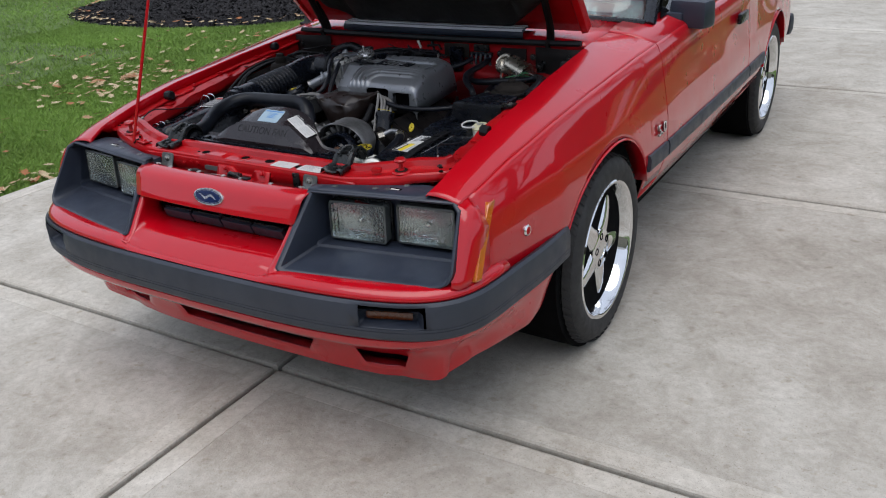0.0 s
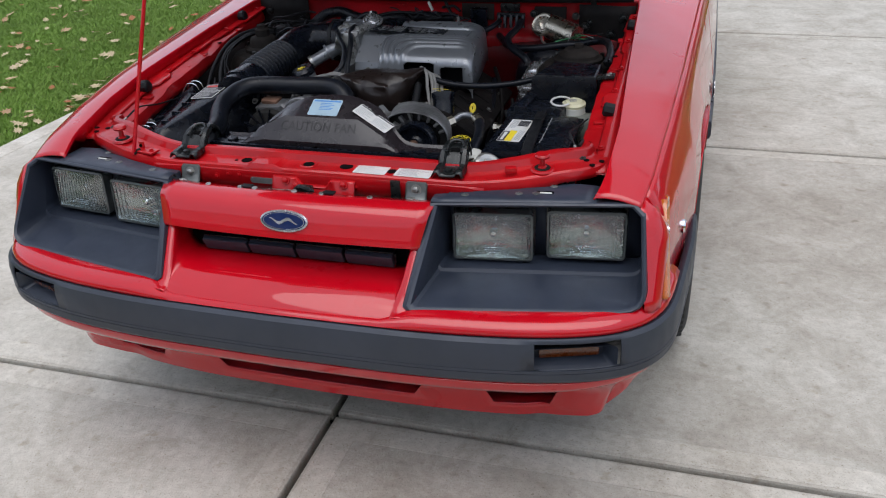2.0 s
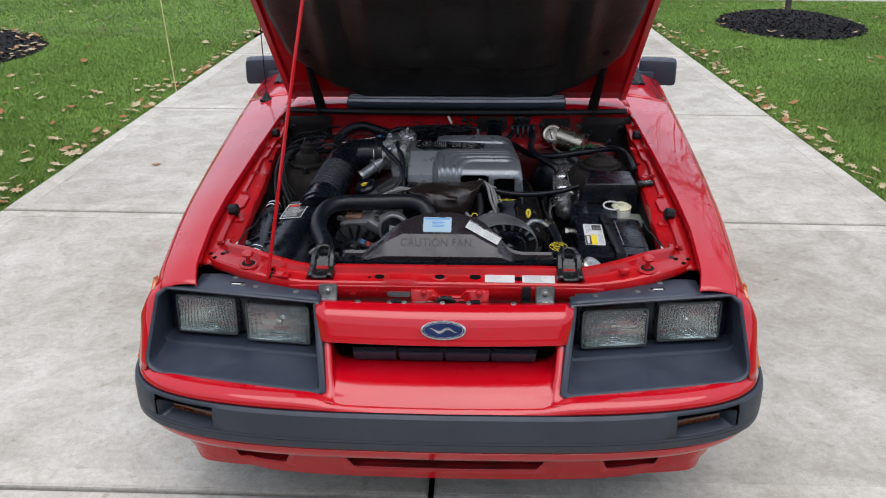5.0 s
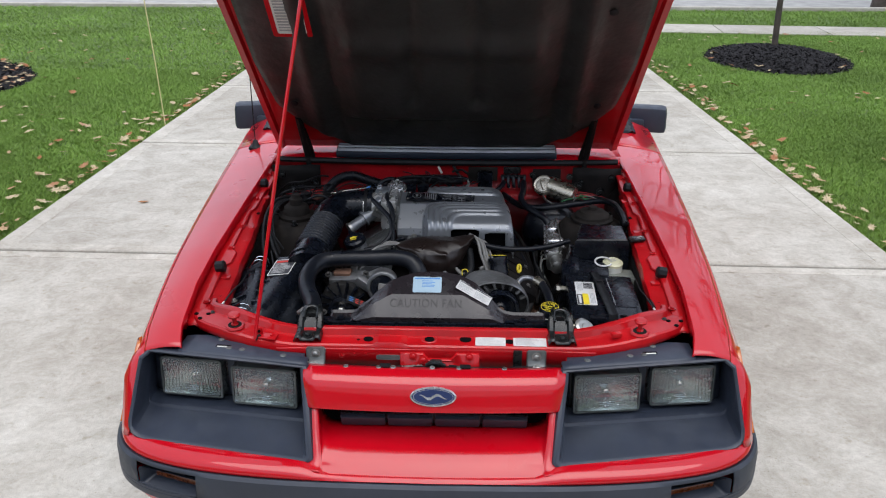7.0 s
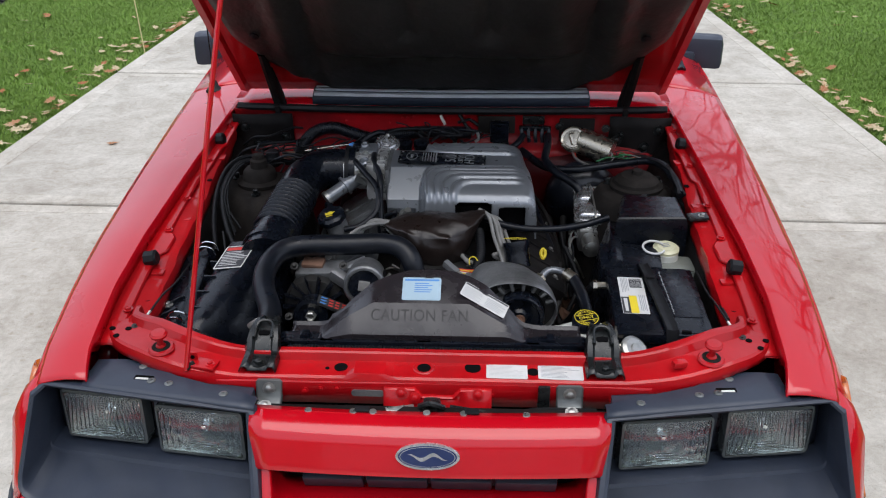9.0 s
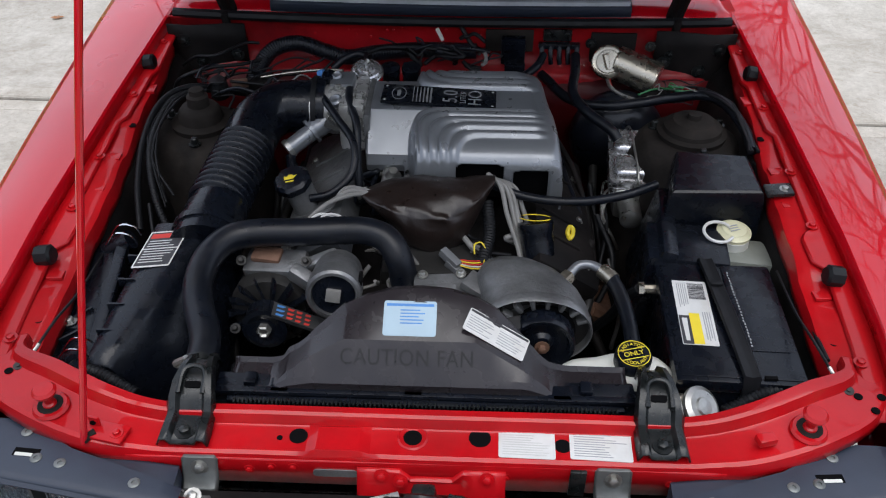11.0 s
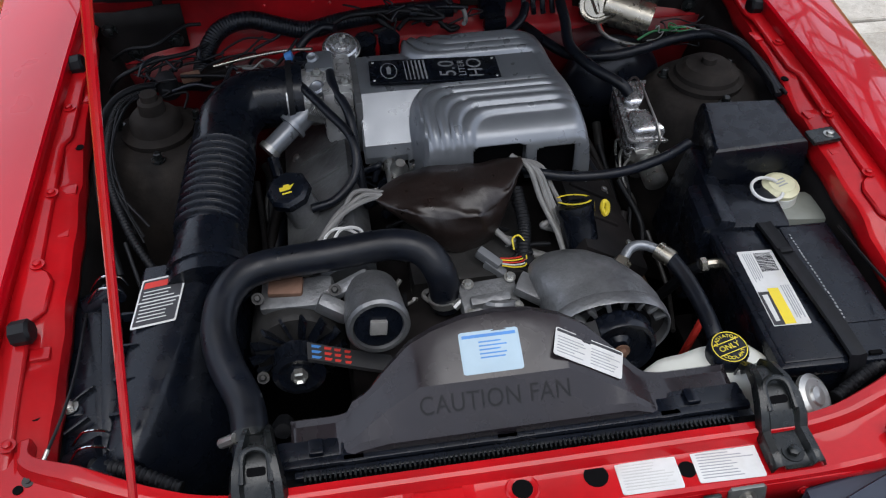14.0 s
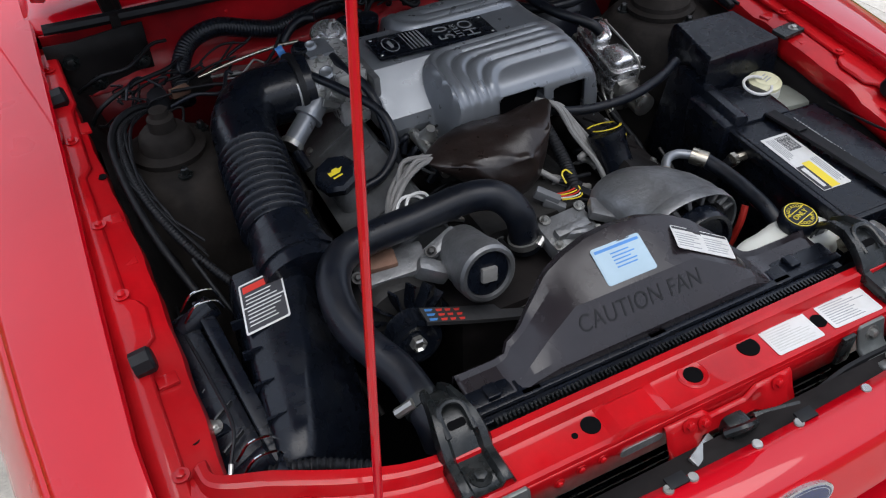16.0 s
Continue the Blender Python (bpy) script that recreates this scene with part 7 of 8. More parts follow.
    part("neck", lathe([(0.030, 0), (0.028, 0.02), (0.026, 0.022)], (0.517, 0.882, 0.738), (0, -0.1, 1), 24), BOTTLE, wb)
    part("cap", lathe([(0.026, 0), (0.030, 0.002), (0.030, 0.008), (0.023, 0.011), (0.021, 0.014), (0.0, 0.015)], (0.517, 0.883, 0.757), (0, -0.1, 1), 28), material("yellowed_cap_plastic", (0.62, 0.60, 0.40), 0.4, 0, 0, 0.1, 20), wb, "yellowed flip cap")
    part("loop", tube([(0.486 + 0.025 * math.cos(a), 0.869 + 0.024 * math.sin(a), 0.772 + 0.004 * math.sin(a)) for a in np.linspace(0.55, 5.75, 14)], 0.0028, 8, 60), WHITE, wb, "white cap tether")
    part("print", bars(bmesh.new(), pose(0.517, 0.882, 0.7722, 5, 0, 20), 3, -0.012, 0.012, -0.009, 0.009, 0.0005, 0.3, 0.4, 6), GREYINK, wb)
    # master cylinder and booster
    mc = part("master_cylinder", box((0.372, 1.165, 0.690), (0.056, 0.20, 0.07), 0.018, (6, 0, -4)), STEEL, car, "zinc brake master cylinder with a domed lid")
    u = pose(0.375, 1.145, 0.748, 11, 0, -4)
    part("reservoir", prism(rounded(0.080, 0.146, 0.012), -0.055, 0.0, u, 0.003), BRIGHT, mc)
    part("lid_rim", prism(rounded(0.088, 0.156, 0.014), -0.003, 0.004, u, 0.002), BRIGHT, mc)
    part("waist", prism(rounded(0.084, 0.150, 0.012), -0.022, -0.017, u, 0.001), BRIGHT, mc)
    for y, ln in ((-0.037, 0.062), (0.036, 0.064)):
        loops = [[u @ Vector((x, y + yy, z)) for x, yy in rounded(0.074 * k, ln * k, 0.014 * k, 5)] for k, z in ((1.0, 0.003), (0.97, 0.011), (0.88, 0.017), (0.70, 0.0205), (0.40, 0.022))]
        part("dome", grid(loops, close=True, cap=True), BRIGHT, mc, "bright pressed lid dome", 60)
    part("bail", tube([(0.371, 1.240, 0.748), (0.375, 1.20, 0.786), (0.377, 1.13, 0.776), (0.379, 1.068, 0.752), (0.375, 1.062, 0.715)], 0.0024, 6, 24), STEEL, mc, "wire bail")
    part("nose", lathe([(0.022, 0), (0.022, 0.05), (0.014, 0.055), (0.0, 0.056)], (0.368, 1.07, 0.688), (0, -1, -0.1), 18), STEEL, mc)
    part("brake_booster", lathe([(0.085, -0.05), (0.100, -0.02), (0.104, 0.0), (0.096, 0.02), (0.06, 0.045), (0.03, 0.05)], (0.375, 1.33, 0.690), (0, -1, 0.08), 40), NAVY, car, "dark blue brake booster drum")
    for k in range(3):
        part("brake_line", tube([(0.345, 1.09 + 0.03 * k, 0.685), (0.325, 1.07 + 0.03 * k, 0.69), (0.318, 1.05, 0.67 - 0.01 * k), (0.335, 1.03, 0.64), (0.36, 1.06, 0.58)], 0.0028, 6, 24), STEEL, car, "steel brake pipe")
    # silver motor on the firewall
    wm = part("wiper_motor", tube([(0.352, 1.405, 0.835), (0.385, 1.392, 0.828), (0.452, 1.361, 0.811)], lambda t: 0.030 if t < 0.25 else 0.037, 28, 16), SILVERCAN, car, "golden zinc wiper motor can")
    part("gear_cover", lathe([(0.033, -0.012), (0.037, -0.010), (0.037, 0.002), (0.034, 0.005), (0.031, 0.003), (0.026, 0.003), (0.024, 0.006), (0.0, 0.007)], (0.346, 1.382, 0.842), (-0.28, -0.80, 0.55), 28), SILVERCAN, wm)
    part("pressing", box((0.3445, 1.3765, 0.8455), (0.018, 0.004, 0.036), 0.006, (-34, 0, 30)), SILVERCAN, wm)
    part("motor_bracket", box((0.36, 1.435, 0.85), (0.10, 0.008, 0.07), 0.003), BAYBLACK, wm)
    part("lead", tube([(0.345, 1.39, 0.825), (0.352, 1.345, 0.80), (0.40, 1.31, 0.79), (0.455, 1.29, 0.80)], 0.004, 8), STEEL, wm)
    part("lead", tube([(0.349, 1.388, 0.822), (0.357, 1.340, 0.797), (0.405, 1.306, 0.787)], 0.003, 8), REDINK, wm)
    for x, z in ((0.310, 0.865), (0.44, 0.86), (0.485, 0.84)):
        part("bolt", bolt(bmesh.new(), (x, 1.424, z), (0, -1, 0), 0.008, 0.006), GUNMETAL, car)
    # relay and vacuum tree
    rl = part("relay", box((0.140, 1.408, 0.853), (0.052, 0.024, 0.060), 0.004, (8, 0, 0)), BLACK, car, "black relay on a dark steel plate")
    part("plate", box((0.132, 1.424, 0.868), (0.104, 0.004, 0.050), 0.001), DUSTY, rl)
    part("plug", box((0.145, 1.400, 0.812), (0.045, 0.022, 0.026), 0.004), BLACK, rl)
    vt = part("vacuum_tree", box((0.240, 1.415, 0.862), (0.090, 0.016, 0.012), 0.003), BLACK, car, "black vacuum tree with short hoses")
    part("mount", box((0.236, 1.424, 0.882), (0.062, 0.008, 0.026), 0.003), GUNMETAL, vt)
    for x in (0.216, 0.256):
        part("bolt", bolt(bmesh.new(), (x, 1.418, 0.886), (0, -1, 0), 0.007, 0.005), GUNMETAL, vt)
    for k in range(5):
        x = 0.203 + 0.019 * k
        part("nipple", tube([(x, 1.412, 0.862), (x, 1.404, 0.842), (x + 0.002, 1.400, 0.825)], 0.0055, 8, 6), BLACK, vt)
    # A/C line
    al = part("refrigerant_line", tube([(0.222, 0.782, 0.735), (0.240, 0.800, 0.744), (0.262, 0.802, 0.745), (0.282, 0.788, 0.744)], 0.008, 12, 20), ALU, car, "aluminium pipe running into a black hose")
    part("ferrule", tube([(0.280, 0.790, 0.744), (0.296, 0.768, 0.741)], 0.014, 14, 3), SILVERCAN, al)
    part("fitting", tube([(0.212, 0.770, 0.732), (0.224, 0.784, 0.735)], 0.014, 6, 2), SILVERCAN, al)
    part("line_hose", tube([(0.294, 0.771, 0.741), (0.305, 0.735, 0.735), (0.312, 0.685, 0.728), (0.314, 0.625, 0.715), (0.312, 0.60, 0.68)], 0.0125, 14, 24), HOSE, al)


build_right_bay()


# ---- harnesses, hoses and small plugs ----
def build_wiring():
    def corrugated(d):
        return 0.0006 * math.sin(d * 2 * math.pi / 0.0058)
    jobs = [
        ("wiring_harness", [(-0.425, 1.30, 0.79), (-0.418, 1.355, 0.815), (-0.385, 1.392, 0.850), (-0.33, 1.402, 0.862), (-0.27, 1.398, 0.846), (-0.22, 1.395, 0.835), (-0.15, 1.398, 0.846), (-0.06, 1.40, 0.853), (0.06, 1.405, 0.850)], 0.017, HOSE, 160, corrugated, "thick taped black wiring harness"),
        ("wiring_harness", [(-0.425, 1.30, 0.79), (-0.50, 1.25, 0.825), (-0.545, 1.20, 0.835), (-0.558, 1.12, 0.828), (-0.550, 1.02, 0.812), (-0.515, 0.92, 0.775), (-0.47, 0.85, 0.735)], 0.0066, RUBBER, 160, corrugated, "ribbed black wiring loom"),
        ("wiring_harness", [(-0.43, 1.29, 0.80), (-0.52, 1.235, 0.84), (-0.566, 1.17, 0.84), (-0.570, 1.06, 0.825), (-0.555, 0.95, 0.79), (-0.53, 0.86, 0.75)], 0.006, RUBBER, 60, None, "thin black wire bundle"),
        ("wiring_harness", [(0.205, 1.40, 0.80), (0.262, 1.295, 0.795), (0.335, 1.262, 0.800), (0.41, 1.262, 0.81), (0.47, 1.28, 0.812), (0.53, 1.262, 0.828), (0.562, 1.21, 0.835), (0.580, 1.13, 0.828), (0.580, 1.06, 0.82)], 0.0105, HOSE, 120, None, "taped black wiring harness"),
        ("vacuum_hose", [(0.276, 1.402, 0.845), (0.272, 1.345, 0.835), (0.262, 1.270, 0.825), (0.285, 1.21, 0.815), (0.330, 1.165, 0.80), (0.345, 1.15, 0.785)], 0.0105, HOSE, 40, None, "black vacuum hose"),
        ("vacuum_hose", [(0.207, 1.404, 0.845), (0.192, 1.37, 0.835), (0.165, 1.345, 0.825), (0.13, 1.33, 0.82)], 0.0085, HOSE, 30, None, "black vacuum hose"),
        ("vacuum_hose", [(0.085, 0.965, 0.800), (0.14, 0.948, 0.786), (0.20, 0.940, 0.780), (0.27, 0.942, 0.780), (0.34, 0.960, 0.784), (0.395, 0.985, 0.79)], 0.0085, HOSE, 40, None, "black hose across the bay"),
        ("throttle_cable", [(-0.395, 1.30, 0.83), (-0.33, 1.30, 0.842), (-0.26, 1.29, 0.855), (-0.215, 1.275, 0.862)], 0.0032, SILVERCAN, 30, None, "pale throttle cable"),
        ("vacuum_hose", [(-0.255, 1.205, 0.862), (-0.235, 1.15, 0.862), (-0.20, 1.085, 0.855), (-0.165, 1.03, 0.835), (-0.165, 0.985, 0.80), (-0.20, 0.955, 0.775), (-0.24, 0.95, 0.765)], 0.0075, HOSE, 50, None, "thin black breather hose"),
        ("vacuum_hose", [(-0.19, 1.215, 0.872), (-0.185, 1.14, 0.868), (-0.165, 1.08, 0.85), (-0.160, 1.03, 0.80), (-0.155, 1.0, 0.75)], 0.008, HOSE, 40, None, "thin black hose"),
        ("vacuum_hose", [(-0.24, 1.295, 0.855), (-0.215, 1.31, 0.872), (-0.19, 1.32, 0.878), (-0.17, 1.31, 0.88)], 0.008, HOSE, 24, None, "thin black hose"),
        ("wire", [(-0.45, 1.26, 0.84), (-0.38, 1.265, 0.83), (-0.32, 1.25, 0.825), (-0.27, 1.27, 0.85), (-0.24, 1.30, 0.87)], 0.003, RUBBER, 40, None, "thin black wire"),
        ("wire", [(-0.60, 1.40, 0.80), (-0.55, 1.36, 0.845), (-0.50, 1.35, 0.855), (-0.45, 1.40, 0.86), (-0.42, 1.415, 0.855)], 0.0035, RUBBER, 40, None, "thin black wire"),
        ("wire", [(-0.59, 1.30, 0.79), (-0.56, 1.28, 0.835), (-0.50, 1.30, 0.85), (-0.44, 1.33, 0.845), (-0.40, 1.37, 0.84)], 0.004, RUBBER, 40, None, "thin black wire"),
        ("wire", [(-0.20, 1.33, 0.86), (-0.15, 1.37, 0.868), (-0.10, 1.37, 0.872), (-0.04, 1.38, 0.866), (0.02, 1.36, 0.86)], 0.005, RUBBER, 40, None, "thin black wire"),
        ("wire", [(0.02, 1.43, 0.905), (0.035, 1.415, 0.885), (0.055, 1.40, 0.862), (0.09, 1.40, 0.85)], 0.005, RUBBER, 20, None, "thin black wire"),
        ("wire", [(0.46, 1.29, 0.80), (0.49, 1.30, 0.825), (0.53, 1.29, 0.83), (0.565, 1.25, 0.832)], 0.003, RUBBER, 30, None, "thin black wire"),
        ("wire", [(0.40, 1.285, 0.815), (0.44, 1.30, 0.822), (0.49, 1.285, 0.825), (0.52, 1.30, 0.82)], 0.0025, material("green_wire", (0.03, 0.16, 0.06), 0.5), 30, None, "thin green wire"),
        ("fuel_line", [(0.235, 1.20, 0.72), (0.25, 1.12, 0.70), (0.27, 1.02, 0.68), (0.28, 0.93, 0.62)], 0.007, HOSE, 24, None, "black fuel line"),
        ("fuel_line", [(0.225, 1.25, 0.74), (0.265, 1.15, 0.71), (0.29, 1.05, 0.66), (0.30, 0.92, 0.60)], 0.006, BAYBLACK, 24, None, "sooty steel pipe"),
        ("heater_hose", [(-0.30, 1.40, 0.70), (-0.29, 1.25, 0.68), (-0.30, 1.08, 0.66), (-0.33, 0.95, 0.60)], 0.013, HOSE, 24, None, "black heater hose"),
        ("wire", [(-0.475, 0.84, 0.735), (-0.46, 0.83, 0.76), (-0.455, 0.82, 0.775)], 0.003, YELLOW, 12, None, "short yellow wire"),
        ("wire", [(0.585, 1.05, 0.80), (0.592, 0.92, 0.79), (0.588, 0.80, 0.775), (0.580, 0.66, 0.765), (0.575, 0.56, 0.775)], 0.0035, RUBBER, 40, None, "thin black wire along the apron"),
        ("wire", [(-0.52, 0.90, 0.78), (-0.50, 0.84, 0.74), (-0.49, 0.82, 0.72)], 0.0035, RUBBER, 16, None, "thin black wire"),
        ("injector_loom", [(0.086, 0.84, 0.738), (0.076, 0.852, 0.748), (0.064, 0.846, 0.748), (0.064, 0.832, 0.738)], 0.0016, YELLOW, 16, None, "thin yellow wire loop"),
        ("injector_loom", [(0.085, 0.93, 0.78), (0.090, 0.88, 0.745), (0.080, 0.82, 0.72), (0.11, 0.78, 0.66)], 0.011, RUBBER, 30, corrugated, "black ribbed loom"),
        ("injector_loom", [(-0.085, 1.02, 0.75), (-0.115, 0.98, 0.755), (-0.15, 0.96, 0.75)], 0.006, RUBBER, 20, None, "black injector loom"),
    ]
    fwr = random.Random(41)
    for k in range(16):
        x, y, z = fwr.uniform(-0.10, 0.10), fwr.uniform(1.36, 1.405), fwr.uniform(0.835, 0.875)
        pts = [(x, y, z)]
        for _ in range(4):
            pts.append((pts[-1][0] + fwr.uniform(-0.045, 0.035), max(1.33, min(1.415, pts[-1][1] + fwr.uniform(-0.022, 0.022))), max(0.82, min(0.885, pts[-1][2] + fwr.uniform(-0.02, 0.02)))))
        jobs.append(("wire", pts, fwr.choice((0.002, 0.003, 0.0045)), fwr.choice((RUBBER, HOSE, RUBBER, WIRE)), 28, None, "thin wire over the firewall harness"))
    for k in range(10):
        x, y, z = fwr.uniform(-0.44, -0.30), fwr.uniform(1.27, 1.36), fwr.uniform(0.80, 0.835)
        pts = [(x, y, z)]
        for _ in range(4):
            pts.append((pts[-1][0] + fwr.uniform(-0.01, 0.05), max(1.26, min(1.40, pts[-1][1] + fwr.uniform(-0.03, 0.03))), max(0.79, min(0.86, pts[-1][2] + fwr.uniform(-0.02, 0.022)))))
        jobs.append(("wire", pts, fwr.choice((0.002, 0.003, 0.004)), fwr.choice((RUBBER, HOSE, RUBBER, WIRE)), 28, None, "thin wire behind the intake elbow"))
    for k in range(12):
        x, y = fwr.uniform(-0.135, -0.05), fwr.uniform(0.95, 1.06)
        pts = [(x, y, 0.745)]
        for _ in range(3):
            pts.append((pts[-1][0] + fwr.uniform(-0.03, 0.025), pts[-1][1] + fwr.uniform(-0.03, 0.03), max(0.70, min(0.775, pts[-1][2] + fwr.uniform(-0.02, 0.025)))))
        jobs.append(("injector_loom", pts, fwr.choice((0.0025, 0.004, 0.006)), fwr.choice((RUBBER, HOSE, WIRE, STEEL)), 22, None, "thin loom beside the intake"))
    cr = random.Random(77)
    for k in range(30):
        x, y = cr.uniform(-0.18, 0.17), cr.uniform(0.74, 0.92)
        z = cr.uniform(0.685, 0.725)
        pts = [(x, y, z)]
        for _ in range(3):
            pts.append((pts[-1][0] + cr.uniform(-0.05, 0.05), pts[-1][1] + cr.uniform(-0.03, 0.04), max(0.66, pts[-1][2] + cr.uniform(-0.03, 0.025))))
        jobs.append(("wire", pts, cr.choice((0.003, 0.004, 0.0055)), cr.choice((RUBBER, RUBBER, HOSE, WIRE)), 20, None, "thin wire in the engine valley"))
    for k in range(10):
        y = cr.uniform(0.9, 1.25)
        x = cr.uniform(0.24, 0.33)
        jobs.append(("pipe", [(x, y, 0.68), (x + cr.uniform(-0.03, 0.03), y - 0.08, cr.uniform(0.60, 0.68)), (x + cr.uniform(-0.03, 0.04), y - 0.18, cr.uniform(0.52, 0.64))], cr.choice((0.004, 0.006, 0.009)), cr.choice((RUBBER, BAYBLACK, CASTDARK)), 20, None, "dark pipe low in the bay"))
    for k in range(9):
        y = cr.uniform(0.85, 1.2)
        x = -cr.uniform(0.27, 0.36)
        jobs.append(("pipe", [(x, y, 0.70), (x + cr.uniform(-0.03, 0.03), y - 0.08, cr.uniform(0.62, 0.70)), (x + cr.uniform(-0.04, 0.03), y - 0.18, cr.uniform(0.55, 0.64))], cr.choice((0.004, 0.006, 0.009)), cr.choice((RUBBER, BAYBLACK, CASTDARK)), 20, None, "dark pipe low in the bay"))
    # loose wires at the strut towers and the motor
    for k in range(12):
        x, y, z = cr.uniform(-0.56, -0.42), cr.uniform(1.20, 1.34), cr.uniform(0.80, 0.845)
        pts = [(x, y, z)]
        for _ in range(4):
            pts.append((pts[-1][0] + cr.uniform(-0.02, 0.045), pts[-1][1] + cr.uniform(-0.03, 0.04), max(0.79, min(0.87, pts[-1][2] + cr.uniform(-0.025, 0.025)))))
        jobs.append(("wire", pts, cr.choice((0.0018, 0.0025, 0.0035)), cr.choice((RUBBER, RUBBER, HOSE, WIRE)), 26, None, "thin wire by the strut tower"))
    for k in range(6):
        j = 0.012 * k
        jobs.append(("wire", [(-0.50 + cr.uniform(-0.01, 0.01), 1.25, 0.825), (-0.545 + cr.uniform(-0.014, 0.012), 1.18, 0.838), (-0.556 + cr.uniform(-0.014, 0.012), 1.09, 0.828), (-0.543 + cr.uniform(-0.014, 0.012), 1.0, 0.808), (-0.51 + cr.uniform(-0.02, 0.02), 0.90 + j, 0.765)], cr.choice((0.0018, 0.0028)), RUBBER, 40, None, "thin black wire along the apron"))
    green = material("green_wire", (0.02, 0.16, 0.05), 0.5)
    for k in range(11):
        x, y, z = cr.uniform(0.41, 0.47), cr.uniform(1.275, 1.315), cr.uniform(0.805, 0.825)
        pts = [(x, y, z)]
        for _ in range(5):
            pts.append((pts[-1][0] + cr.uniform(-0.012, 0.030), pts[-1][1] + cr.uniform(-0.022, 0.022), max(0.80, min(0.838, pts[-1][2] + cr.uniform(-0.012, 0.014)))))
        jobs.append(("wire", pts, 0.0013, (green, RUBBER, WIRE, RUBBER, REDINK, RUBBER)[k % 6], 34, None, "thin coloured wire by the motor"))
    for k in range(4):
        jobs.append(("wire", [(0.52, 1.27 + 0.006 * k, 0.832), (0.560 + cr.uniform(-0.008, 0.01), 1.21, 0.842), (0.577 + cr.uniform(-0.008, 0.012), 1.13, 0.835), (0.576 + cr.uniform(-0.008, 0.012), 1.05, 0.825)], 0.0035, RUBBER, 30, None, "thin black wire along the apron"))
    for name, pts, rad, mat, n, rip, lab in jobs:
        part(name, tube(pts, rad, 10 if rad > 0.006 else 7, int(60 + 4.5 * sum(math.dist(a, b) for a, b in zip(pts, pts[1:])) / 0.0058) if rip else n, ripple=rip), mat, car, lab, 60)
    # plugs and little fittings
    part("connector", box((0.022, 0.822, 0.735), (0.042, 0.015, 0.017), 0.003, (0, 20, -40)), material("grey_connector", (0.13, 0.135, 0.14), 0.5), car, "grey wiring connector")
    part("connector", box((0.030, 0.812, 0.722), (0.036, 0.014, 0.016), 0.003, (0, 20, -40)), bpy.data.materials["grey_connector"], car, "grey wiring connector")
    part("black_plug", box((0.088, 0.808, 0.722), (0.026, 0.016, 0.016), 0.002, (0, 15, -50)), RUBBER, car, "black wiring plug")
    for k, mt in enumerate((YELLOW, WHITE, REDINK, YELLOW, REDINK)):
        part("wire", tube([(0.040, 0.806 + 0.004 * k, 0.733), (0.060, 0.800 + 0.005 * k, 0.732), (0.078, 0.806 + 0.005 * k, 0.730), (0.082, 0.83 + 0.006 * k, 0.735 - 0.004 * k)], 0.0013, 6, 14), mt, car, "coloured wire")
    part("blue_clip", tube([(-0.262, 1.252, 0.862), (-0.250, 1.252, 0.866)], 0.0095, 14, 2), BLUEINK, car, "bright blue hose clip")
    part("valve_button", lathe([(0.019, -0.03), (0.019, 0.0), (0.016, 0.005), (0.016, 0.010), (0.0, 0.012)], (-0.475, 1.255, 0.836), (0, -0.2, 1), 20), RUBBER, car, "round black valve")
    for x in (-0.118, -0.075):
        part("vacuum_cap", lathe([(0.018, -0.03), (0.018, 0.0), (0.020, 0.002), (0.020, 0.014), (0.012, 0.018), (0.0, 0.018)], (x, 1.295, 0.850), (0, -0.2, 1), 18), BLACK, car, "black round vacuum motor")
    part("tan_plug", box((-0.02, 1.41, 0.885), (0.008, 0.008, 0.030), 0.002, (0, -25, 0)), BOTTLE, car)
    part("pressure_regulator", lathe([(0.014, -0.03), (0.016, 0.0), (0.012, 0.006), (0.008, 0.020)], (-0.092, 1.015, 0.775), (0.1, -0.4, 1), 14), STEEL, car, "zinc fuel regulator")
    part("fuel_rail", tube([(-0.10, 0.93, 0.755), (-0.105, 1.0, 0.765), (-0.105, 1.08, 0.765)], 0.010, 12), STEEL, car, "steel fuel rail")
    for y in (0.95, 1.02):
        part("injector", tube([(-0.105, y, 0.76), (-0.125, y, 0.735)], 0.009, 10, 2), BLACK, car)
    part("wire_plug", box((0.44, 1.295, 0.808), (0.060, 0.030, 0.018), 0.004, (0, 0, -10)), BAYBLACK, car)
    part("wire_plug", box((-0.40, 1.300, 0.815), (0.05, 0.026, 0.020), 0.004, (0, 0, 20)), BAYBLACK, car)
    part("brown_plug", box((-0.435, 1.275, 0.828), (0.034, 0.018, 0.014), 0.003, (0, 0, 15)), RUST, car)
    # radio aerial on the fender
    an = part("aerial", tube([(-0.727, 1.625, 0.900), (-0.728, 1.627, 1.20), (-0.730, 1.63, 1.62)], 0.0020, 6, 8), BLACK, car, "thin wire radio aerial")
    part("aerial_base", lathe([(0.024, -0.008), (0.022, 0.004), (0.014, 0.010), (0.008, 0.028), (0.004, 0.032)], (-0.727, 1.625, 0.898), (0, 0, 1), 18), RUBBER, an, "black rubber aerial base")
    part("base_plate", box((-0.727, 1.625, 0.899), (0.045, 0.05, 0.010), 0.003, (4, 12, 0)), RUBBER, an)


build_wiring()
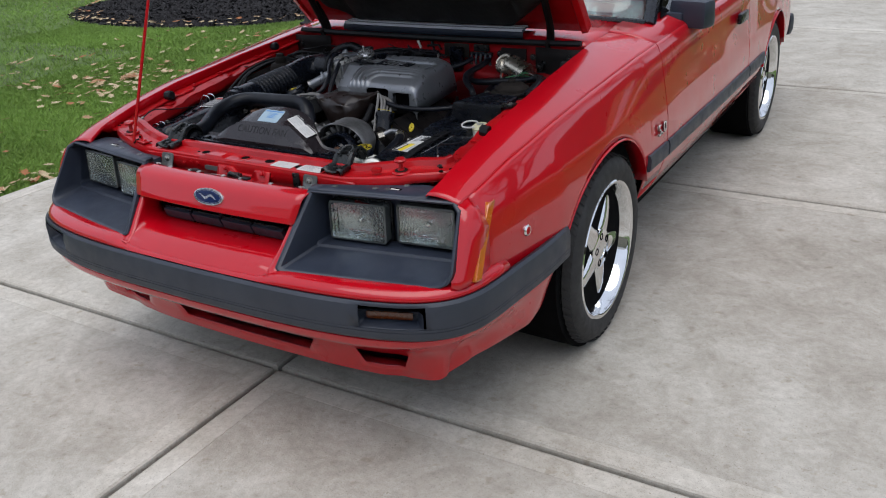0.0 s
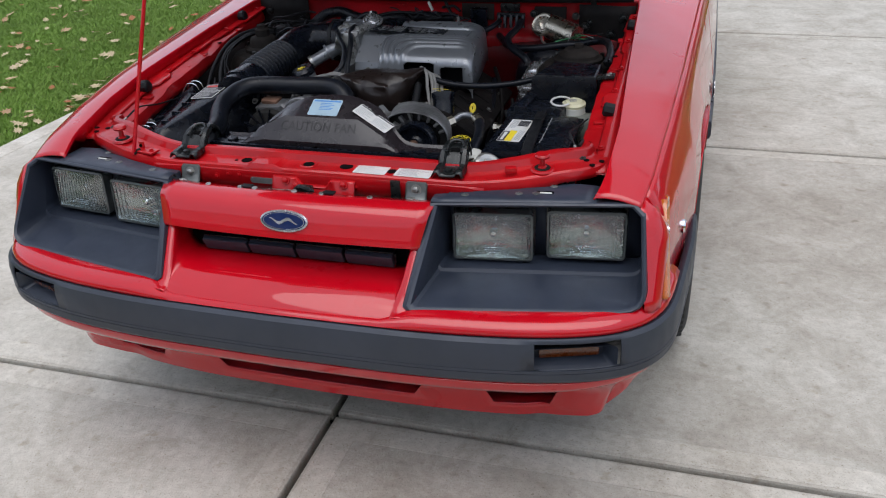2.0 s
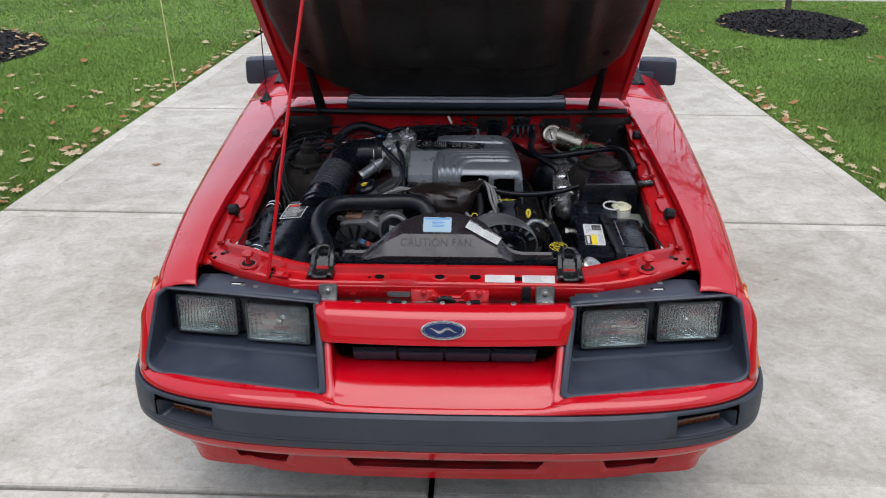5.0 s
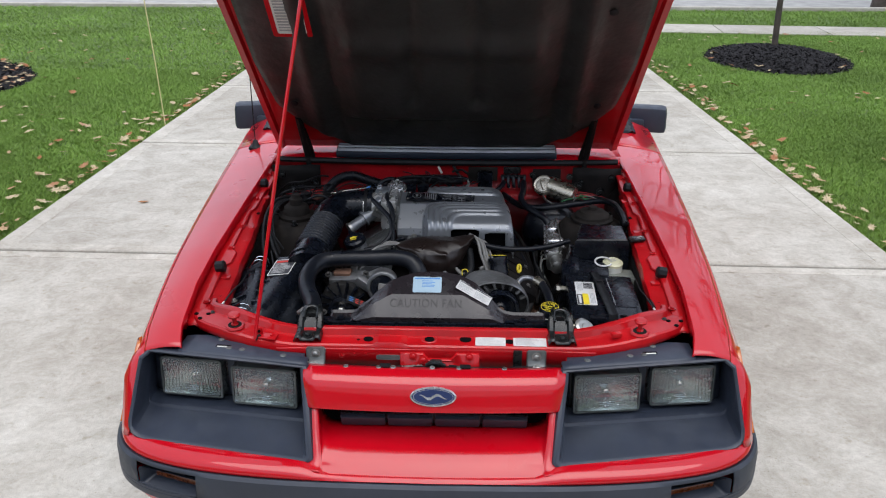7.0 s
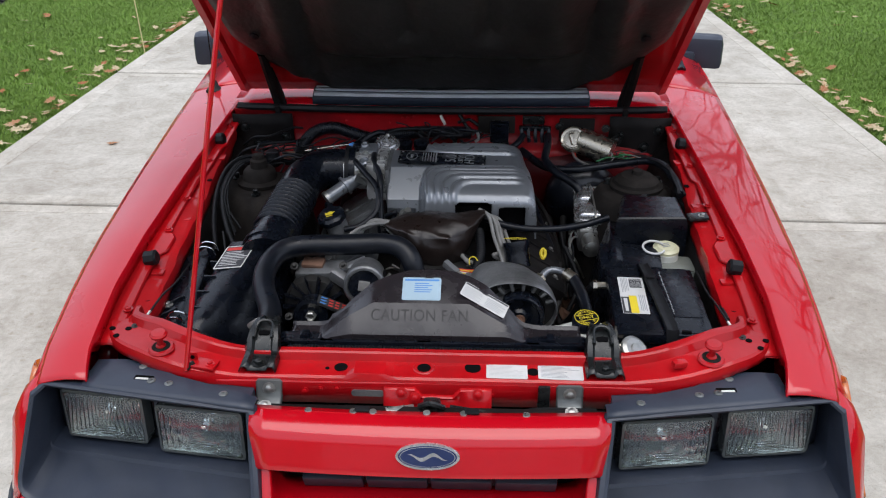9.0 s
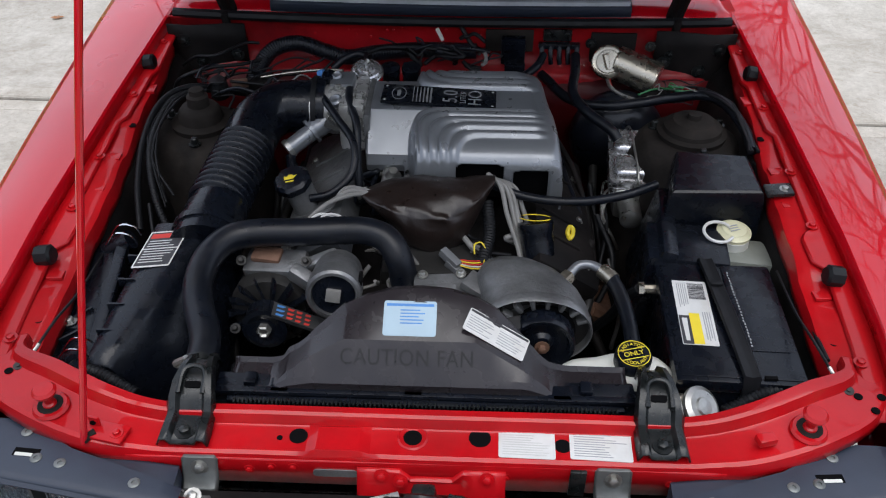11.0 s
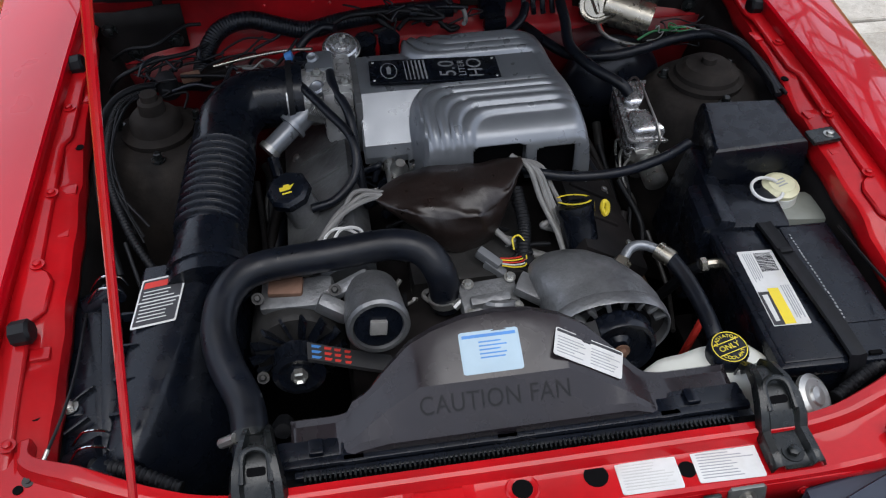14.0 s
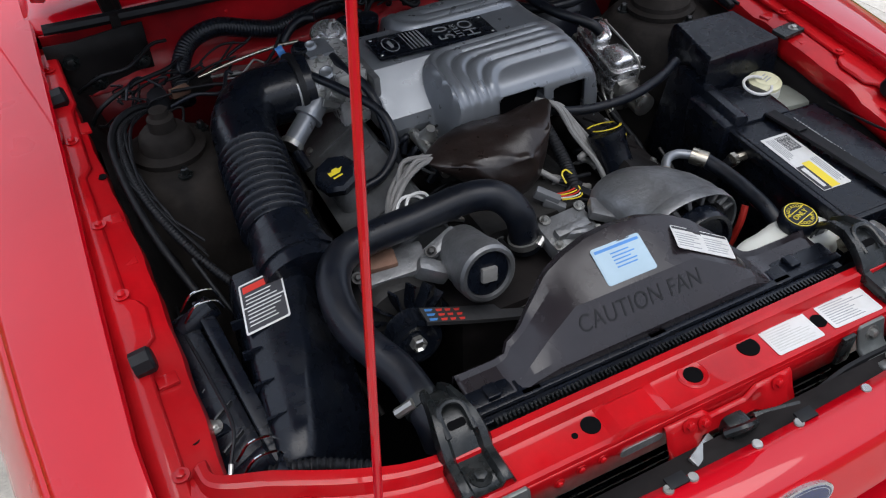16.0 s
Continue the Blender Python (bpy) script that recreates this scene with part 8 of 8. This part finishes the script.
# ---- driveway, walk, road ----
driveway = tagged(new("driveway"), "pale brushed concrete driveway slabs with dark joints", "driveway", kind="structure")
grid([[(x, y, -0.034) for x in (XL - 0.05, XR + 0.05)] for y in (-8.2, 13.6)], bed_bm := bmesh.new())
part("joint_bed", bed_bm, DARK, driveway)
edges_y = [(-8.255, 0), (-6.075, 0), (-3.895, 0), (-1.715, 0), (0.452, -0.004), (2.665, -0.020), (4.83, -0.030), (7.0, -0.03), (9.2, -0.03), (11.25, -0.03), (12.45, -0.03), (13.6, 0)]
gap = 0.009


def drive_edge(side, y):
    """The drive's edges are not quite parallel: x at a distance y."""
    return -2.60 + 0.026 * y if side < 0 else 2.495 - 0.044 * y


for k in range(len(edges_y) - 1):
    for side in (-1, 1):
        corners = []
        for (y0, slope), dy in ((edges_y[k], gap), (edges_y[k + 1], -gap)):
            out = [(XM + side * gap, y0 + slope * XM + dy)]
            xe = drive_edge(side, y0)
            out.append((xe, y0 + slope * xe + dy))
            corners.append(out if side > 0 else out[::-1])
        a, b, c, d = corners[0][0], corners[0][1], corners[1][1], corners[1][0]
        part("slab", prism([a, b, c, d], -0.12, 0.0, None, 0.008), CONCRETE, driveway, smooth=0)
        # smooth-trowelled margin round each slab, wider along the lawn
        if -2 < edges_y[k][0] < 9.3:
            mid = np.mean([a, b, c, d], axis=0)
            outer, inner = [], []
            for p in (a, b, c, d):
                lawn = abs(p[0] - XM) > 1
                outer.append((p[0] - math.copysign(0.010, p[0] - mid[0]), p[1] - math.copysign(0.010, p[1] - mid[1])))
                inner.append((p[0] - math.copysign(0.125 if lawn else 0.085, p[0] - mid[0]), p[1] - math.copysign(0.085, p[1] - mid[1])))
            part("slab_margin", grid([[(x, y, -0.002) for x, y in outer], [(x, y, 0.0012) for x, y in outer], [(x, y, 0.0012) for x, y in inner], [(x, y, -0.002) for x, y in inner]], close=True), CONCRETE_SMOOTH, driveway, smooth=0)
walkway = tagged(new("pavement"), "pale concrete pavement crossing the lawn", "pavement", kind="structure")
for k in range(14):
    sl = part("slab", slab_mesh(1.49, 0.86), CONCRETE, walkway, smooth=0)
    sl.location = (XR + 0.75 + 1.5 * k, 11.50 - 0.28 * (k * 1.5 / 3.7), -0.004)
    sl.rotation_euler = (0, 0, -0.075)
tagged(part("kerb", box((0, 13.9, -0.03), (120, 0.16, 0.12), 0.02), CONCRETE), "pale concrete kerb along the road", "kerb", kind="structure")
tagged(part("road", box((0, 18.0, -0.06), (160, 8.0, 0.06)), ROADM), "pale concrete road beyond the lawn", "road", kind="structure")

# ---- grass: blades in tufts, thickest where the camera comes near ----
rng = random.Random(5)


def mulch_here(x, y):
    return math.hypot((x + 6.70) / 2.2, (y - 7.10) / 1.62) < 1.0 or math.hypot((x - 3.80) / 0.82, (y - 8.95) / 0.98) < 1.0


def blades(name, areas, label, seed, size=1.0):
    r = random.Random(seed)
    verts, faces = [], []
    for x0, x1, y0, y1, count in areas:
        for _ in range(count):
            x, y = r.uniform(x0, x1), r.uniform(y0, y1)
            if mulch_here(x, y) or drive_edge(-1, y) < x < drive_edge(1, y):
                continue
            for _ in range(3):
                a, h = r.uniform(0, 6.28), r.uniform(0.020, 0.040) * size
                w = 0.0022 * size * (1 + 0.09 * max(0, y - 3))
                px, py = x + r.uniform(-0.02, 0.02), y + r.uniform(-0.02, 0.02)
                lx, ly = math.cos(a) * h * 0.7, math.sin(a) * h * 0.7
                n = len(verts)
                dx, dy = -math.sin(a) * w, math.cos(a) * w
                verts += [(px - dx, py - dy, -0.036), (px + dx, py + dy, -0.036), (px + lx * 0.4 + dx * 0.7, py + ly * 0.4 + dy * 0.7, -0.036 + h * 0.65), (px + lx, py + ly, -0.036 + h)]
                faces += [(n, n + 1, n + 2), (n, n + 2, n + 3)]
    me = bpy.data.meshes.new(name)
    me.from_pydata(verts, [], faces)
    me.materials.append(GRASS)
    return tagged(new(name, me), label, "grass", kind="stuff")


blades("grass", [(-5.2, XL + 0.15, 0.2, 4.5, 52000), (-7.5, XL + 0.15, 4.5, 8, 50000), (-11, XL, 8, 11.2, 22000), (-11, XL, 11.2, 13.8, 12000),
                 (XR - 0.2, 4.6, 2, 6, 34000), (XR - 0.3, 7, 6, 11.2, 50000), (XR, 9, 11.9, 13.8, 9000), (-11, -5.2, 1, 8, 22000)], "short green mown lawn grass", 3)

# ---- fallen leaves ----
def leaf_mesh(seed):
    r = random.Random(seed)
    bm = bmesh.new()
    pts = []
    for k in range(18):
        a = 2 * math.pi * k / 18
        rad = (0.060 if k % 2 == 0 else 0.031) * r.uniform(0.75, 1.15)
        pts.append((math.cos(a) * rad * 1.2, math.sin(a) * rad * 0.85))
    c = bm.verts.new((0, 0, 0.006))
    vs = [bm.verts.new((x, y, 0.004 + 0.010 * r.random())) for x, y in pts]
    for i in range(len(vs)):
        bm.faces.new((c, vs[i], vs[(i + 1) % len(vs)]))
    me = bpy.data.meshes.new("leaf")
    bm.to_mesh(me)
    bm.free()
    me.materials.append(LEAF)
    return me


leaf_kinds = [leaf_mesh(k) for k in range(6)]
lr = random.Random(11)
litter = tagged(new("fallen_leaves"), "dry tan oak leaves scattered over the lawn", "leaves", kind="stuff")


def drop(x, y, z):
    ob = new("leaf", lr.choice(leaf_kinds))
    ob.parent = litter
    ob.matrix_basis = pose(x, y, z, lr.uniform(-18, 18), lr.uniform(-18, 18), lr.uniform(0, 360)) @ Matrix.Scale(lr.uniform(0.38, 0.78), 4)


for _ in range(270):
    drop(lr.uniform(-6.0, XL - 0.05), lr.uniform(0.8, 6.0), 0.006)
for _ in range(150):
    x = lr.uniform(1.0, 9)
    drop(drive_edge(-1, x) - 0.03 - abs(lr.gauss(0, 0.08)), x, 0.006)
for _ in range(110):
    drop(-4.3 + lr.gauss(0, 0.35), 3.4 + lr.gauss(0, 0.35), 0.008)
for _ in range(110):
    drop(lr.uniform(-10, XL - 0.1), lr.uniform(6, 11), 0.006)
for _ in range(120):
    y = lr.uniform(2, 9)
    drop(drive_edge(1, y) + 0.03 + abs(lr.gauss(0, 0.08)), y, 0.006)
for _ in range(130):
    drop(lr.uniform(XR + 0.1, 8), lr.uniform(3, 11), 0.006)
drop(-1.95, 3.5, 0.003)

# ---- mulch beds ----
def mulch_bed(cx, cy, rx, ry, count, leaves, seed, label):
    r = random.Random(seed)
    rows = []
    for k in range(9):
        t = k / 8
        rows.append([(cx + rx * t * math.cos(a) * (1 + 0.03 * math.sin(5 * a)), cy + ry * t * math.sin(a) * (1 + 0.03 * math.cos(4 * a)), -0.03 + 0.10 * (1 - t ** 3)) for a in np.linspace(0, 2 * math.pi, 40, endpoint=False)])
    bed = tagged(part("mulch_bed", grid(rows, close=True), MULCH, smooth=60), label, "mulch bed", kind="structure")
    bm = bmesh.new()
    verts, faces = [], []
    for _ in range(count):
        t, a = math.sqrt(r.random()), r.uniform(0, 6.28)
        m = pose(cx + rx * t * math.cos(a), cy + ry * t * math.sin(a), -0.02 + 0.10 * (1 - t ** 3), r.uniform(-40, 40), r.uniform(-40, 40), r.uniform(0, 360))
        l, w, h = r.uniform(0.02, 0.05), r.uniform(0.006, 0.014), 0.006
        n = len(verts)
        verts += [tuple(m @ Vector(p)) for p in ((-l, -w, 0), (l, -w, 0), (l, w, 0), (-l, w, 0), (-l * 0.8, 0, h), (l * 0.8, 0, h))]
        faces += [(n, n + 1, n + 5, n + 4), (n + 1, n + 2, n + 5), (n + 2, n + 3, n + 4, n + 5), (n + 3, n, n + 4)]
    bm.free()
    me = bpy.data.meshes.new("chips")
    me.from_pydata(verts, [], faces)
    me.materials.append(MULCH)
    ch = new("chips", me)
    ch.parent = bed
    ch["kind"] = "stuff"
    for _ in range(leaves):
        a, t = r.uniform(0, 6.28), 1.0 - abs(r.gauss(0, 0.07))
        drop(cx + rx * t * math.cos(a), cy + ry * t * math.sin(a), 0.010 + 0.10 * (1 - t ** 3))


mulch_bed(-6.70, 7.10, 2.2, 1.62, 9000, 260, 21, "round bed of black bark mulch edged with leaves")
mulch_bed(3.80, 8.95, 0.82, 0.98, 4500, 24, 22, "round bed of black mulch under a young tree")


# ---- bare tree over the lawn ----
def bare_tree(x, y, height, girth, seed, label, levels=5, twigs=5, low=2):
    r = random.Random(seed)
    tree = tagged(new("tree"), label, "tree")
    trunk_bm, limb_bm = bmesh.new(), bmesh.new()

    def branch(p, d, length, rad, level, bm):
        pts = [p]
        dd = d.copy()
        for _ in range(4):
            dd = (dd + Vector((r.gauss(0, 0.13), r.gauss(0, 0.13), r.gauss(0.04, 0.07)))).normalized()
            pts.append(pts[-1] + dd * length / 4)
        tube(pts, lambda u: lerp(rad, rad * 0.55, u), 7 if level < 2 else 4, 8 if level < 2 else 4, bm, cap=False)
        if level >= levels:
            return
        for k in range((4 if level < 3 else twigs) if level else 7):
            q = pts[r.randint(low if level == 0 else 1, 4)]
            a = r.uniform(0, 6.28)
            side = Vector((math.cos(a), math.sin(a), r.uniform(0.15, 0.7)))
            branch(q, (dd * 0.45 + side * 0.75).normalized(), length * r.uniform(0.5, 0.72), rad * r.uniform(0.33, 0.52), level + 1, limb_bm)
    branch(Vector((x, y, -0.03)), Vector((0, 0, 1)), height * 0.55, girth, 0, trunk_bm)
    part("trunk", trunk_bm, BARK, tree, smooth=60)
    part("crown", limb_bm, BARK, tree, "bare twigs without leaves", 60)
    return tree


bare_tree(3.92, 9.4, 7.0, 0.040, 4, "bare tree on a slim dark trunk in mulch", 4)
bare_tree(8.6, 7.3, 13.0, 0.24, 14, "large bare tree standing on the lawn", 5, 3, 1)
bare_tree(7.4, 14.2, 13.0, 0.20, 57, "bare tree with fine twigs beyond the lawn", 5, 3, 1)

# ---- what closes the place: an unseen house, added to block low sky light, and woods far off ----
house = tagged(new("house"), "plain brown brick house, unseen, added to block low sky", "house")
part("wall", box((0.0, -8.45, 1.5), (18.0, 0.3, 3.1)), BRICK, house)
part("garage_door", box((0.0, -8.27, 1.15), (4.8, 0.06, 2.3), 0.01), WHITE, house)
part("roof", prism([(-9.6, 0.0), (9.6, 0.0), (8.0, 3.4), (-8.0, 3.4)], -0.1, 0.1, Matrix.Translation((0, -8.0, 2.95)) @ pose(0, 0, 0, 148)), ROADM, house)
woods_bm = bmesh.new()
wr = random.Random(9)
ring = []
for k in range(140):
    a = 2 * math.pi * k / 140
    ring.append((a, wr.uniform(9, 17)))
grid([[(75 * math.cos(a), 75 * math.sin(a) + 5, -0.05) for a, h in ring], [(75 * math.cos(a), 75 * math.sin(a) + 5, h * 0.75) for a, h in ring]], woods_bm, close=True)
tagged(part("backdrop", woods_bm, WOODS, smooth=0), "bare brown woods on the horizon", "woods", kind="structure")

# ---- driveway marker ----
tagged(part("driveway_marker", tube([(-2.47, 5.47, -0.035), (-2.495, 5.48, 0.55), (-2.525, 5.49, 1.04)], 0.0045, 6, 8), material("pale_yellow_fibreglass", (0.66, 0.60, 0.30), 0.5)), "thin pale yellow fibreglass driveway stake", "stake")
